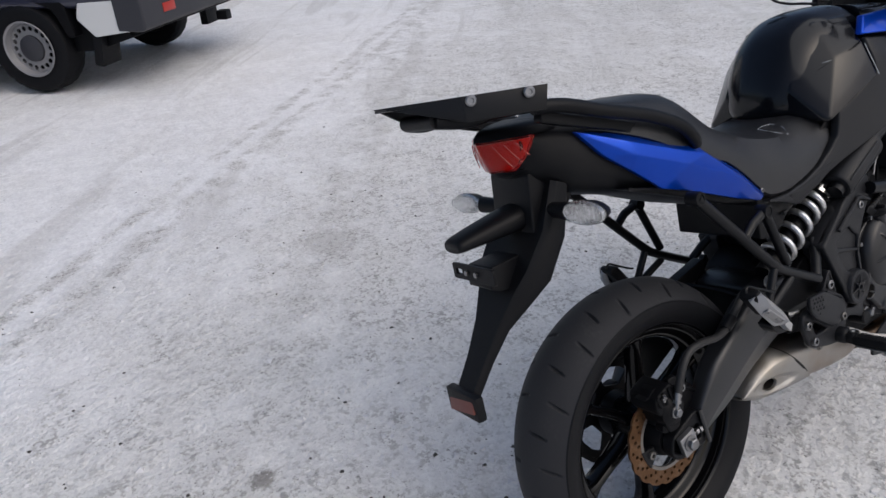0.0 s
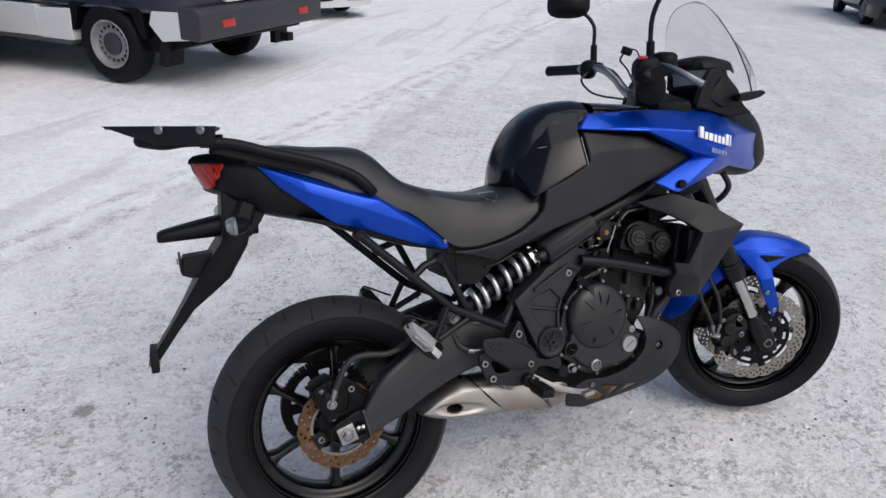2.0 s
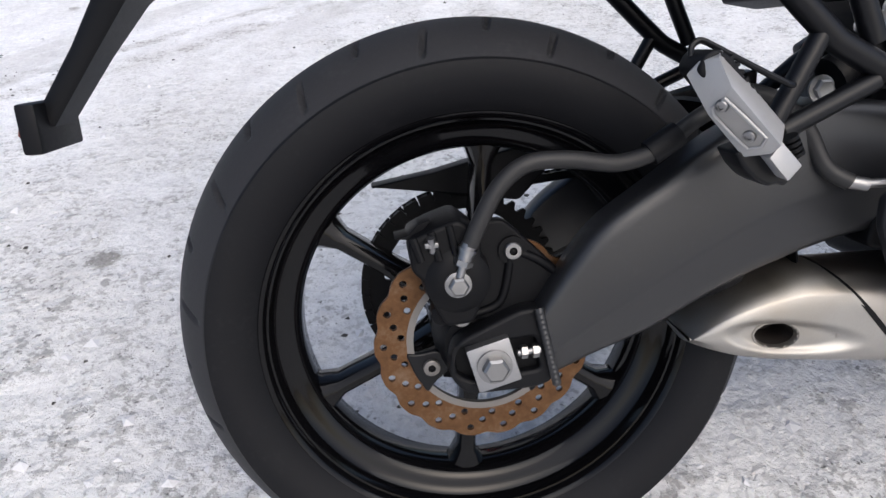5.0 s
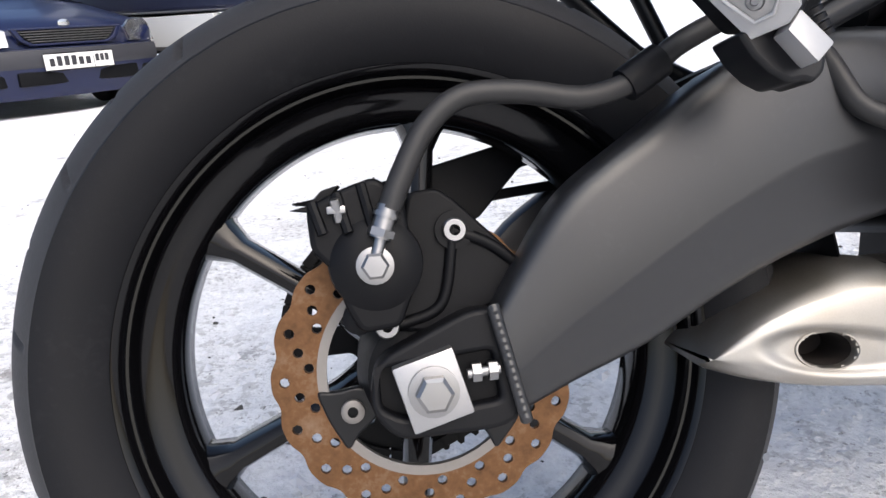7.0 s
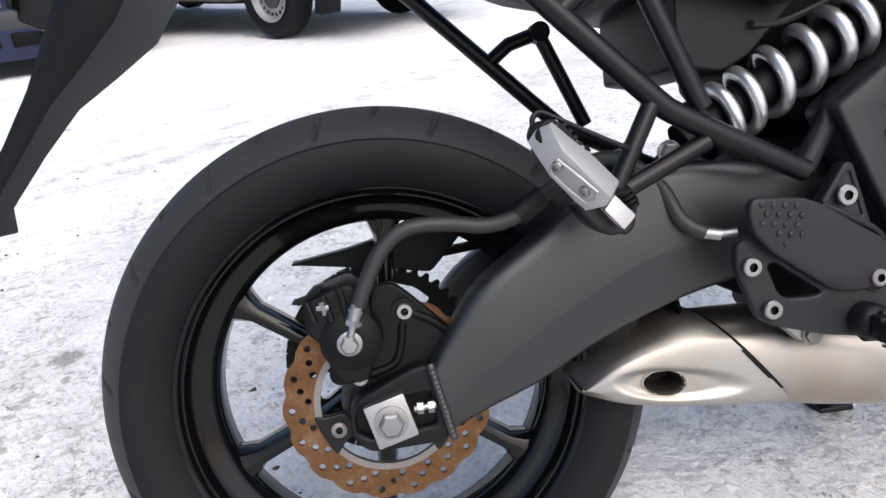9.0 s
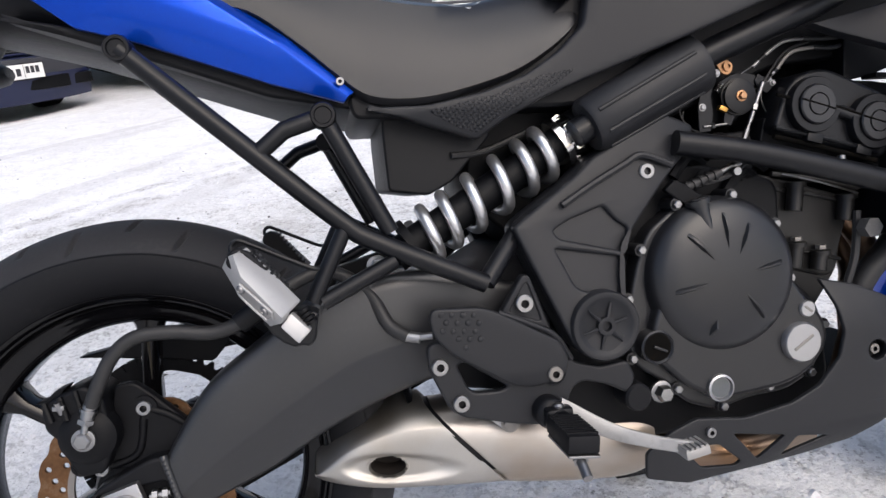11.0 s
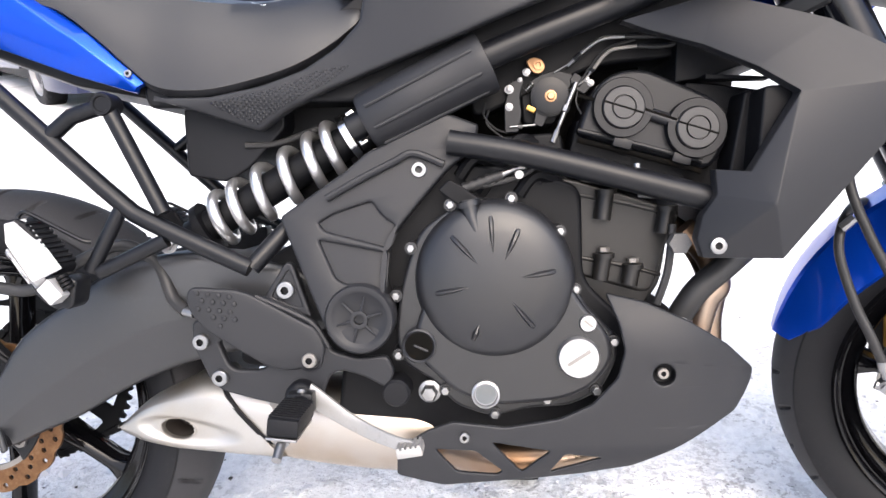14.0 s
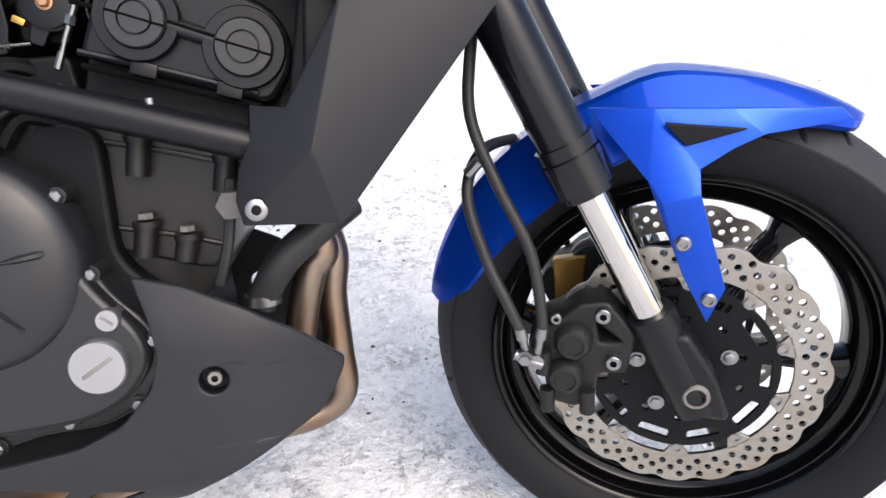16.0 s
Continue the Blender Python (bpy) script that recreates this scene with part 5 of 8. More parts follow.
for k, (wire, sheath) in enumerate(((((0.783, -0.101, 0.4215), (0.797, -0.102, 0.4290), (0.807, -0.103, 0.4350)), ((0.815, -0.105, 0.4420), (0.831, -0.108, 0.4530), (0.844, -0.110, 0.4575), (0.866, -0.108, 0.4585), (0.905, -0.100, 0.4585))), (((0.800, -0.101, 0.4000), (0.816, -0.103, 0.4080), (0.827, -0.105, 0.4200)), ((0.830, -0.106, 0.4230), (0.842, -0.108, 0.4375), (0.854, -0.110, 0.4440), (0.880, -0.108, 0.4465), (0.920, -0.100, 0.4470))))):
    part("cable_wire", tube(wire, 0.0009, 6), STEEL, throttle)
    p, q = Vector(wire[2]), Vector(sheath[0])
    part("cable_end", tube([p - (q - p) * 0.9, p], 0.0024, 8, False), STEEL, throttle)
    part("cable_collar", tube([p, q], 0.0030, 8, False), FRAME, throttle)
    part("throttle_cable", tube(sheath[:4], 0.0024, 8), STEEL if k == 0 else DULL, throttle, "bent metal cable guide")
    part("cable_sheath", tube([sheath[3], sheath[4], (0.97, -0.09, 0.462)], 0.0030, 8), HOSE, throttle)
part("cable_sheath", tube([(0.812, -0.100, 0.404), (0.826, -0.101, 0.424), (0.846, -0.103, 0.445), (0.880, -0.100, 0.456)], 0.0020, 8), HOSE, throttle)
part("cable_bracket", slab([(0.802, 0.412), (0.808, 0.421), (0.820, 0.413), (0.829, 0.404), (0.819, 0.394), (0.806, 0.402)], -0.100, -0.096, 0.002, 0.001), FRAME, throttle)
bm = tube([(0.809, -0.106, 0.408), (0.797, -0.106, 0.380)], 0.0032, 10, False)
tube([(0.7975, -0.106, 0.3812), (0.7945, -0.106, 0.3742)], 0.0046, 6, False, bm)
tube([(0.7940, -0.106, 0.3730), (0.7880, -0.106, 0.3590)], 0.0030, 10, False, bm)
tube([(0.7880, -0.106, 0.3590), (0.7850, -0.106, 0.3520)], 0.0022, 8, False, bm)
tube([(0.7850, -0.106, 0.3520), (0.7790, -0.106, 0.3380)], 0.0034, 8, False, bm)
part("cable_adjuster", bm, STEEL, throttle)
for x, z, d in ((0.700, 0.362, 0.010), (0.703, 0.352, 0.014), (0.812, 0.372, 0.006)):
    part("wire_lead", tube([(x, -0.098, z + 0.028), (x - 0.003, -0.102, z + 0.012), (x + d, -0.101, z - 0.004), (x + 0.025, -0.098, z - 0.010)], 0.0012, 6), HOSE, throttle)
part("clutch_arm", slab([(0.640, 0.286), (0.654, 0.298), (0.668, 0.290), (0.686, 0.276), (0.700, 0.272), (0.688, 0.262), (0.662, 0.268)], -0.158, -0.146, 0.004, 0.002), DARK, throttle)
bm = tube([(0.664, -0.150, 0.284), (0.716, -0.150, 0.301)], 0.0058, 10, False)
for i in range(5):
    tube([(0.670 + 0.009 * i, -0.150, 0.286 + 0.0029 * i), (0.674 + 0.009 * i, -0.150, 0.2873 + 0.0029 * i)], 0.0072, 10, False, bm)
part("cable_boot", bm, HOSE, throttle)
part("cable_ferrule", tube([(0.714, -0.150, 0.3005), (0.728, -0.149, 0.306), (0.744, -0.148, 0.310)], 0.0038, 10), STEEL, throttle)
part("clutch_cable", tube([(0.655, -0.150, 0.285), (0.70, -0.15, 0.290), (0.735, -0.145, 0.298), (0.76, -0.14, 0.312)], 0.0036, 8), HOSE, throttle)
bm = bmesh.new()
for k, (x, y, z) in enumerate(((0.665, -0.13, 0.300), (0.690, -0.12, 0.278), (0.735, -0.13, 0.277), (0.757, -0.12, 0.29), (0.72, -0.11, 0.32))):
    tube([(x, y, z), (x + 0.02, y, z + 0.022), (x + 0.05, y + 0.02, z + 0.012)], 0.008, 8, True, bm)
part("wiring", bm, DARK, throttle)
part("starter_cover", slab([(0.62, 0.27), (0.66, 0.345), (0.79, 0.35), (0.80, 0.27)], -0.105, 0.10, 0.01, 0.004), DARK, throttle)
for x, z in ((0.735, 0.300),):
    part("wire_clamp", lathe([(0.005, -0.150), (0.005, -0.157), (0.0005, -0.157)], 10, (x, 0, z)), STEEL, throttle)
tray = part("battery_tray", slab([(0.325, 0.42), (0.322, 0.385), (0.323, 0.315), (0.37, 0.306), (0.40, 0.32), (0.45, 0.37), (0.45, 0.44)], -0.105, 0.105, 0.006, 0.003), PLASTIC, bike, "black under-seat tray")
part("undertail_rail", slab([(-0.06, 0.53), (0.10, 0.47), (0.20, 0.43), (0.31, 0.405), (0.42, 0.385), (0.42, 0.41), (0.30, 0.43), (0.10, 0.50)], -0.125, 0.125, 0.006, 0.004), PLASTIC, tray)
part("shock_tower", slab([(0.42, 0.30), (0.44, 0.40), (0.60, 0.42), (0.60, 0.26), (0.50, 0.22)], -0.060, 0.10, 0.012, 0.004), DARK, tray)
part("loom", tube([(0.40, -0.11, 0.350), (0.44, -0.10, 0.352), (0.50, -0.095, 0.372)], 0.004, 8), HOSE, tray)
part("airbox", slab([(0.44, 0.40), (0.56, 0.395), (0.72, 0.44), (0.90, 0.52), (0.88, 0.58), (0.60, 0.52), (0.46, 0.48)], -0.12, 0.12, 0.02, 0.005), PLASTIC, bike, "black airbox under the tank")
part("airbox_mouth", slab([(0.68, 0.37), (0.84, 0.43), (1.0, 0.44), (1.02, 0.52), (0.85, 0.52), (0.68, 0.44)], -0.085, 0.085, 0.02, 0.005), DARK, bike)

# exhaust
def flow(rows, n=32, steps=4, power=2.3):
    rings = []
    for x, z0, z1, y0, y1 in interp(rows, steps):
        ring = []
        for k in range(n):
            a = 2 * math.pi * k / n
            c, s = math.cos(a), math.sin(a)
            ring.append((x, (y0 + y1) / 2 + (y1 - y0) / 2 * math.copysign(abs(c) ** (2 / power), c), (z0 + z1) / 2 + (z1 - z0) / 2 * math.copysign(abs(s) ** (2 / power), s)))
        rings.append(ring)
    return loft(rings)


muffler = part("exhaust_muffler", flow([(0.35, -0.040, 0.052, -0.122, -0.02), (0.385, -0.048, 0.052, -0.125, -0.02), (0.44, -0.062, 0.046, -0.128, 0.0), (0.50, -0.073, 0.039, -0.130, 0.02), (0.56, -0.080, 0.032, -0.131, 0.03), (0.60, -0.079, 0.026, -0.131, 0.03), (0.622, -0.070, 0.020, -0.127, 0.02)], 40, 4, 2.7), MUFFLER, bike, "brushed steel under-engine muffler")
OUT = Matrix.Translation((0.289, -0.1150, -0.0085)) @ Matrix.Rotation(radians(-4), 4, "Z") @ Matrix.Rotation(radians(7), 4, "Y") @ Matrix.Diagonal((1.08, 1, 0.64, 1))


def cap_section(x, zb, zc, zt, ys):
    """One ring of the end cap: flat outer side, a crisp crease along its top and a chamfer above."""
    ring = [(x, -0.03, zb + 0.006), (x, ys + 0.022, zb), (x, ys + 0.006, zb + 0.004)]
    for k in range(33):
        h = k / 32
        ring.append((x, ys + 0.003 * (2 * h - 1) ** 4, zb + 0.009 + (zc - zb - 0.009) * h))
    return ring + [(x, ys + 0.014, zc + (zt - zc) * 0.55), (x, ys + 0.034, zt), (x, -0.03, zt + 0.001)]


rings = [cap_section(*row) for row in interp([(0.203, -0.016, -0.011, -0.009, -0.106), (0.213, -0.021, -0.003, 0.002, -0.110), (0.243, -0.030, 0.016, 0.025, -0.117), (0.28, -0.037, 0.029, 0.042, -0.121), (0.32, -0.042, 0.035, 0.052, -0.124), (0.36, -0.047, 0.035, 0.055, -0.1265), (0.388, -0.050, 0.034, 0.054, -0.1275)], 14)]
bm = loft(rings)
for v in bm.verts:
    if v.co.x > 0.29:
        v.co.x -= v.co.z * 0.87 * (v.co.x - 0.29) / 0.098
    # a teardrop hollow round the outlet, open towards the front
    u, w = v.co.x - 0.289, v.co.z + 0.0085 + 0.12 * (v.co.x - 0.289)
    e = math.hypot(u / (0.095 if u > 0 else 0.058), w / 0.0195)
    if e < 1 and v.co.y < -0.09:
        h = min(1.0, (1 - e) / 0.42)
        v.co.y += 0.0065 * h * h * (3 - 2 * h)
back = OUT.inverted()
hole = []
for f in bm.faces:
    q = back @ f.calc_center_median()
    if math.hypot(q.x, q.z) < 0.0212 and abs(q.y) < 0.03:
        hole.append(f)
bmesh.ops.delete(bm, geom=hole, context="FACES")
part("end_cap", bm, ENDCAP, muffler, "satin silver end cap", sharp=48)
bm = flow([(0.3855, -0.049, 0.053, -0.1285, -0.02), (0.3925, -0.051, 0.052, -0.1285, -0.02)], 40, 4, 2.7)
for v in bm.verts:
    v.co.x -= v.co.z * 0.87
part("cap_seam", bm, DARK, muffler)
part("outlet_rim", lathe([(0.0240, 0.0015), (0.0230, -0.0010), (0.0215, -0.0010), (0.0203, 0.0012), (0.0195, 0.0060), (0.0215, 0.0060)], 56, closed=True), ENDCAP, muffler, xf=OUT)
part("outlet", lathe([(0.0205, 0.0040), (0.0185, 0.0160), (0.0175, 0.040), (0.0005, 0.040)], 56, caps=False), [OUTLET], muffler, "brown sooty outlet opening", xf=OUT)
part("muffler_bracket", slab([(0.405, 0.045), (0.43, 0.058), (0.45, 0.05), (0.444, 0.024), (0.428, 0.024)], -0.146, -0.126, 0.005, 0.002), ALLOY, muffler)
part("bracket_bolt", hex_bolt((0.434, -0.146, 0.034), 0.0085, 0.006), DULL, muffler)
part("muffler_collar", lathe([(0.047, -0.006), (0.049, -0.002), (0.049, 0.004), (0.046, 0.008)], 40, (0.621, -0.055, -0.024), "x"), MUFFLER, muffler)
part("header_pipe", tube([(0.940, -0.02, 0.225), (0.975, -0.02, 0.195), (0.996, -0.02, 0.143), (0.991, -0.02, 0.092), (0.993, -0.02, 0.026), (0.993, -0.02, -0.022), (0.962, -0.02, -0.046), (0.90, -0.03, -0.052), (0.82, -0.06, -0.048), (0.75, -0.07, -0.045)], 0.0170, 18), HEADER, muffler, "heat-tinted header pipe")
part("header_pipe", tube([(0.945, -0.065, 0.225), (0.975, -0.065, 0.190), (0.988, -0.065, 0.152), (0.975, -0.065, 0.133), (0.963, -0.065, 0.095), (0.955, -0.065, 0.059), (0.935, -0.066, 0.005), (0.89, -0.085, -0.030), (0.82, -0.100, -0.036), (0.75, -0.09, -0.045)], 0.0165, 18), HEADER, muffler, "heat-tinted header pipe")
part("collector_pipe", tube([(0.84, -0.112, -0.046), (0.78, -0.122, -0.052), (0.70, -0.118, -0.054), (0.62, -0.085, -0.050)], (0.019, 0.022), 20), HEADER, muffler, "brown heat-tinted collector pipe")

# belly pan
COWL = [(0.829, 0.161), (0.873, 0.15), (0.92, 0.128), (0.966, 0.098), (1.002, 0.064), (0.999, 0.052), (0.991, 0.038), (0.976, 0.019), (0.953, 0.008), (0.907, -0.016), (0.853, -0.042), (0.8, -0.052), (0.74, -0.057), (0.635, -0.06), (0.581, -0.044), (0.583, -0.014), (0.616, 0.007), (0.648, 0.018), (0.71, 0.01), (0.772, 0.019), (0.809, 0.035), (0.838, 0.065), (0.847, 0.096), (0.842, 0.126)]
HOLES = [[(0.627, -0.014), (0.674, -0.017), (0.705, -0.044), (0.698, -0.049), (0.652, -0.043)], [(0.693, -0.007), (0.761, -0.019), (0.727, -0.046)], [(0.777, -0.023), (0.82, -0.029), (0.759, -0.048)]]


def cowl_shape(x, y, z):
    nose = max(0.0, (x - 0.88) / 0.117)
    low = max(0.0, (-0.01 - z) / 0.057)
    top = max(0.0, (z - 0.09) / 0.06)
    return (x, y + 0.035 * nose ** 2.2 + 0.030 * low ** 1.8 * min(1.0, max(0.0, (x - 0.58) / 0.25)) + 0.014 * top ** 2, z)


cowl = pair("belly_pan", warp(slab(COWL, -0.184, -0.177, 0.005, 0.002, holes=HOLES + [circle(0.890, 0.0685, 0.0125, 16)]), cowl_shape, 0.016), PANEL, bike, "matt charcoal belly pan")
part("pan_recess", lathe([(0.0125, -0.1832), (0.0140, -0.180), (0.0140, -0.166), (0.0005, -0.164), (0.0005, -0.1690), (0.0118, -0.170)], 24, (0.890, 0, 0.0685), closed=True), PLASTIC, cowl)
part("pan_bolt", hex_bolt((0.890, -0.1735, 0.0685), 0.0065, 0.006, socket=True), DULL, cowl)
part("pan_bolt", hex_bolt((0.662, -0.1845, 0.001), 0.006, 0.006, socket=True), STEEL, cowl)
part("pan_floor", slab([(0.62, -0.055), (0.80, -0.052), (0.93, -0.018), (0.985, 0.025), (0.985, 0.05), (0.93, -0.005), (0.80, -0.044), (0.62, -0.048)], -0.11, 0.11, 0.006, 0.002), PLASTIC, cowl)

# radiator and its shrouds
radiator = part("radiator", slab([(0.99, 0.384), (1.036, 0.384), (0.995, 0.20), (0.955, 0.20)], -0.15, 0.15, 0.006, 0.003), DARK, bike, "black radiator behind the shrouds")
part("side_tank", slab([(0.985, 0.25), (0.996, 0.384), (1.066, 0.384), (1.045, 0.25)], -0.188, -0.12, 0.008, 0.003), DARK, radiator)
part("fan_shroud", slab([(0.93, 0.26), (0.938, 0.402), (0.965, 0.400), (1.055, 0.384), (1.03, 0.26)], -0.105, 0.12, 0.004, 0.002), DARK, radiator)
part("air_duct", slab([(0.925, 0.402), (0.93, 0.48), (1.07, 0.47), (1.055, 0.428), (1.00, 0.418), (0.965, 0.407)], -0.105, 0.12, 0.003, 0.002), DARK, radiator)
part("duct_block", slab([(0.93, 0.375), (0.93, 0.48), (1.045, 0.47), (1.04, 0.375)], 0.035, 0.118, 0.003, 0.002), DARK, radiator)
part("duct_tongue", slab([(0.955, 0.402), (0.955, 0.408), (1.03, 0.4015), (1.03, 0.3995)], -0.125, -0.10, 0.0006, 0.0006), DARK, radiator)
part("coolant_hose", tube([(0.925, -0.10, 0.110), (0.95, -0.105, 0.150), (0.985, -0.10, 0.178), (1.02, -0.08, 0.20)], 0.0155, 14), HOSE, radiator)
part("hose_clamp", lathe([(0.0175, -0.005), (0.0175, 0.005)], 20, (0.928, -0.10, 0.115), "z"), STEEL, radiator)
part("thin_hose", tube([(0.915, -0.13, 0.235), (0.908, -0.132, 0.18), (0.895, -0.13, 0.14)], 0.005, 8), HOSE, radiator)
part("radiator_cap", lathe([(0.013, -0.14), (0.013, -0.155), (0.0005, -0.155)], 6, (0.917, 0, 0.214)), GREYPLASTIC, radiator)
SH = [(0.857, -0.140, 0.470), (0.955, -0.168, 0.488), (1.060, -0.198, 0.448), (1.160, -0.223, 0.384), (1.010, -0.206, 0.199), (0.9311, -0.19, 0.2008), (0.926, -0.184, 0.2212), (0.9317, -0.186, 0.2469), (0.9442, -0.196, 0.2694), (0.975, -0.208, 0.293), (1.024, -0.212, 0.374), (0.989, -0.190, 0.404), (0.940, -0.165, 0.434), (0.993, -0.230, 0.259), (0.9455, -0.186, 0.2968), (0.884, -0.150, 0.456)]
shroud = pair("radiator_shroud", facets(SH, [(0, 1, 12, 15), (1, 2, 11, 12), (2, 3, 10, 11), (3, 4, 13, 10), (10, 13, 9), (9, 13, 8, 14), (8, 13, 5, 6, 7), (13, 4, 5)], 0.02, 0.0016), PANEL, bike, "faceted charcoal radiator shroud")
part("shroud_bolt", hex_bolt((0.944, -0.1975, 0.2145), 0.009, 0.005, socket=True), STEEL, shroud)

# tail: seat, side covers, blue panel, lamp, rack
def saddle(rows, steps=5):
    """A seat along x: rows of x, z low, z high, half width low, half width high; sharp lower edge, rounded top."""
    rings = []
    for x, z0, z1, w0, w1 in interp(rows, steps):
        h = z1 - z0
        half = [(0.95 * w0, z0), (w0, z0 + 0.05 * h), (0.992 * w0, z0 + 0.20 * h), (0.82 * w0 + 0.18 * w1, z0 + 0.45 * h), (0.5 * w0 + 0.5 * w1, z0 + 0.70 * h), (0.15 * w0 + 0.85 * w1, z0 + 0.87 * h), (0.80 * w1, z0 + 0.96 * h), (0.45 * w1, z0 + 0.995 * h)]
        rings.append([(x, -w, z) for w, z in half] + [(x, 0, z1)] + [(x, w, z) for w, z in reversed(half)])
    return loft(rings)


seat = part("seat", saddle([(-0.140, 0.650, 0.680, 0.06, 0.05), (-0.09, 0.640, 0.694, 0.10, 0.08), (0.0, 0.605, 0.684, 0.126, 0.092), (0.09, 0.555, 0.677, 0.136, 0.09), (0.135, 0.525, 0.657, 0.139, 0.09), (0.19, 0.515, 0.598, 0.140, 0.105), (0.24, 0.476, 0.573, 0.143, 0.110), (0.275, 0.442, 0.561, 0.1445, 0.113), (0.31, 0.414, 0.552, 0.1455, 0.115), (0.367, 0.408, 0.539, 0.147, 0.116), (0.43, 0.419, 0.533, 0.146, 0.108), (0.48, 0.434, 0.541, 0.144, 0.098), (0.52, 0.456, 0.546, 0.140, 0.088), (0.545, 0.475, 0.543, 0.138, 0.086), (0.556, 0.487, 0.535, 0.134, 0.083), (0.562, 0.497, 0.527, 0.126, 0.078), (0.565, 0.506, 0.518, 0.112, 0.072)]), SEAT, bike, "black stepped vinyl seat")
part("seat_base", slab([(0.285, 0.425), (0.29, 0.398), (0.40, 0.394), (0.50, 0.418), (0.575, 0.465), (0.59, 0.51), (0.56, 0.525), (0.50, 0.48), (0.40, 0.44)], -0.130, 0.130, 0.01, 0.004), PLASTIC, seat)

part("tail_body", hull([(-0.224, 0.595, 0.672, 0.040, 0.074), (-0.208, 0.584, 0.678, 0.062, 0.079), (-0.19, 0.573, 0.682, 0.076, 0.083), (-0.165, 0.560, 0.686, 0.086, 0.087), (-0.13, 0.538, 0.682, 0.098, 0.093), (-0.05, 0.515, 0.655, 0.115, 0.105), (0.03, 0.490, 0.612, 0.122, 0.118), (0.10, 0.462, 0.56, 0.125, 0.132), (0.20, 0.425, 0.48, 0.125, 0.13), (0.28, 0.41, 0.44, 0.12, 0.12)], 32, 4, 3.2), PLASTIC, bike, "black tail fairing")
BP = [(-0.136, -0.102, 0.651), (-0.044, -0.132, 0.612), (0.062, -0.149, 0.571), (0.122, -0.154, 0.551), (0.214, -0.155, 0.482), (0.286, -0.147, 0.421), (-0.039, -0.11, 0.626), (0.054, -0.124, 0.587), (0.115, -0.13, 0.572), (0.227, -0.14, 0.49), (0.294, -0.143, 0.426), (-0.093, -0.116, 0.599), (-0.043, -0.128, 0.559), (0.016, -0.138, 0.511), (0.076, -0.142, 0.492), (0.207, -0.145, 0.44), (0.282, -0.143, 0.415), (-0.036, -0.138, 0.586), (0.074, -0.153, 0.542)]
pair("blue_side_panel", facets(BP, [(0, 6, 1), (6, 7, 2, 1), (7, 8, 3, 2), (8, 9, 4, 3), (9, 10, 5, 4), (0, 1, 17), (1, 2, 18, 17), (2, 3, 18), (0, 17, 11), (17, 12, 11), (17, 18, 13, 12), (18, 14, 13), (18, 3, 4), (18, 4, 15, 14), (4, 5, 16, 15)], 0.012, 0.0025), BLUE, bike, "glossy metallic blue tail panel", sharp=30)
part("panel_screw", hex_bolt((0.279, -0.149, 0.437), 0.0046, 0.003, socket=True), STEEL, bike)


def vee(levels, n=7, swell=0.10):
    """A pointed lamp body from level outlines: rows of z, x of the rear tip, x of the front end, half width there."""
    rings = []
    for z, tip, front, w in levels:
        side = [(front + (tip - front) * (k / n), w * (1 - (k / n) ** 1.25) ** 0.92 * (1 + swell * math.sin(math.pi * k / n))) for k in range(n + 1)]
        rings.append([(x, -y, z) for x, y in side] + [(x, y, z) for x, y in reversed(side[:-1])])
    return loft(rings)


lamp = part("tail_light", vee([(0.607, -0.248, -0.229, 0.044), (0.616, -0.252, -0.226, 0.056), (0.632, -0.259, -0.220, 0.072), (0.648, -0.266, -0.214, 0.081), (0.664, -0.270, -0.208, 0.083)]), REDLENS, bike, "red tail light lens")
part("lamp_bowl", vee([(0.611, -0.242, -0.222, 0.040), (0.632, -0.252, -0.214, 0.066), (0.660, -0.262, -0.203, 0.077)]), BOWL, lamp)
for side in (-1, 1):
    for x0, y0, x1, y1, z1 in ((-0.256, 0.026, -0.237, 0.050, 0.615), (-0.246, 0.047, -0.228, 0.066, 0.622), (-0.234, 0.064, -0.219, 0.077, 0.632)):
        part("reflector", tube([(x0, side * y0, 0.656), ((x0 + x1) / 2 - 0.001, side * ((y0 + y1) / 2 + 0.001), (0.656 + z1) / 2), (x1, side * y1, z1)], 0.0008, 6), RED, lamp)
part("lamp_chin", vee([(0.592, -0.226, -0.196, 0.050), (0.600, -0.242, -0.200, 0.056), (0.6065, -0.251, -0.205, 0.060)]), PLASTIC, lamp)
part("lamp_hood", vee([(0.6645, -0.274, -0.170, 0.092), (0.674, -0.272, -0.160, 0.091), (0.682, -0.262, -0.150, 0.084), (0.685, -0.245, -0.150, 0.066)]), PLASTIC, lamp)

RACK = [(-0.432, 0.020), (-0.432, -0.020), (-0.335, -0.082), (-0.215, -0.140), (-0.205, -0.12), (-0.205, 0.12), (-0.215, 0.140), (-0.335, 0.082)]
bm = bmesh.new()
top = [bm.verts.new((x, y, 0.7575 - 0.075 * (x + 0.44) - 0.02 * (y + 0.14 + min(0.0, (x + 0.213) * 0.55)))) for x, y in RACK]
f = bm.faces.new(top)
ret = bmesh.ops.extrude_face_region(bm, geom=[f])
for g in ret["geom"]:
    if isinstance(g, bmesh.types.BMVert):
        g.co.z -= 0.004
rack = part("luggage_rack", bm, FRAME, bike, "black steel luggage rack plate")
FL = [(-0.440, -0.010, 0.759), (-0.335, -0.085, 0.751), (-0.215, -0.147, 0.742), (-0.224, -0.145, 0.704), (-0.334, -0.087, 0.711)]
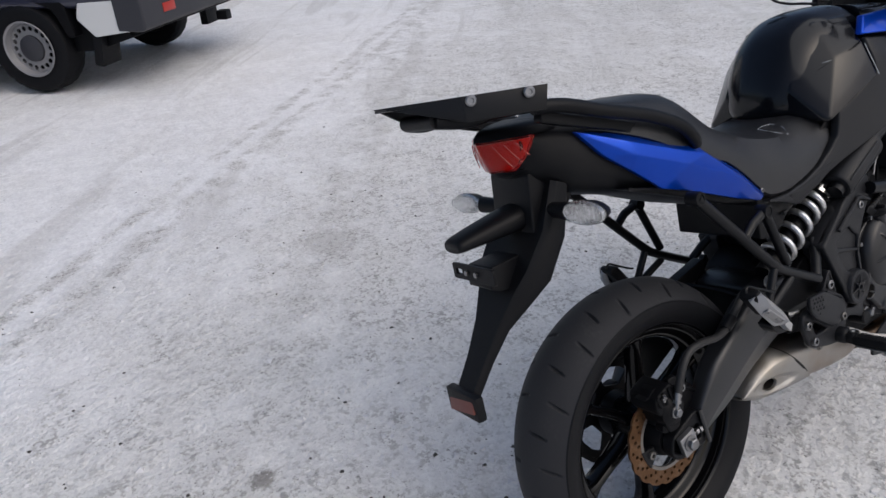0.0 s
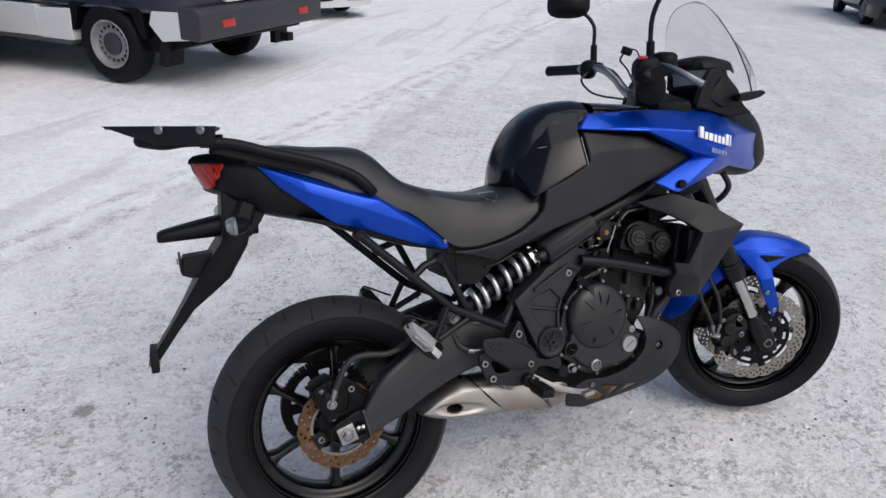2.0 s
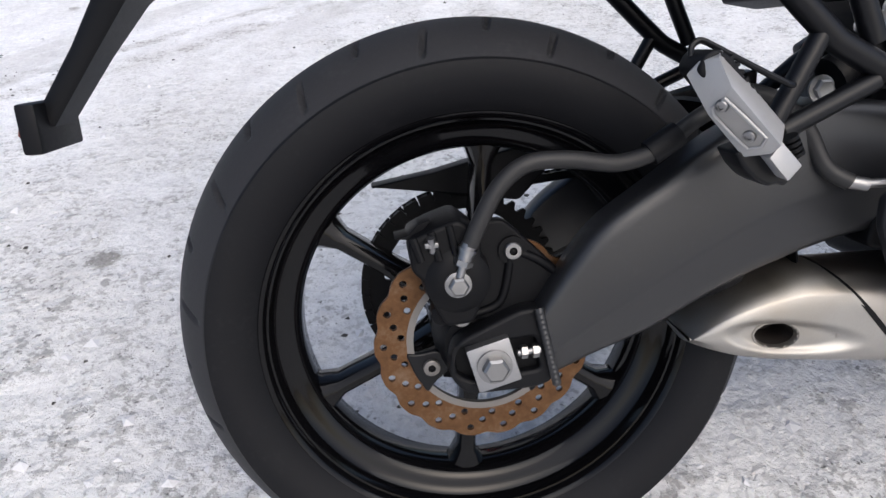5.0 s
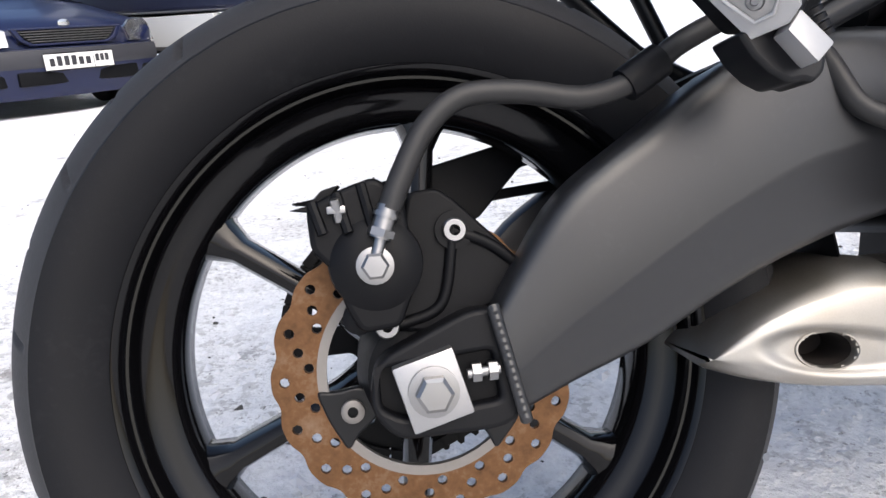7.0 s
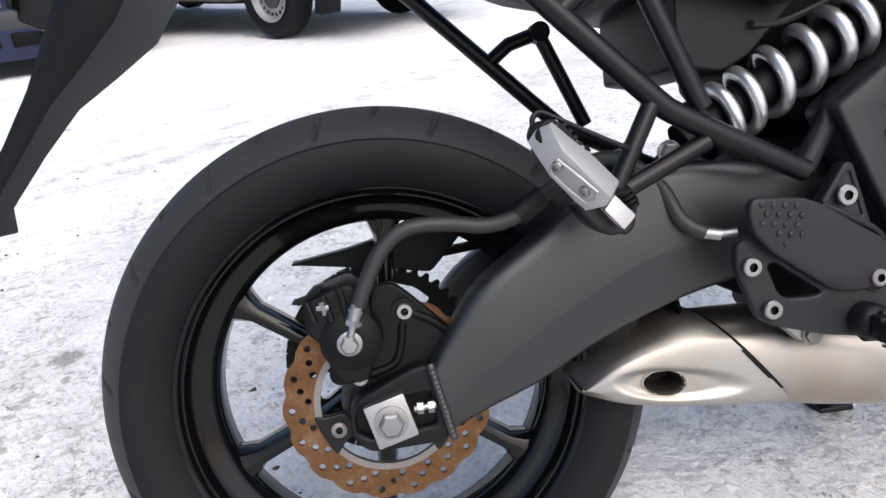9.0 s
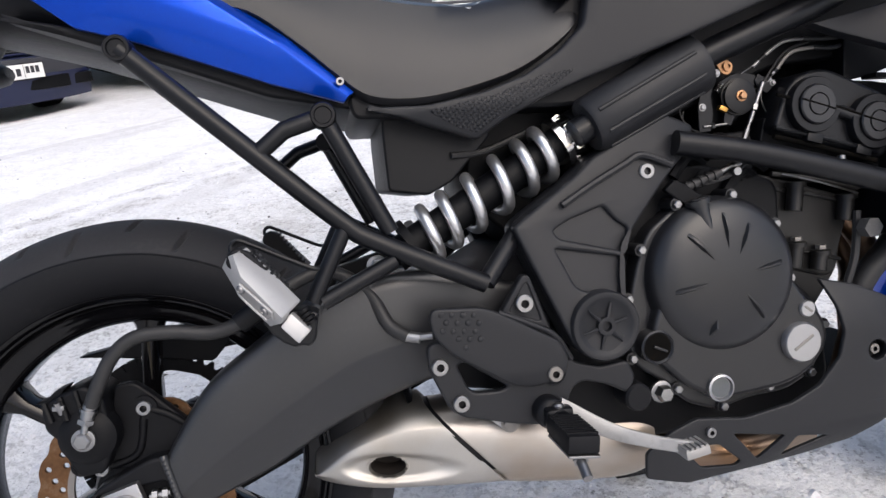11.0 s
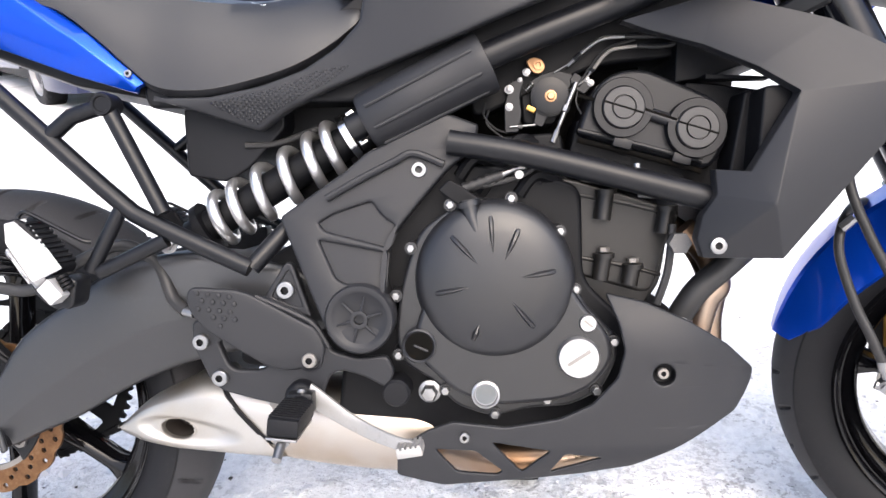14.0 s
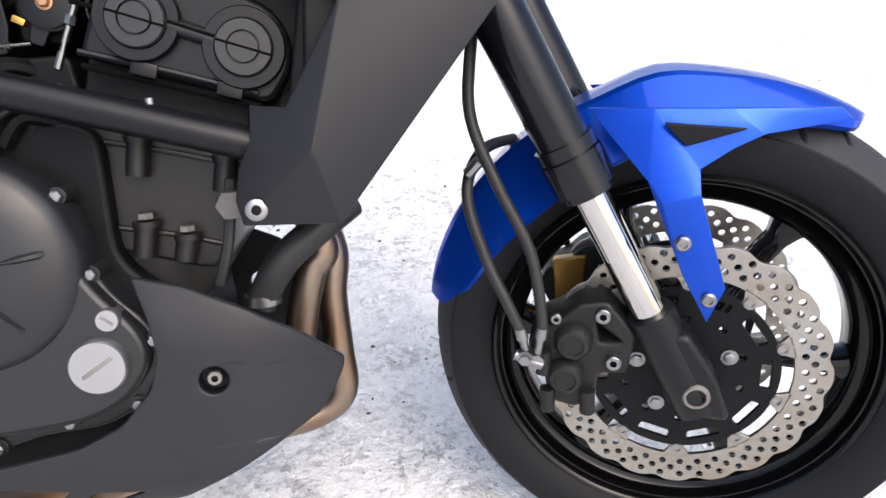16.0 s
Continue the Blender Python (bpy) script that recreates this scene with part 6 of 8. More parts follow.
pair("rack_flange", facets(FL, [(0, 1, 4), (1, 2, 3, 4)], 0.004, 0.0006, (0.4, 1, 0)), FRAME, rack)
for t in (0.02, 0.62):
    p = Vector((-0.325, -0.094, 0.742)).lerp(Vector((-0.245, -0.136, 0.736)), (t - 0.02) / 0.6)
    m = Matrix.Translation(p) @ Matrix.Rotation(radians(-25), 4, "Z")
    part("rack_bolt", lathe([(0.0090, 0.0), (0.0090, -0.003), (0.007, -0.005), (0.0045, -0.005), (0.0038, -0.002), (0.0005, -0.002)], 20), STEEL, rack, xf=m)
pair("rack_arm", tube([(-0.365, -0.045, 0.722), (-0.32, -0.062, 0.713), (-0.27, -0.074, 0.716), (-0.20, -0.09, 0.712)], 0.0135, 10), PLASTIC, rack)
part("rack_bar", tube([(-0.365, -0.05, 0.722), (-0.365, 0.05, 0.722)], 0.013, 12, False), PLASTIC, rack)
pair("grab_rail", tube([(-0.235, -0.125, 0.710), (-0.18, -0.134, 0.702), (-0.100, -0.140, 0.676), (-0.005, -0.144, 0.648), (0.065, -0.146, 0.617), (0.098, -0.146, 0.588), (0.112, -0.140, 0.570)], 0.0120, 12), PLASTIC, bike, "black grab rail")
pair("rail_web", slab([(-0.215, 0.702), (-0.10, 0.668), (0.0, 0.636), (0.085, 0.592), (0.04, 0.598), (-0.06, 0.636), (-0.17, 0.668), (-0.22, 0.684)], -0.120, -0.10, 0.006, 0.003), PLASTIC, bike)

# rear mudguard, indicators
def ribbon(rows, steps=4):
    rings = []
    rows = interp(rows, steps)
    for i, (x, z, w, d) in enumerate(rows):
        a, b = rows[max(i - 1, 0)], rows[min(i + 1, len(rows) - 1)]
        t = Vector((b[0] - a[0], 0, b[1] - a[1])).normalized()
        nrm = Vector((t.z, 0, -t.x))
        rings.append([Vector((x, y * w, z)) + nrm * d * k for y, k in ((-1, -0.6), (-0.9, -1), (0.9, -1), (1, -0.6), (1, 0.6), (0.9, 1), (-0.9, 1), (-1, 0.6))])
    return loft(rings)


guard = part("rear_mudguard", ribbon([(-0.160, 0.57, 0.075, 0.020), (-0.196, 0.488, 0.082, 0.026), (-0.240, 0.425, 0.076, 0.029), (-0.276, 0.385, 0.056, 0.022), (-0.312, 0.345, 0.039, 0.013), (-0.350, 0.295, 0.030, 0.010), (-0.395, 0.236, 0.026, 0.009)], 1), PLASTIC, bike, "black plastic rear mudguard")
part("plate_bracket", slab([(-0.320, 0.420), (-0.312, 0.458), (-0.24, 0.462), (-0.24, 0.41), (-0.300, 0.410)], -0.035, 0.035, 0.004, 0.002), PLASTIC, guard)
part("guard_reflector", box(-0.411, -0.405, -0.042, 0.036, 0.217, 0.243, 0.002, m=Matrix.Translation((-0.408, 0, 0.23)) @ Matrix.Rotation(radians(-9), 4, "X") @ Matrix.Rotation(radians(12), 4, "Y") @ Matrix.Translation((0.408, 0, -0.23))), DULLRED, guard, "dull red reflector")
part("reflector_holder", box(-0.409, -0.391, -0.050, 0.044, 0.208, 0.254, 0.004), PLASTIC, guard)
tab = at_y(cut([rounded([(-0.05, 0.0), (0.078, 0.0), (0.078, 0.030), (-0.05, 0.030)], 0.006), rounded([(0.048, 0.010), (0.068, 0.010), (0.068, 0.020), (0.048, 0.020)], 0.003)], 0.006, 0.001), 0)
part("plate_tab", tab, PLASTIC, guard, xf=Matrix.Translation((-0.318, 0, 0.428)) @ Matrix.Rotation(radians(90), 4, "Z"))
for y in (0.03, 0.0):
    part("tab_bolt", lathe([(0.005, -0.322), (0.005, -0.326), (0.0005, -0.326)], 10, (0, y, 0.444), "x"), STEEL, guard)
part("plate_light", flow([(-0.360, 0.497, 0.514, -0.022, 0.022), (-0.350, 0.494, 0.522, -0.028, 0.028), (-0.30, 0.494, 0.532, -0.032, 0.032), (-0.22, 0.494, 0.545, -0.036, 0.036), (-0.14, 0.49, 0.55, -0.04, 0.04)]), PLASTIC, guard, "long rounded plate light housing")
part("guard_neck", slab([(-0.215, 0.60), (-0.10, 0.58), (-0.13, 0.53), (-0.16, 0.49), (-0.225, 0.49)], -0.055, 0.055, 0.01, 0.004), PLASTIC, guard)
ind = pair("indicator", tube([(-0.185, -0.05, 0.528), (-0.195, -0.125, 0.530)], (0.012, 0.016), 14, False), PLASTIC, bike, "black stalk indicator with a clear lens")
for side in (-1, 1):
    xf = Matrix.Translation((-0.202, side * 0.168, 0.533))
    for nm, mat, prof in (("indicator_housing", PLASTIC, ((0.030, 0.018, 0.008), (0.018, 0.038, 0.016), (0.0, 0.046, 0.020))), ("indicator_lens", CLEAR, ((0.0, 0.047, 0.021), (-0.012, 0.044, 0.018), (-0.020, 0.026, 0.009))), ("indicator_bowl", LAMPFOIL, ((-0.0006, 0.044, 0.0186), (-0.005, 0.040, 0.016), (-0.007, 0.018, 0.007)))):
        part(nm, loft([[(x, math.cos(2 * math.pi * k / 24) * w, math.sin(2 * math.pi * k / 24) * h) for k in range(24)] for x, w, h in prof]), mat, ind, xf=xf)

# side covers, tank
SIDE = [(0.302, 0.408), (0.36, 0.388), (0.427, 0.364), (0.462, 0.385), (0.512, 0.407), (0.576, 0.428), (0.671, 0.458), (0.77, 0.492), (0.851, 0.527), (0.93, 0.556), (0.979, 0.586), (0.856, 0.648), (0.76, 0.662), (0.680, 0.672), (0.686, 0.594), (0.63, 0.562), (0.566, 0.533), (0.563, 0.508), (0.557, 0.482), (0.529, 0.456), (0.488, 0.432), (0.436, 0.416), (0.372, 0.406)]


def side_shape(x, y, z):
    s = min(1.0, max(0.0, (x - 0.50) / 0.24))
    return (x, y + 0.02 * max(0, (0.40 - z) / 0.05) - 0.030 * s * s * (3 - 2 * s) - 0.030 * max(0, (x - 0.82) / 0.15) + 0.02 * max(0, (z - 0.62) / 0.06), z)


side_cover = pair("side_cover", warp(slab(SIDE, -0.148, -0.128, 0.006, 0.004), side_shape, 0.02), PANEL, bike, "textured charcoal side cover and knee panel")
pair("cover_texture", warp(slab([(0.372, 0.3990), (0.405, 0.3790), (0.428, 0.3715), (0.462, 0.3920), (0.520, 0.4170), (0.545, 0.4340), (0.505, 0.4300), (0.450, 0.4120)], -0.1486, -0.1450, 0.004, 0.0003), side_shape, 0.02), STUDDED, side_cover, "studded grip texture")
tank = part("fuel_tank", hull([(0.54, 0.53, 0.60, 0.06, 0.05), (0.58, 0.50, 0.665, 0.12, 0.08), (0.63, 0.50, 0.722, 0.148, 0.105), (0.70, 0.50, 0.746, 0.158, 0.118), (0.80, 0.51, 0.738, 0.165, 0.115), (0.90, 0.53, 0.722, 0.165, 0.10), (1.00, 0.55, 0.71, 0.15, 0.09), (1.08, 0.58, 0.70, 0.11, 0.06)], 40, 5, 2.7), PANEL, bike, "fuel tank with a gloss black cover")
cover = part("tank_cover", hull([(0.490, 0.545, 0.578, 0.030, 0.025), (0.498, 0.535, 0.612, 0.060, 0.045), (0.523, 0.522, 0.660, 0.098, 0.070), (0.565, 0.512, 0.712, 0.122, 0.090), (0.625, 0.515, 0.747, 0.138, 0.108), (0.68, 0.545, 0.757, 0.140, 0.112), (0.725, 0.57, 0.758, 0.145, 0.116), (0.732, 0.60, 0.754, 0.140, 0.110)], 44, 5, 2.7), GLOSS, tank, "gloss black tank cover with scuffs")
FLANK = [(0.533, -0.1500, 0.517), (0.674, -0.1830, 0.5895), (0.671, -0.1560, 0.6640), (0.700, -0.1080, 0.7270), (0.615, -0.0780, 0.7260), (0.545, -0.0700, 0.6640), (0.512, -0.0780, 0.5950), (0.508, -0.0600, 0.5450), (0.600, -0.1330, 0.6450)]
pair("tank_flank", facets(FLANK, [(7, 6, 0), (6, 5, 8, 0), (0, 8, 2, 1), (8, 5, 4), (8, 4, 3, 2)], 0.020, 0.007, (0.25, 0.95, 0)), GLOSS, cover, sharp=75)
pair("flank_edge", tube([(0.674, -0.1845, 0.5895), (0.6715, -0.1590, 0.6600)], 0.0010, 6, False), CLOCK, cover)
part("scuff", tube([(0.560, -0.128, 0.640), (0.584, -0.134, 0.642)], 0.0005, 6, False), CLOCK, cover)
BT = [(0.6698, -0.156, 0.6797), (0.7077, -0.142, 0.7179), (0.8662, -0.15, 0.7183), (1.105, -0.15, 0.708), (1.3, -0.13, 0.63), (1.335, -0.11, 0.568), (1.275, -0.14, 0.524), (1.127, -0.2, 0.552), (0.904, -0.25, 0.499), (0.851, -0.222, 0.529), (0.975, -0.226, 0.587), (0.8491, -0.205, 0.6614), (0.8504, -0.203, 0.6706), (0.957, -0.262, 0.655), (0.945, -0.25, 0.606), (1.11, -0.24, 0.636), (1.02, -0.262, 0.58)]
wing = pair("blue_tank_fairing", facets(BT, [(0, 1, 2, 12), (0, 12, 11), (2, 3, 13, 12), (3, 15, 13), (3, 4, 15), (4, 5, 6, 7, 15), (7, 16, 15), (15, 16, 13), (13, 16, 14), (11, 12, 13, 14), (11, 14, 10), (14, 16, 10), (10, 16, 8, 9), (7, 8, 16)], 0.016, 0.0035), BLUE, bike, "metallic blue faceted tank fairing", sharp=70)
part("fairing_stud", lathe([(0.011, -0.248), (0.011, -0.258), (0.006, -0.259), (0.0005, -0.257)], 20, (0.912, 0, 0.522)), DARK, wing)
part("tank_top", hull([(0.74, 0.70, 0.752, 0.125, 0.11), (0.85, 0.69, 0.742, 0.135, 0.11), (1.0, 0.67, 0.728, 0.14, 0.10), (1.1, 0.65, 0.715, 0.14, 0.09)], 30, 4, 2.8), GLOSS, tank, "gloss black tank top")
# maker's mark as plain bars
def on_wing(u, v):
    """A place on the side of the blue fairing, u along the mark, v across it."""
    return Vector((0.948 + 0.140 * u, -0.279 + 0.031 * u, 0.650 - 0.034 * u + 0.022 * (v - 0.5)))


for u0, u1, h in ((0.0, 0.10, 1.3), (0.145, 0.225, 0.85), (0.27, 0.38, 0.85), (0.425, 0.50, 0.85), (0.545, 0.62, 0.85), (0.665, 0.74, 0.85), (0.785, 0.87, 1.3), (0.915, 0.95, 1.3)):
    q = [on_wing(u0, 0), on_wing(u1, 0), on_wing(u1 + 0.015, h), on_wing(u0 + 0.015, h)]
    part("mark_bar", loft([[p + Vector((0, -0.0012, 0)) for p in q], [p + Vector((0, 0.006, 0)) for p in q]]), LETTER, wing, "white bar of the maker's mark")
for u0, u1 in ((0.36, 0.44), (0.46, 0.54), (0.56, 0.64), (0.66, 0.74), (0.76, 0.82)):
    q = [on_wing(u0, -1.3), on_wing(u1, -1.3), on_wing(u1 + 0.02, -0.75), on_wing(u0 + 0.02, -0.75)]
    part("model_mark_bar", loft([[p + Vector((0, 0.000, 0)) for p in q], [p + Vector((0, 0.02, 0)) for p in q]]), GREYLETTER, wing)

# front wheel, turned with the bars
AX = Matrix.Translation((FAX[0], 0, FAX[1]))
front = part("front_wheel", wheel_rim(0.222, 0.100, 0.190, 0.04, 0.05), RIM, bike, "gloss black six-spoke cast rim", xf=FRONT @ AX)
repeats("spoke", spoke(0.04, 0.190), RIM, front, ring_of(6, radians(54), FRONT @ AX))
part("tyre", tyre(0.2985, 0.061, 0.220, 15, 0.2), [RUBBER, TREAD], front, xf=FRONT @ AX)
for y in (-0.069, 0.069):
    part("brake_disc", at_y(wave_disc(0.156, 0.1165, 20, [(0.1455, 40, 0.25), (0.1365, 40, 0.75), (0.1275, 40, 0.25)], 0.0041, depth=0.032), y), FRONTDISC, front, "drilled petal brake disc", xf=FRONT @ AX)
    slots = [rounded([(r * math.cos(b + q), r * math.sin(b + q)) for r, q in ((r0, -w), (r1, -w), (r1, w), (r0, w))], 0.003, 2) for r0, r1, w, o in ((0.084, 0.0955, 0.20, 0.0), (0.062, 0.069, 0.07, 0.5)) for b in (2 * math.pi * (i + o) / 10 for i in range(10))]
    part("disc_carrier", at_y(cut([circle(0, 0, 0.1035, 80)] + slots + [circle(0, 0, 0.03, 24)], 0.005, 0.0005), y), DARK, front, "black disc carrier", xf=FRONT @ AX)
    repeats("disc_tab", slab([(0.1185, -0.016), (0.1185, 0.016), (0.1075, 0.0085), (0.1005, 0.006), (0.0995, 0.0), (0.1005, -0.006), (0.1075, -0.0085)], y - 0.0025, y + 0.0025, 0.004, 0.0006), FRONTDISC, front, ring_of(10, math.pi / 10, FRONT @ AX))
    repeats("disc_rivet", lathe([(0.0068, y - 0.0045), (0.0068, y + 0.0045), (0.0040, y + 0.0045), (0.0040, y - 0.0045)], 16, (0.1075, 0, 0), closed=True), STEEL, front, ring_of(10, math.pi / 10, FRONT @ AX))
    repeats("carrier_bolt", hex_bolt((0.052, y - 0.003, 0), 0.007, 0.005), STEEL, front, ring_of(5, 0.4, FRONT @ AX))
part("spindle", lathe([(0.024, -0.10), (0.024, -0.085), (0.018, -0.06), (0.018, 0.06), (0.024, 0.10)], 24, (FAX[0], 0, FAX[1])), DARK, front, xf=FRONT)

# fork
FK = Vector((0.4415, 0, -0.8973))
LEG = Vector((1.306, -0.100, 0.215))


def leg(d):
    return LEG + FK * d


fork = None
for side in (-1, 1):
    mm = FRONT if side < 0 else FRONT @ MIRROR
    ob = part("front_fork" if fork is None else "fork_tube", tube([leg(-0.50), leg(-0.03)], 0.0275, 24, False), GLOSS, bike if fork is None else fork, "black front fork" if fork is None else "", xf=mm)
    fork = fork or ob
    bm = tube([leg(-0.055), leg(-0.042)], 0.0315, 24, False)
    tube([leg(-0.040), leg(-0.004)], 0.0325, 24, False, bm)
    tube([leg(-0.006), leg(0.004)], 0.029, 24, False, bm)
    part("dust_seal", bm, GLOSS, fork, xf=mm)
    part("stanchion", tube([leg(-0.02), leg(0.165)], 0.0188, 32, False), STANCHION, fork, "bright chrome stanchion", xf=mm)
    low = part("lower_leg", tube([leg(0.152), leg(0.165), leg(0.19), leg(0.25), leg(0.278)], (0.026, 0.026), 20, False), FRAME, fork, xf=mm)
    part("axle_clamp", slab([(FAX[0] - 0.034, 0.055), (FAX[0] - 0.004, 0.066), (FAX[0] + 0.03, 0.010), (FAX[0] + 0.046, -0.040), (FAX[0] - 0.004, -0.036), (FAX[0] - 0.02, 0.0)], -0.122, -0.084, 0.012, 0.006), FRAME, fork, xf=mm)
    part("axle_end", lathe([(0.0145, -0.10), (0.0145, -0.125), (0.013, -0.127), (0.0105, -0.127), (0.0095, -0.118), (0.0005, -0.118)], 24, (FAX[0] + 0.008, 0, FAX[1])), DULL, fork, xf=mm)
    CAL = [(1.244, 0.040), (1.254, 0.060), (1.278, 0.070), (1.300, 0.090), (1.330, 0.094), (1.360, 0.055), (1.352, 0.008), (1.322, 0.006), (1.318, -0.028), (1.296, -0.040), (1.268, -0.032), (1.262, 0.0)]
    cal = part("front_caliper", slab(CAL, -0.112, -0.050, 0.006, 0.004, holes=[[(1.318, 0.070), (1.346, 0.046), (1.322, 0.044)]]), CALIPER, fork, "black front brake caliper", xf=mm)
    for x, z in ((1.294, 0.048), (1.286, 0.004)):
        part("piston_cover", lathe([(0.0215, -0.10), (0.0205, -0.121), (0.016, -0.127), (0.012, -0.128), (0.0112, -0.1265), (0.0005, -0.1265)], 28, (x, 0, z)), CALIPER, fork, xf=mm)
    for x, z in ((1.262, 0.022), (1.266, -0.026), (1.310, -0.026)):
        part("caliper_ear", tube([(x, -0.118, z + 0.014), (x, -0.118, z - 0.014)], 0.0085, 10, False), CALIPER, fork, xf=mm)
    part("pad_pin", hex_bolt((1.276, -0.112, 0.074), 0.006, 0.006, socket=True), STEEL, fork, xf=mm)
    for x, z in ((1.325, 0.080), (1.337, 0.024)):
        part("caliper_bolt", hex_bolt((x, -0.112, z), 0.0085, 0.008, socket=True), STEEL, fork, xf=mm)
    if side < 0:
        bm = tube([(1.238, -0.125, 0.066), (1.2405, -0.125, 0.053)], 0.0068, 12, False)
        tube([(1.2405, -0.125, 0.054), (1.244, -0.125, 0.036)], 0.0045, 10, False, bm)
        tube([(1.262, -0.125, 0.068), (1.260, -0.125, 0.055)], 0.0068, 12, False, bm)
        tube([(1.260, -0.125, 0.056), (1.256, -0.125, 0.034)], 0.0045, 10, False, bm)
        for x, z in ((1.2435, 0.033), (1.2555, 0.029)):
            lathe([(0.0085, -0.118), (0.0085, -0.133)], 16, (x, 0, z), bm=bm)
        lathe([(0.0062, -0.132), (0.0062, -0.139), (0.0005, -0.139)], 6, (1.2435, 0, 0.033), bm=bm)
        tube([(1.232, -0.127, 0.034), (1.262, -0.129, 0.024)], 0.0058, 12, False, bm)
        part("banjo_fitting", bm, STEEL, fork, xf=mm)
        part("brake_hose", tube([(1.262, -0.125, 0.066), (1.258, -0.122, 0.11), (1.247, -0.118, 0.16), (1.215, -0.11, 0.225), (1.190, -0.10, 0.29), (1.190, -0.085, 0.35), (1.20, -0.06, 0.43)], 0.0062, 12), HOSE, fork, xf=mm)
        part("brake_hose", tube([(1.238, -0.125, 0.064), (1.222, -0.122, 0.10), (1.203, -0.115, 0.14), (1.184, -0.105, 0.20), (1.187, -0.09, 0.235), (1.20, -0.06, 0.25), (1.22, 0.0, 0.245)], 0.0062, 12), HOSE, fork, xf=mm)
        part("hose_guide", tube([(1.185, -0.104, 0.232), (1.198, -0.104, 0.246)], 0.0065, 8, False), STEEL, fork, xf=mm)
    else:
        part("caliper_bracket", slab([(1.262, 0.074), (1.305, 0.082), (1.298, 0.02), (1.266, 0.014)], -0.062, -0.045, 0.004, 0.002), GOLD, fork, xf=mm)
part("triple_clamp", slab([(1.085, 0.50), (1.15, 0.53), (1.16, 0.505), (1.09, 0.475)], -0.135, 0.135, 0.01, 0.005), FRAME, fork, xf=FRONT)
part("top_clamp", slab([(0.985, 0.715), (1.055, 0.745), (1.065, 0.725), (0.99, 0.69)], -0.135, 0.135, 0.01, 0.005), FRAME, fork, xf=FRONT)

# front mudguard
def arc_pt(deg, r, y):
    a = radians(deg)
    return Vector((FAX[0] + r * math.cos(a), y, FAX[1] + r * math.sin(a)))


rings = []
for deg, r, w, drop in interp([(58.5, 0.321, 0.010, 0.004), (61.5, 0.322, 0.040, 0.010), (72, 0.323, 0.062, 0.022), (86, 0.326, 0.074, 0.034), (97, 0.331, 0.078, 0.050), (108, 0.322, 0.080, 0.055), (118, 0.320, 0.080, 0.058), (132, 0.317, 0.078, 0.060), (148, 0.314, 0.074, 0.052), (160, 0.311, 0.066, 0.040), (168, 0.309, 0.045, 0.015)], 3):
    outer = [arc_pt(deg, r - drop * max(0.0, abs(s) - 0.46) / 0.54 - 0.004 * abs(s) - (0.0 if abs(s) < 0.9 else 0.004), s * w) for s in (-1, -0.85, -0.5, -0.42, 0.0, 0.42, 0.5, 0.85, 1)]
    inner = [arc_pt(deg, r - 0.005 - drop * max(0.0, abs(s) - 0.46) / 0.54 - 0.004 * abs(s) - (0.0 if abs(s) < 0.9 else 0.004), s * (w - 0.004)) for s in (1, 0.85, 0.5, 0.42, 0.0, -0.42, -0.5, -0.85, -1)]
    rings.append(outer + inner)
fender = part("front_mudguard", loft(rings), BLUE, bike, "metallic blue front mudguard", xf=FRONT, sharp=16)
FV = [(1.305, -0.078, 0.292), (1.368, -0.088, 0.292), (1.440, -0.086, 0.290), (1.542, -0.062, 0.284), (1.556, -0.056, 0.271), (1.470, -0.092, 0.266), (1.442, -0.098, 0.254), (1.412, -0.106, 0.236), (1.413, -0.118, 0.214), (1.442, -0.122, 0.118), (1.427, -0.122, 0.080), (1.401, -0.120, 0.130), (1.364, -0.110, 0.225), (1.378, -0.118, 0.205)]
pair("mudguard_side", facets([(x, y, z) for x, y, z in FV], [(0, 1, 12), (1, 7, 8, 13, 12), (1, 2, 5, 6), (2, 3, 4, 5), (6, 7, 1), (13, 8, 9, 10, 11), (12, 13, 11)], 0.006, 0.0015), BLUE, fender, xf=FRONT)
pair("mudguard_inset", slab([(1.376, 0.281), (1.452, 0.274), (1.398, 0.258)], -0.104, -0.098, 0.003, 0.001), PLASTIC, fender, xf=FRONT)
for x, z in ((1.399, 0.166), (1.427, 0.106)):
    part("mudguard_bolt", lathe([(0.0078, -0.11), (0.0078, -0.1245), (0.006, -0.1265), (0.004, -0.1265), (0.0036, -0.124), (0.0005, -0.124)], 20, (x, 0, z)), STEEL, fender, xf=FRONT)

# bars, mirrors, clocks
bars = part("handlebar", tube([(0.93, -0.29, 0.855), (0.955, -0.20, 0.845), (0.975, -0.15, 0.80), (0.99, -0.10, 0.765), (1.0, -0.05, 0.755), (1.0, 0.05, 0.755), (0.985, 0.10, 0.762), (0.965, 0.15, 0.797), (0.93, 0.20, 0.824), (0.875, 0.30, 0.814)], 0.0125, 14), STEEL, bike, "dark silver handlebar", xf=FRONT)
for a, b in (((0.932, -0.27, 0.853), (0.914, -0.395, 0.862)), ((0.885, 0.285, 0.815), (0.812, 0.395, 0.803))):
    part("grip", tube([a, b], 0.0165, 16, False), DARK, bars, xf=FRONT)
    b = Vector(b)
    part("bar_end", tube([b, b + (b - Vector(a)).normalized() * 0.012], 0.0175, 16, False), DARK, bars, xf=FRONT)


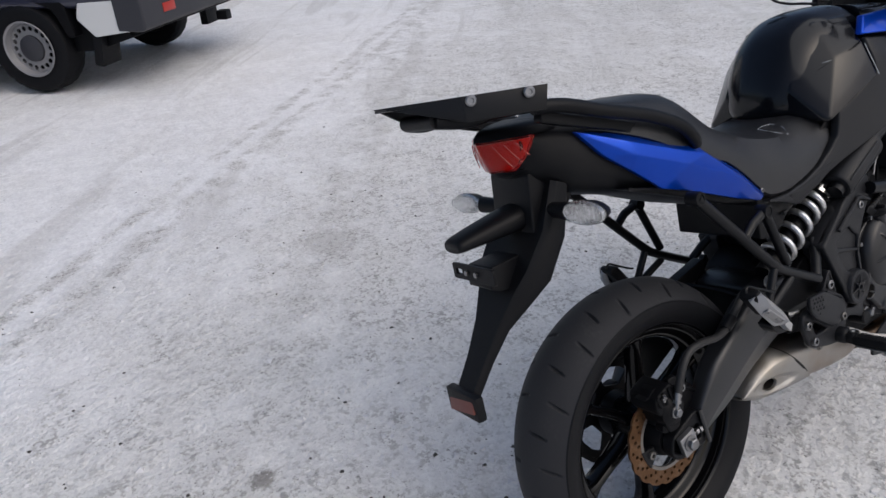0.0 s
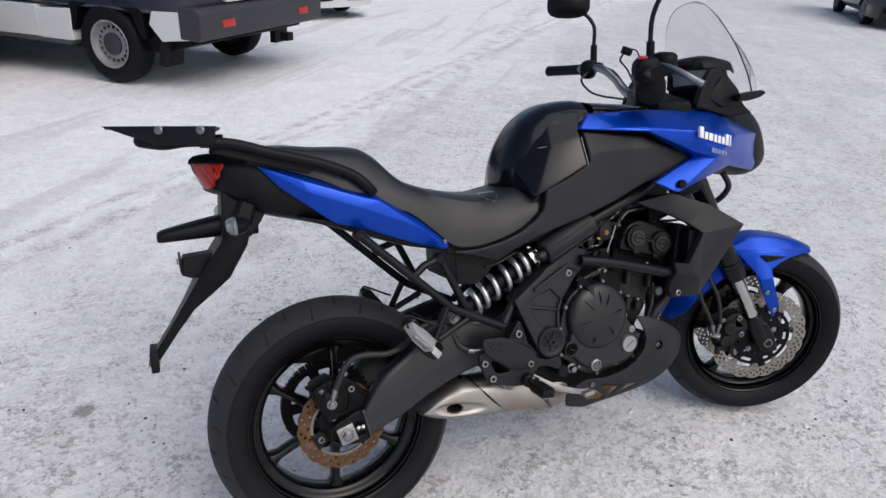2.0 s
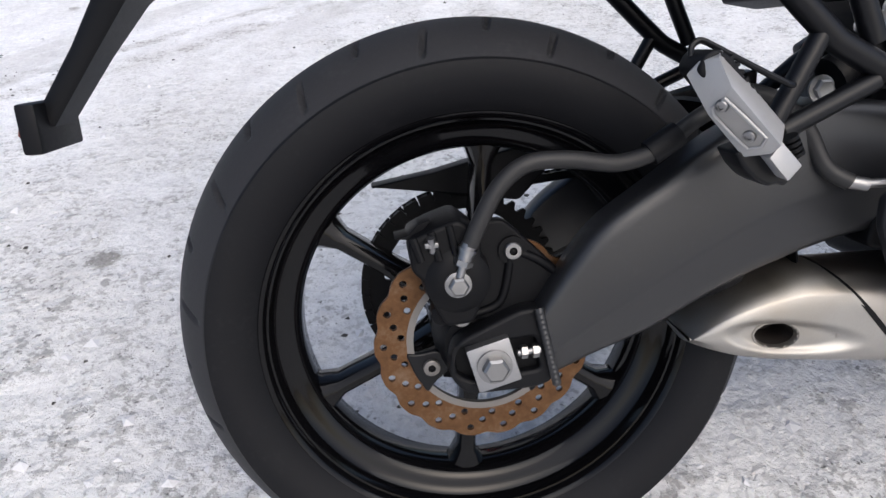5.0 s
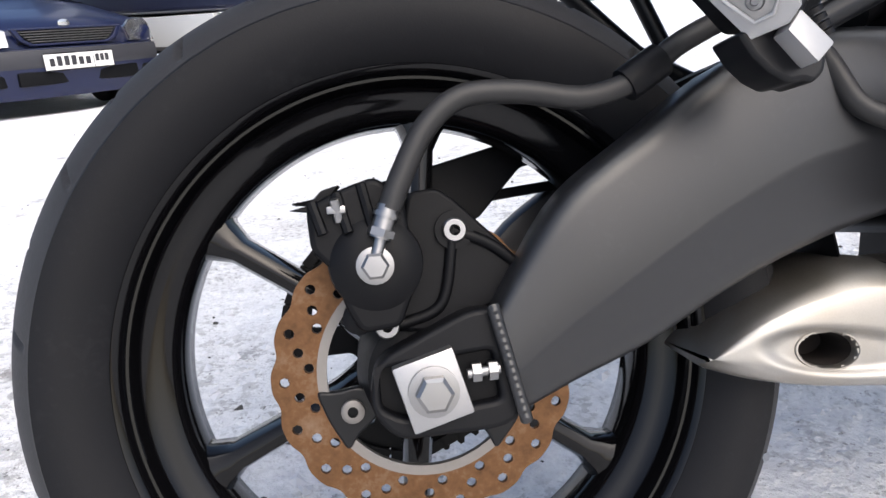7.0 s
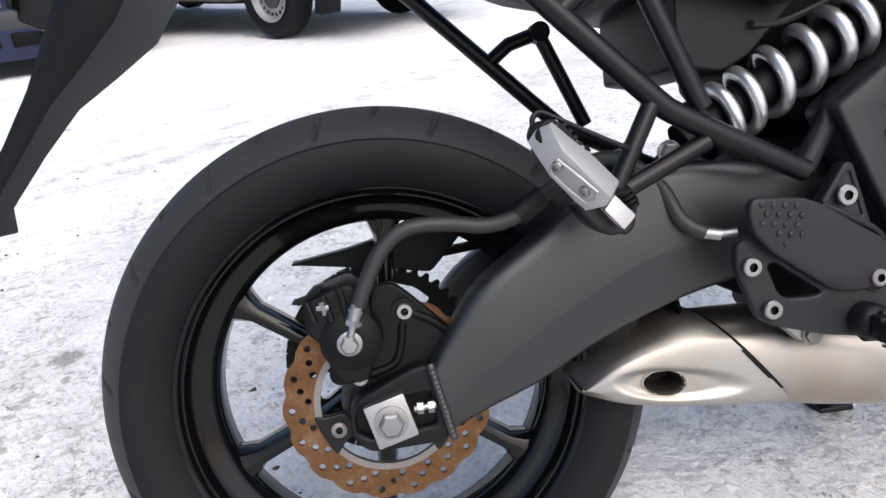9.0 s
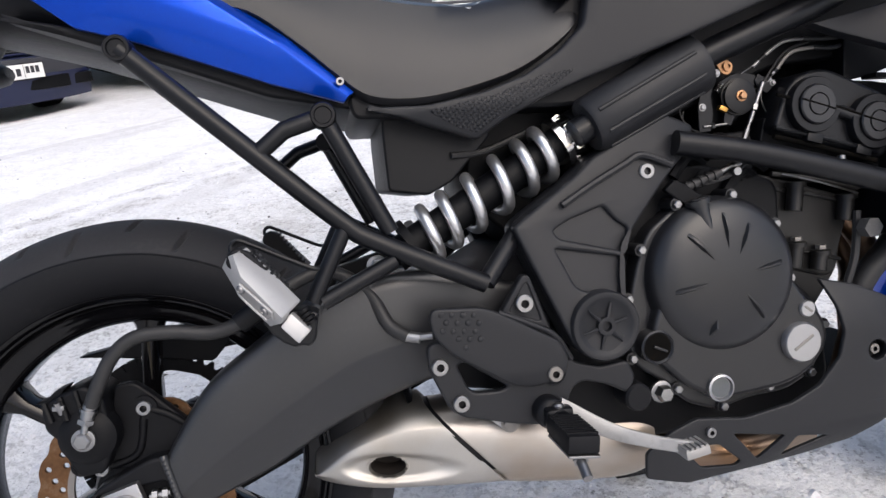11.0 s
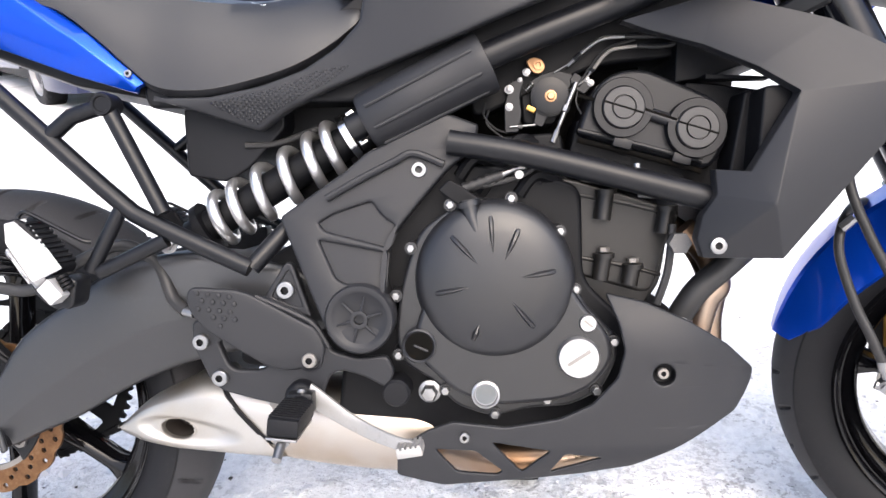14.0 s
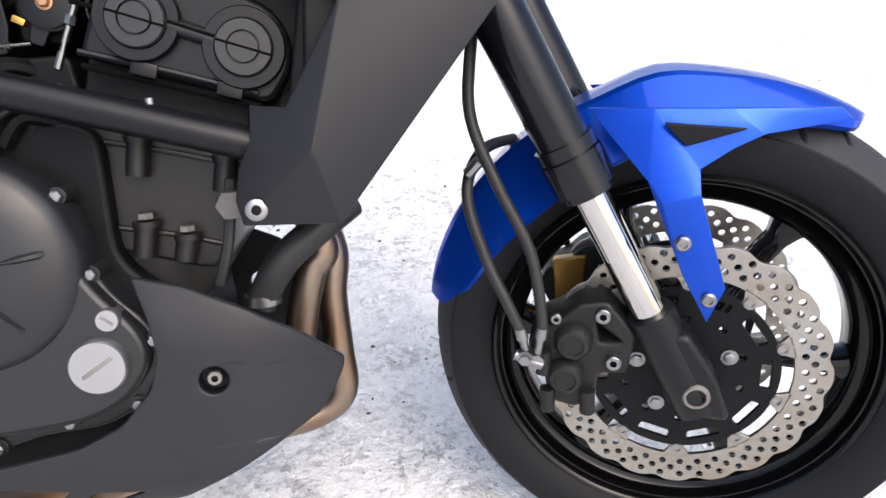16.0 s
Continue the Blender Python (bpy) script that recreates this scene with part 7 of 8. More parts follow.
def blob(c, size, mat, name, turn=0.0, power=3.2):
    """A rounded casting about c."""
    rings = []
    for k in range(9):
        s = -1 + k / 4
        f = (1 - abs(s) ** power) ** (1 / power) if abs(s) < 1 else 0.25
        rings.append([(math.copysign(abs(math.cos(q)) ** 0.75, math.cos(q)) * size[0] * max(f, 0.25), s * size[1], math.copysign(abs(math.sin(q)) ** 0.75, math.sin(q)) * size[2] * max(f, 0.25)) for q in (2 * math.pi * i / 20 for i in range(20))])
    return part(name, loft(rings), mat, bars, xf=FRONT @ Matrix.Translation(c) @ Matrix.Rotation(turn, 4, "Z"))


# throttle side
blob((0.930, -0.262, 0.858), (0.034, 0.030, 0.034), DARK, "switch_block", 0.1)
part("switch_seam", lathe([(0.0352, -0.0015), (0.0352, 0.0015)], 28, (0.930, -0.262, 0.858)), PLASTIC, bars, xf=FRONT)
part("stop_switch", box(0.905, 0.925, -0.285, -0.265, 0.886, 0.894, 0.003), RED, bars, "red stop switch", xf=FRONT)
part("brake_reservoir", lathe([(0.022, -0.034), (0.030, -0.026), (0.032, 0.008), (0.031, 0.016), (0.026, 0.022), (0.015, 0.025), (0.0005, 0.026)], 28, (0.992, -0.215, 0.872), "z"), DARK, bars, xf=FRONT)
blob((0.962, -0.215, 0.852), (0.022, 0.042, 0.018), DARK, "master_cylinder", -0.2)
blob((0.955, -0.225, 0.808), (0.040, 0.035, 0.040), DARK, "throttle_housing", -0.2)
part("brake_lever", tube([(0.972, -0.25, 0.868), (0.985, -0.29, 0.864), (1.008, -0.325, 0.850), (1.032, -0.343, 0.835), (1.043, -0.350, 0.828)], (0.0062, 0.0095), 12), ALLOY, bars, "silver brake lever", xf=FRONT)
part("mirror_stalk", tube([(0.954, -0.215, 0.87), (0.950, -0.219, 0.929), (0.949, -0.222, 0.973), (0.954, -0.228, 1.004), (0.962, -0.236, 1.03)], 0.0062, 10), FRAME, bars, xf=FRONT)
part("stalk_boot", tube([(0.955, -0.214, 0.862), (0.951, -0.218, 0.925)], 0.0105, 12, False), RUBBER, bars, xf=FRONT)
# clutch side
blob((0.905, 0.245, 0.818), (0.026, 0.034, 0.030), DARK, "switch_block", -0.4)
blob((0.935, 0.235, 0.826), (0.016, 0.026, 0.014), DARK, "lever_perch", -0.3)
part("clutch_lever", tube([(0.945, 0.245, 0.822), (0.945, 0.29, 0.818), (0.925, 0.34, 0.812), (0.89, 0.40, 0.806), (0.872, 0.425, 0.806)], 0.0062, 10), DARK, bars, xf=FRONT)
part("mirror_stalk", tube([(0.930, 0.28, 0.83), (0.928, 0.28, 0.885), (0.928, 0.28, 0.939), (0.920, 0.284, 0.962), (0.903, 0.287, 0.982), (0.870, 0.292, 1.006)], 0.0062, 10), FRAME, bars, xf=FRONT)
part("stalk_boot", tube([(0.930, 0.28, 0.825), (0.928, 0.28, 0.892)], 0.0105, 12, False), RUBBER, bars, xf=FRONT)
for c in ((0.972, -0.250, 1.068), (0.845, 0.300, 1.018)):
    m = FRONT @ Matrix.Translation(c) @ Matrix.Rotation(radians(258 if c[1] > 0 else 10), 4, "Z")
    me = loft([[(x, math.copysign(abs(math.cos(2 * math.pi * k / 28)) ** 0.7, math.cos(2 * math.pi * k / 28)) * w, math.copysign(abs(math.sin(2 * math.pi * k / 28)) ** 0.7, math.sin(2 * math.pi * k / 28)) * h) for k in range(28)] for x, w, h in ((0.0, 0.064, 0.039), (0.012, 0.068, 0.042), (0.03, 0.05, 0.030), (0.042, 0.02, 0.014))])
    part("mirror_housing", me, PLASTIC, bars, xf=m)
    part("mirror_glass", box(-0.003, -0.0008, -0.058, 0.058, -0.033, 0.033, 0.0), CHROME, bars, xf=m)
part("clutch_cable", tube([(0.895, 0.215, 0.812), (0.873, 0.20, 0.788), (0.902, 0.20, 0.753), (0.944, 0.19, 0.737), (0.986, 0.18, 0.731), (1.06, 0.10, 0.72)], 0.0036, 8), HOSE, bars, xf=FRONT)
for dy in (0.0, 0.02):
    part("switch_loom", tube([(0.93, 0.21 + dy, 0.83), (0.965, 0.16 + dy, 0.815), (0.99, 0.11 + dy, 0.775), (1.03, 0.06 + dy, 0.74)], 0.005, 8), HOSE, bars, xf=FRONT)
part("brake_line", tube([(0.965, -0.19, 0.85), (0.98, -0.13, 0.835), (1.01, -0.08, 0.80), (1.05, -0.05, 0.75)], 0.005, 8), HOSE, bars, xf=FRONT)
part("accessory_plug", box(-0.014, 0.014, -0.012, 0.012, -0.011, 0.011, 0.004, m=Matrix.Translation((0.955, 0.0, 0.888)) @ Matrix.Rotation(radians(20), 4, "Y")), DARK, bars, xf=FRONT)
part("plug_wire", tube([(0.945, 0.0, 0.88), (0.938, 0.0, 0.862), (0.955, -0.01, 0.84), (0.975, -0.02, 0.80)], 0.003, 8), HOSE, bars, xf=FRONT)
part("plug_wire", tube([(0.968, 0.0, 0.893), (0.982, 0.0, 0.889), (0.992, 0.0, 0.871), (0.995, 0.0, 0.83)], 0.0022, 8), HOSE, bars, xf=FRONT)
part("bar_clamp", box(0.975, 1.025, -0.05, 0.05, 0.705, 0.775, 0.01), DARK, bars, xf=FRONT)
part("stem_cover", box(1.0, 1.10, -0.16, 0.10, 0.70, 0.765, 0.02), DARK, bars, xf=FRONT)
cluster = part("dashboard", hull([(1.168, 0.73, 0.828, 0.095, 0.085), (1.19, 0.72, 0.838, 0.10, 0.085), (1.25, 0.71, 0.82, 0.09, 0.07), (1.31, 0.69, 0.78, 0.07, 0.05)], 28, 4, 3.2), DARK, bike, "dark dashboard with a grey display")
rings = []
for x, w, h, lift in ((1.125, 0.070, 0.026, 0.826), (1.140, 0.088, 0.036, 0.826), (1.19, 0.092, 0.042, 0.826), (1.25, 0.085, 0.034, 0.822), (1.285, 0.06, 0.016, 0.812)):
    arc_o = [(x, -w * math.cos(math.pi * k / 12), lift + h * math.sin(math.pi * k / 12) ** 0.7) for k in range(13)]
    rings.append(arc_o + [(x, y * 0.93, z - 0.005) for x, y, z in reversed(arc_o)])
part("hood", loft(rings), PLASTIC, cluster)
part("display", box(1.160, 1.166, -0.080, 0.062, 0.782, 0.826, 0.003), CLOCK, cluster, "pale grey display")
part("display_bezel", slab([(-0.095, 0.772), (-0.09, 0.834), (0.078, 0.834), (0.084, 0.772)], -0.004, 0.004, 0.008, 0.002, holes=[[(-0.082, 0.78), (-0.082, 0.828), (0.064, 0.828), (0.064, 0.78)]]), PLASTIC, cluster, xf=Matrix.Translation((1.158, 0, 0)) @ Matrix.Rotation(radians(90), 4, "Z"))
nose = part("nose_fairing", hull([(1.06, 0.58, 0.70, 0.15, 0.10), (1.15, 0.55, 0.725, 0.17, 0.12), (1.24, 0.52, 0.735, 0.165, 0.13), (1.32, 0.50, 0.715, 0.14, 0.11), (1.38, 0.52, 0.67, 0.10, 0.07), (1.41, 0.56, 0.62, 0.05, 0.03)], 32, 4, 2.8), PLASTIC, bike, "black nose fairing with headlamp")
pair("screen_mount", slab([(1.037, 0.715), (1.050, 0.750), (1.067, 0.786), (1.080, 0.806), (1.096, 0.818), (1.143, 0.822), (1.150, 0.797), (1.175, 0.769), (1.190, 0.741), (1.212, 0.713), (1.24, 0.69), (1.15, 0.685)], -0.172, -0.150, 0.008, 0.006), PLASTIC, nose, "black screen side trim")
pair("screen_fold", facets([(1.075, -0.170, 0.740), (1.118, -0.178, 0.790), (1.150, -0.174, 0.790), (1.178, -0.176, 0.762), (1.200, -0.172, 0.715), (1.120, -0.182, 0.712)], [(0, 1, 5), (1, 2, 3, 5), (3, 4, 5)], 0.012, 0.003), PLASTIC, nose, sharp=40)
pair("front_indicator", slab([(1.145, 0.724), (1.152, 0.744), (1.190, 0.749), (1.233, 0.751), (1.247, 0.743), (1.226, 0.731), (1.185, 0.724)], -0.216, -0.188, 0.005, 0.006), PLASTIC, nose)
pair("indicator_stem", tube([(1.168, -0.150, 0.733), (1.172, -0.195, 0.735)], 0.009, 12, False), PLASTIC, nose)
rings = []
for z, w, xe, xc in interp([(0.735, 0.170, 1.245, 1.388), (0.79, 0.164, 1.235, 1.382), (0.83, 0.158, 1.222, 1.366), (0.877, 0.148, 1.206, 1.326), (0.92, 0.130, 1.192, 1.276), (0.97, 0.102, 1.176, 1.230), (1.003, 0.068, 1.168, 1.200), (1.018, 0.036, 1.170, 1.188), (1.023, 0.008, 1.178, 1.182)], 3):
    row = [(xe + (xc - xe) * (1 - abs(s) ** 2), s * w, z) for s in (k / 8 for k in range(-8, 9))]
    rings.append(row + [(x - 0.003, y * 0.985, z2) for x, y, z2 in reversed(row)])
part("windscreen", loft(rings), SCREEN, nose, "lightly smoked clear windscreen").visible_shadow = False
part("headlamp_bracket", tube([(1.22, -0.08, 0.52), (1.235, -0.09, 0.475), (1.225, -0.05, 0.43), (1.19, 0, 0.42)], 0.009, 10), HOSE, nose)

# side stand, on the far side
stand = part("side_stand", tube([(0.66, 0.13, -0.02), (0.70, 0.20, -0.13), (0.74, 0.262, -0.235)], 0.012, 12), FRAME, bike, "black side stand")
part("stand_foot", box(0.715, 0.775, 0.235, 0.285, -0.243, -0.233, 0.003), FRAME, stand)

part("seat_emblem", tube([(0.414, -0.062, 0.5335), (0.436, -0.056, 0.5345), (0.458, -0.062, 0.5350), (0.454, -0.094, 0.5275), (0.436, -0.116, 0.5155), (0.420, -0.106, 0.5215), (0.411, -0.086, 0.5290), (0.414, -0.062, 0.5335)], 0.0009, 6, False), CLOCK, seat)
# ---- the ground: one sheet of packed, driven-over snow ----
def reach(k, n, near, far):
    t = k / n
    return math.copysign(near * abs(t) + (far - near) * abs(t) ** 6, t)


def relief(x, y):
    d = math.hypot(x - 0.4, y - 0.5)
    h = 0.012 * (noise.noise((x * 0.9, y * 0.9, 0.3)))
    u, v = x * 0.62 + y * 0.78, -x * 0.78 + y * 0.62
    h += 0.010 * noise.noise((u * 0.35, v * 2.6, 4.0)) + 0.006 * noise.noise((x * 5, y * 5, 2.0)) + 0.004 * noise.noise((x * 14, y * 14, 7.0))
    calm = min(1.0, max(0.25, min(math.hypot(x, y), math.hypot(x - 1.41, y)) / 0.5))
    dip = 0.15 * math.exp(-((x + 2.9) / 1.3) ** 2 - ((y - 6.3) / 1.9) ** 2)
    return h * calm * (1.0 if d < 30 else 0.3) - 0.004 - dip


bm = bmesh.new()
N = 260
grid = []
for i in range(-N // 2, N // 2 + 1):
    row = []
    for j in range(-N // 2, N // 2 + 1):
        x, y = 0.5 + reach(i, N // 2, 6.0, 1500.0), 1.5 + reach(j, N // 2, 7.0, 1500.0)
        row.append(bm.verts.new((x, y, relief(x, y) if max(abs(x), abs(y)) < 60 else 0.0)))
    grid.append(row)
for a, b in zip(grid, grid[1:]):
    for j in range(len(a) - 1):
        bm.faces.new((a[j], b[j], b[j + 1], a[j + 1]))
ground = part("ground", bm, SNOW)
tagged(ground, "packed dirty snow with tyre tracks and grit", "ground", kind="structure")


def scatter(name, count, material, sizes, label, squash, seed):
    """Loose crumbs lying on the ground, thickest round the motorcycle and in the ruts."""
    rnd = random.Random(seed)
    verts, faces = [], []
    while len(faces) < count * 8:
        x, y = rnd.gauss(0.3, 1.5), -0.9 + abs(rnd.gauss(0, 1.9))
        if noise.noise((x * 0.62 + y * 0.78, (-x * 0.78 + y * 0.62) * 1.8, 4.0)) + 0.5 * noise.noise((x * 3, y * 3, 1.0)) < rnd.uniform(-0.5, 0.4):
            continue
        r = sizes[0] + (sizes[1] - sizes[0]) * rnd.random() ** 4
        b = len(verts)
        z = relief(x, y)
        turn = rnd.uniform(0, 6.28)
        for k in range(4):
            a = turn + k * 1.571 + rnd.uniform(-0.4, 0.4)
            q = r * rnd.uniform(0.6, 1.2)
            verts.append((x + q * math.cos(a), y + q * math.sin(a), z + r * squash * rnd.uniform(-0.2, 0.3)))
        verts.append((x + r * rnd.uniform(-0.3, 0.3), y + r * rnd.uniform(-0.3, 0.3), z + r * squash * rnd.uniform(0.6, 1.1)))
        verts.append((x, y, z - r * squash))
        for k in range(4):
            faces.append((b + k, b + (k + 1) % 4, b + 4))
            faces.append((b + (k + 1) % 4, b + k, b + 5))
    me = bpy.data.meshes.new(name)
    me.from_pydata(verts, [], faces)
    ob = part(name, me, material, flat=True)
    return tagged(ob, label, "debris", kind="stuff")


scatter("grit", 1500, GRIT, (0.0012, 0.009), "dark grit and small stones on the snow", 0.7, 5)
scatter("snow_crumbs", 5200, CRUMB, (0.002, 0.016), "loose crumbs of dirty snow and ice", 0.6, 9)


# ---- parked vehicles ----
def road_wheel(parent, c, R, w, rim_r, steel=True, side=-1, label=""):
    """A wheel whose axle runs along the vehicle's y; side -1 shows its face to -y."""
    t = 0.5 * w
    n = 96
    blocks = lathe([(rim_r, -t * 0.8), (rim_r + 0.02, -t * 0.98), (R - 0.05, -t), (R - 0.016, -t * 0.9), (R, -t * 0.6), (R, -t * 0.2), (R, t * 0.2), (R, t * 0.6), (R - 0.016, t * 0.9), (R - 0.05, t), (rim_r, t * 0.8)], n, c, caps=False)
    blocks.verts.ensure_lookup_table()
    for k in (3, 4, 5, 6, 7, 8):
        for j in range(n):
            if (j + 2 * k) % 4 == 0:
                v = blocks.verts[k * n + j].co - Vector(c)
                f = 1 - 0.008 / math.hypot(v.x, v.z)
                blocks.verts[k * n + j].co = Vector(c) + Vector((v.x * f, v.y, v.z * f))
    wh = part("wheel", blocks, RUBBER, parent, label)
    rim = lathe([(rim_r - 0.004, t * 0.7), (rim_r - 0.004, -t * 0.8), (rim_r + 0.009, -t * 0.92), (rim_r + 0.004, -t * 0.97), (rim_r - 0.008, -t * 0.9), (rim_r - 0.020, -t * 0.5), (rim_r - 0.034, -t * 0.4), (rim_r - 0.036, -t * 0.2)], 56, caps=False)
    xf = Matrix.Translation(c) if side < 0 else Matrix.Translation(c) @ MIRROR
    part("rim", rim, WHEELGREY, wh, xf=xf)
    count = 18 if steel else 7
    hole = 0.0175 if steel else 0.024
    ring = [circle(rim_r * 0.74 * math.cos(a), rim_r * 0.74 * math.sin(a), hole, 12) for a in (2 * math.pi * i / count for i in range(count))]
    part("wheel_face", at_y(cut([circle(0, 0, rim_r - 0.022, 56)] + ring, 0.008, 0.002, 1), -t * 0.48), WHEELGREY, wh, xf=xf)
    part("brake_drum", lathe([(rim_r * 0.85, t * 0.3), (rim_r * 0.85, -t * 0.15), (0.001, -t * 0.15)], 40), DARK, wh, xf=xf)
    part("hub_cap", lathe([(rim_r * 0.50, -t * 0.44), (rim_r * 0.48, -t * 0.66), (rim_r * 0.40, -t * 0.74), (0.002, -t * 0.76)], 40), STRIP, wh, xf=xf)
    return wh


def number_plate(parent, m, n=6):
    pl = part("number_plate", box(-0.26, 0.26, -0.004, 0.004, -0.056, 0.056, 0.002), PLATE, parent, "white number plate", xf=m)
    for i in range(n):
        part("plate_bar", box(-0.225 + 0.054 * i, -0.190 + 0.054 * i, -0.0065, -0.004, -0.030, 0.040 if 0 < i < 4 else 0.026, 0.0), INK, pl, xf=m)
    for i in range(3):
        part("plate_bar", box(0.120 + 0.038 * i, 0.148 + 0.038 * i, -0.0065, -0.004, -0.014, 0.038, 0.0), INK, pl, xf=m)
    part("plate_line", box(0.105, 0.108, -0.0065, -0.004, -0.052, 0.052, 0.0), INK, pl, xf=m)
    return pl


# the van: x from its rear bumper to its nose, y to its left
VAN = Matrix.Translation((-0.62, 5.42, 0)) @ Matrix.Rotation(radians(136), 4, "Z")
van = empty("van", VAN)
tagged(van, "white panel van with dark navy band, dusty, parked on snow", "van")
def arch(x, r, z=0.30, n=14):
    return [(x + r * math.cos(math.pi * i / n), z + r * math.sin(math.pi * i / n)) for i in range(n + 1)]


VW, RW = 1.90, 0.335
BODY = [(-0.90, 0.62), (-0.94, 1.5), (-0.84, 2.35), (-0.6, 2.45), (3.2, 2.45), (3.9, 1.75), (4.55, 1.25), (4.65, 0.75), (4.60, 0.62)]
part("body", at_y(cut([BODY], VW - 0.02, 0.05, 3), -VW / 2), NAVY, van, "dark navy upper body")
part("roof_side", at_y(cut([[(-0.905, 1.15), (-0.955, 1.6), (-0.86, 2.36), (-0.6, 2.46), (3.2, 2.46), (3.6, 2.05), (3.2, 1.15)]], VW, 0.05, 3), -VW / 2), WHITE, van)
SILL = [(-0.93, 0.46), (-0.97, 0.68), (-0.52, 0.66), (-0.48, 0.55), (-0.60, 0.42)]
part("rear_quarter_panel", slab(SILL, -VW, -0.004, 0.012, 0.006), WHITE, van, "white rear quarter panel")
for x0, x1 in ((0.41, 0.79), (0.795, 2.2), (2.205, 3.1)):
    part("sill_panel", slab([(x0, 0.33), (x0 - 0.02 if x0 < 0.5 else x0, 0.605), (x1, 0.585), (x1, 0.31)], -VW, -0.002, 0.008, 0.005), WHITE, van, "white lower body panel")
part("sill_strip", slab([(0.41, 0.33), (3.1, 0.305), (3.1, 0.28), (0.43, 0.29)], -VW - 0.005, 0.006, 0.006, 0.004), GREYPLASTIC, van)
part("underbody", slab([(-0.85, 0.40), (-0.6, 0.62), (-0.4, 0.66), (0.4, 0.66), (0.5, 0.34), (3.1, 0.32), (3.2, 0.66), (4.55, 0.66), (4.55, 0.36), (3.9, 0.30), (3.0, 0.24), (0.6, 0.26), (-0.5, 0.30)], -VW + 0.12, -0.10, 0.02, 0.005), DARK, van)
bumper = part("rear_bumper", slab([(-0.99, 0.45), (-1.03, 0.48), (-1.03, 0.68), (-0.97, 0.72), (-0.80, 0.72), (-0.80, 0.46)], -VW - 0.005, 0.005, 0.02, 0.015), STRIP, van, "dark grey plastic rear bumper")
part("bumper_reflector", box(-1.036, -1.028, -0.44, -0.27, 0.545, 0.610, 0.004), RED, bumper, "red bumper reflector")
part("bumper_reflector", box(-1.036, -1.028, -1.63, -1.46, 0.545, 0.610, 0.004), RED, bumper)
for y0, y1 in ((-1.10, -0.42), (-1.79, -1.105)):
    part("rear_door", box(-0.985, -0.92, y0, y1, 0.735, 2.2, 0.02), WHITE, van, "white rear door")
for y0, y1 in ((-0.40, -0.06), (-1.86, -1.80)):
    part("tail_lamp", box(-0.975, -0.90, y0, y1, 0.78, 1.35, 0.02), REDLENS, van, "red tail lamp")
    part("lamp_back", box(-0.96, -0.90, y0 + 0.02, y1 - 0.02, 0.80, 1.33, 0.0), RED, van)
number_plate(van, Matrix.Translation((-0.992, -0.86, 0.83)) @ Matrix.Rotation(radians(-90), 4, "Z"))
part("door_handle_strip", box(-1.0, -0.98, -1.06, -0.62, 0.92, 0.95, 0.005), GREYPLASTIC, van)
for x in (0.0, 3.55):
    road_wheel(van, (x, -0.115, RW), RW, 0.225, 0.20, True, 1, "dusty steel wheel")
    road_wheel(van, (x, -VW + 0.16, RW), RW, 0.225, 0.20, True, -1)
    part("wheel_housing", slab([(x - 0.43, 0.42), (x - 0.40, 0.66), (x - 0.2, 0.78), (x + 0.2, 0.78), (x + 0.40, 0.66), (x + 0.43, 0.42), (x + 0.37, 0.42), (x + 0.3, 0.62), (x, 0.73), (x - 0.3, 0.62), (x - 0.37, 0.42)], -0.30, -0.010, 0.02, 0.004), DARK, van)
part("mud_flap", box(-0.62, -0.55, -0.26, -0.03, 0.20, 0.52, 0.006, m=Matrix.Translation((-0.58, 0, 0.4)) @ Matrix.Rotation(radians(-12), 4, "Y") @ Matrix.Translation((0.58, 0, -0.4))), RUBBER, van, "black rubber mud flap")
part("mud_flap", box(-0.62, -0.55, -VW + 0.03, -VW + 0.26, 0.20, 0.52, 0.006), RUBBER, van)
part("tow_eye", box(-1.0, -0.9, -1.4, -1.3, 0.30, 0.38, 0.01), DARK, van)
part("side_window", box(0.9, 2.9, -0.012, 0.004, 1.25, 1.9, 0.003), GLASS, van)


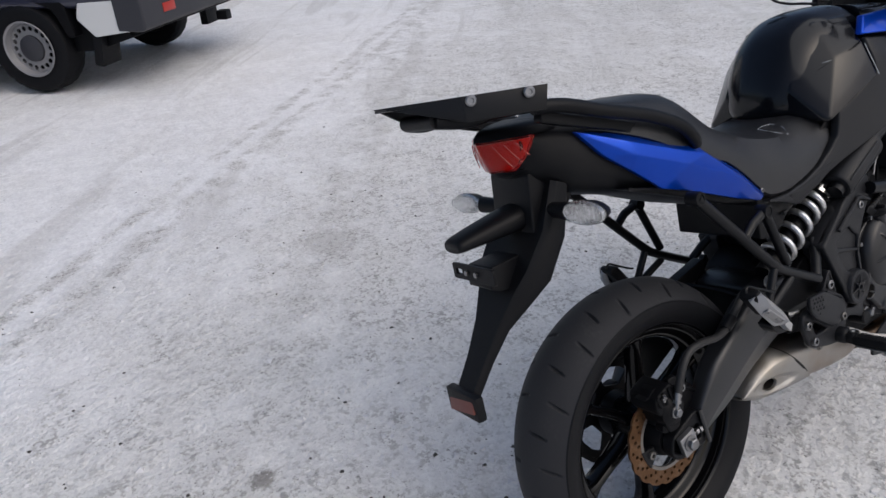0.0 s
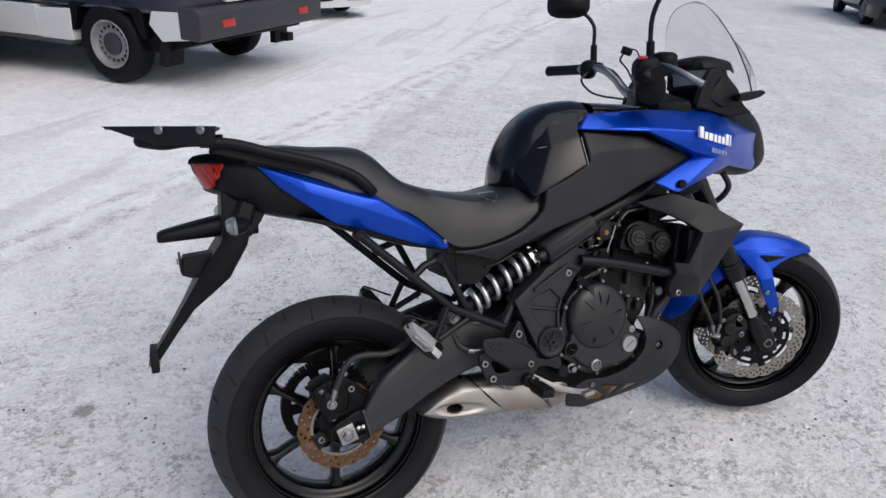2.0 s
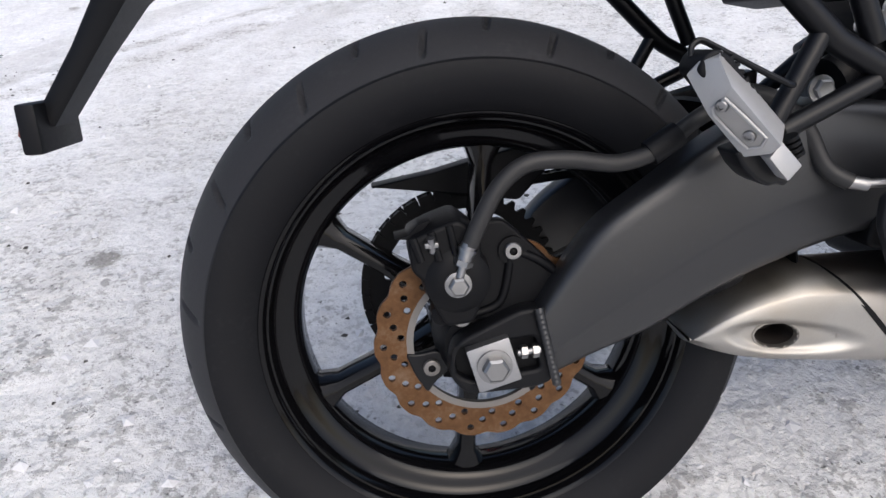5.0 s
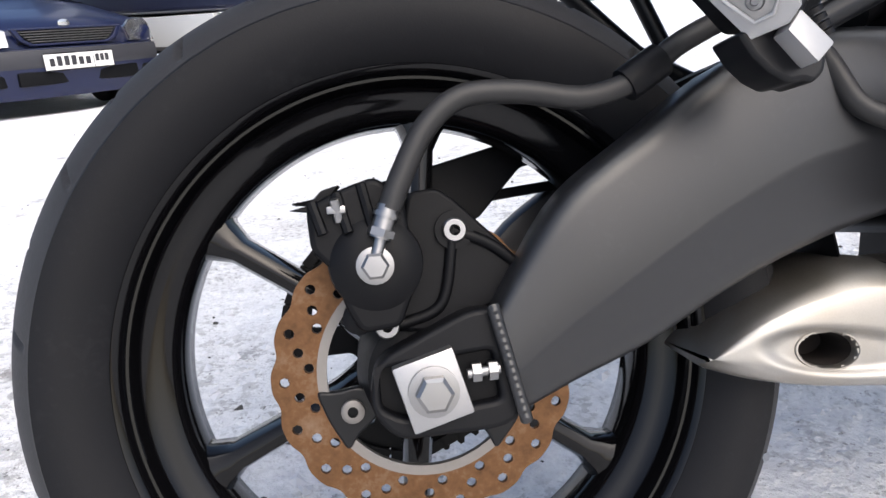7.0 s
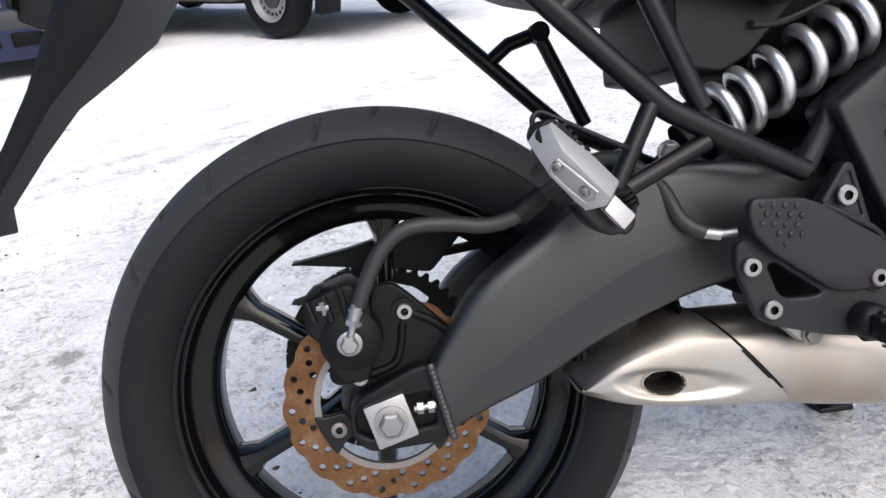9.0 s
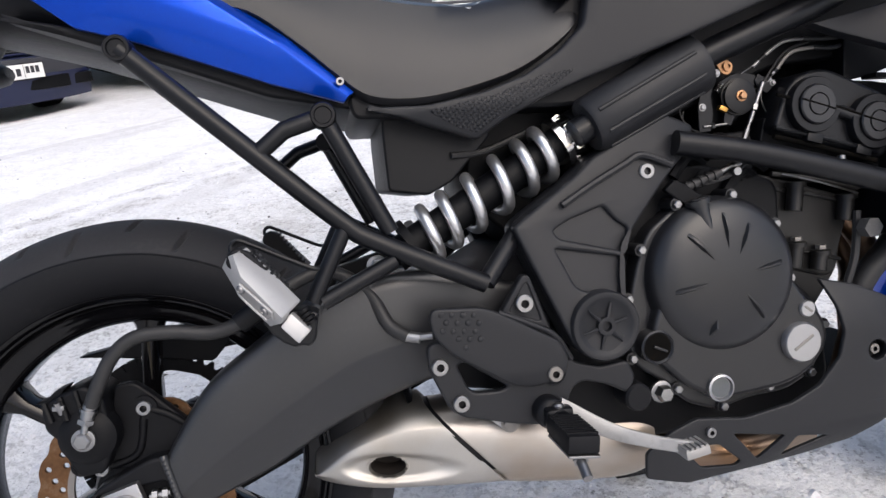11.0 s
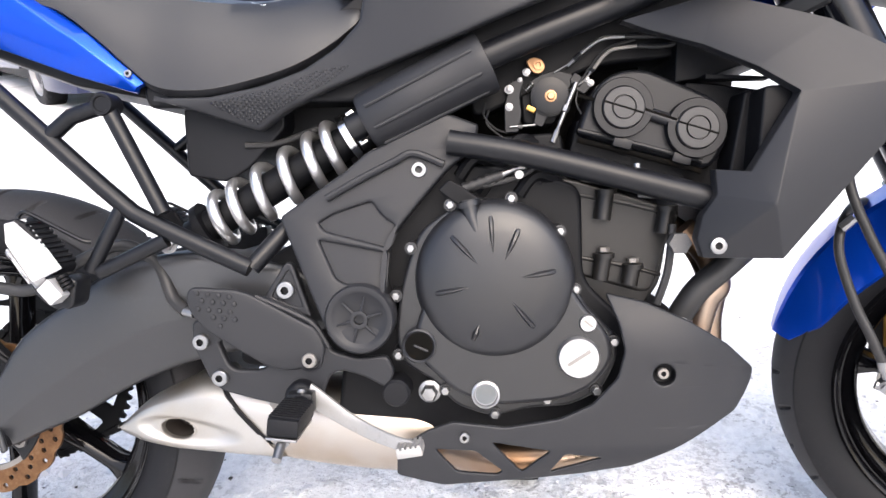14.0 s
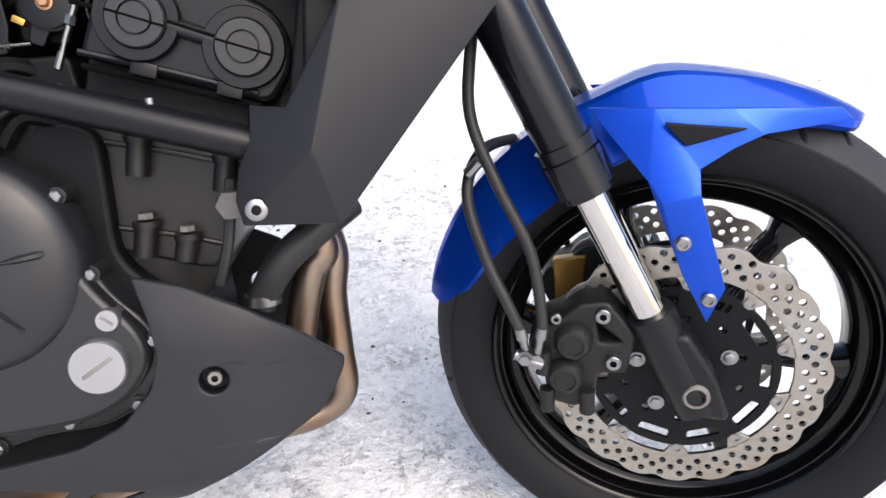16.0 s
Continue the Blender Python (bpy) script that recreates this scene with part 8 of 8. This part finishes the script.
# saloon cars: x from the nose backwards is negative, y to the left of the nose
def saloon(name, m, paint, label, plate=True):
    car = empty(name, m)
    tagged(car, label, "car")
    W = 0.83
    def section(x, z0, z1, w, bulge=0.04):
        pts = []
        for s in [k / 12 for k in range(-12, 13)]:
            pts.append((x - 0.0, s * w, z1 - bulge * abs(s) ** 3))
        for s in (1.0, 0.0, -1.0):
            pts.append((x, s * w * 0.98, z0))
        return pts
    rings = [section(x, z0, z1, w, b) for x, z0, z1, w, b in ((-0.10, 0.42, 0.62, 0.62, 0.03), (-0.16, 0.36, 0.70, 0.72, 0.05), (-0.35, 0.34, 0.77, 0.79, 0.07), (-0.7, 0.62, 0.84, 0.82, 0.08), (-1.0, 0.66, 0.90, 0.83, 0.09), (-1.35, 0.34, 0.95, 0.84, 0.08), (-2.4, 0.30, 0.96, 0.85, 0.06), (-3.4, 0.30, 0.95, 0.84, 0.06), (-4.2, 0.36, 0.92, 0.80, 0.06), (-4.3, 0.42, 0.80, 0.74, 0.05))]
    part("body", loft(rings), paint, car, "dusty painted body")
    cabin = [[(x, s * w, z) for s, z in ((-1, z0), (-0.86, z1), (-0.5, z1 + 0.03), (0.5, z1 + 0.03), (0.86, z1), (1, z0))] for x, z0, z1, w in ((-1.15, 0.88, 0.90, 0.72), (-1.95, 0.92, 1.34, 0.74), (-2.6, 0.92, 1.40, 0.74), (-3.2, 0.92, 1.36, 0.72), (-3.8, 0.90, 0.95, 0.68))]
    part("cabin", loft(cabin), GLASS, car)
    part("roof", loft([[(x, s * 0.66, z + d) for s, d in ((-1, 0.0), (1, 0.0))] + [(x, s * 0.66, z + 0.03) for s in (1, -1)] for x, z in ((-1.98, 1.355), (-2.6, 1.42), (-3.2, 1.375))]), paint, car)
    rings = []
    for y, x in ((-0.80, -0.62), (-0.78, -0.30), (-0.70, -0.12), (-0.45, -0.02), (0, 0.02), (0.45, -0.02), (0.70, -0.12), (0.78, -0.30), (0.80, -0.62)):
        rings.append([(x - 0.10, y, 0.20), (x - 0.02, y, 0.19), (x, y, 0.24), (x + 0.005, y, 0.36), (x + 0.02, y, 0.40), (x + 0.02, y, 0.50), (x - 0.02, y, 0.545), (x - 0.12, y, 0.55)])
    bp = part("front_bumper", loft(rings), paint, car, "painted front bumper")
    part("lower_grille", box(-0.06, 0.012, -0.46, 0.46, 0.285, 0.385, 0.012), DARK, bp)
    for s in (-1, 1):
        part("bumper_intake", box(-0.16, -0.048, s * 0.60 - 0.09, s * 0.60 + 0.09, 0.285, 0.375, 0.012), DARK, bp)
    strip = []
    for y, x in ((-0.81, -0.62), (-0.79, -0.30), (-0.71, -0.115), (-0.45, -0.012), (0, 0.028), (0.45, -0.012), (0.71, -0.115), (0.79, -0.30), (0.81, -0.62)):
        strip.append([(x - 0.05, y, 0.405), (x + 0.010, y, 0.405), (x + 0.022, y, 0.43), (x + 0.024, y, 0.50), (x + 0.012, y, 0.535), (x - 0.05, y, 0.545)])
    part("bumper_strip", loft(strip), STRIP, bp)
    part("grille_frame", slab([(-0.30, 0.560), (-0.37, 0.60), (-0.42, 0.69), (0.42, 0.69), (0.37, 0.60), (0.30, 0.560)], -0.02, 0.03, 0.02, 0.006, holes=[[(-0.28, 0.578), (-0.335, 0.61), (-0.375, 0.675), (0.375, 0.675), (0.335, 0.61), (0.28, 0.578)]]), paint, car, xf=Matrix.Translation((-0.075, 0, 0)) @ Matrix.Rotation(radians(90), 4, "Z"))
    for i in range(5):
        part("grille_bar", box(-0.085, -0.060, -0.29 - 0.02 * i, 0.29 + 0.02 * i, 0.588 + 0.018 * i, 0.596 + 0.018 * i, 0.003), GREYPLASTIC, car)
    part("grille_back", box(-0.12, -0.095, -0.37, 0.37, 0.575, 0.675, 0.0), DARK, car)
    part("badge", lathe([(0.03, 0), (0.03, 0.008), (0.024, 0.010), (0.0005, 0.010)], 24, axis="x"), CHROME, car, xf=Matrix.Translation((-0.125, 0, 0.715)) @ Matrix.Diagonal((1, 1.5, 1, 1)))
    for s in (-1, 1):
        lamp_v = [(-0.085, s * 0.45, 0.565), (-0.115, s * 0.44, 0.67), (-0.16, s * 0.52, 0.725), (-0.27, s * 0.69, 0.735), (-0.345, s * 0.775, 0.69), (-0.335, s * 0.785, 0.61), (-0.22, s * 0.735, 0.555)]
        lamp_v = [(x + 0.055, y * 1.02, z) for x, y, z in lamp_v]
        part("headlight_bowl", facets([(x - 0.02, y, z) for x, y, z in lamp_v], [(0, 1, 2, 3, 4, 5, 6)], 0.03, 0.0, (-1, 0, 0)), CHROME, car)
        part("headlight", facets(lamp_v, [(0, 1, 2, 3, 4, 5, 6)], 0.012, 0.004, (-1, 0, 0)), CLEAR, car, "clear headlight")
        for x in (-0.98, -3.5):
            road_wheel(car, (x, s * 0.70, 0.30), 0.30, 0.19, 0.18, False, s)
    if plate:
        number_plate(car, Matrix.Translation((0.05, -0.02, 0.445)) @ Matrix.Rotation(radians(90), 4, "Z"))
        part("plate_holder", box(0.03, 0.046, -0.27, 0.25, 0.38, 0.51, 0.004), DARK, car)
    part("underbody", box(-3.9, -0.3, -0.7, 0.7, 0.20, 0.45, 0.02), DARK, car)
    return car


saloon("blue_car", Matrix.Translation((-2.09, 5.19, -0.14)) @ Matrix.Rotation(radians(316), 4, "Z"), CARBLUE, "dusty dark blue saloon car parked on snow")
saloon("silver_car", Matrix.Translation((2.5, 9.3, 0)) @ Matrix.Rotation(radians(290), 4, "Z"), WHITE, "white saloon car parked beyond the van")
saloon("dark_car", Matrix.Translation((13.0, 7.25, 0)) @ Matrix.Rotation(radians(230), 4, "Z"), BLACKCAR, "dark saloon car parked far across the lot", False)
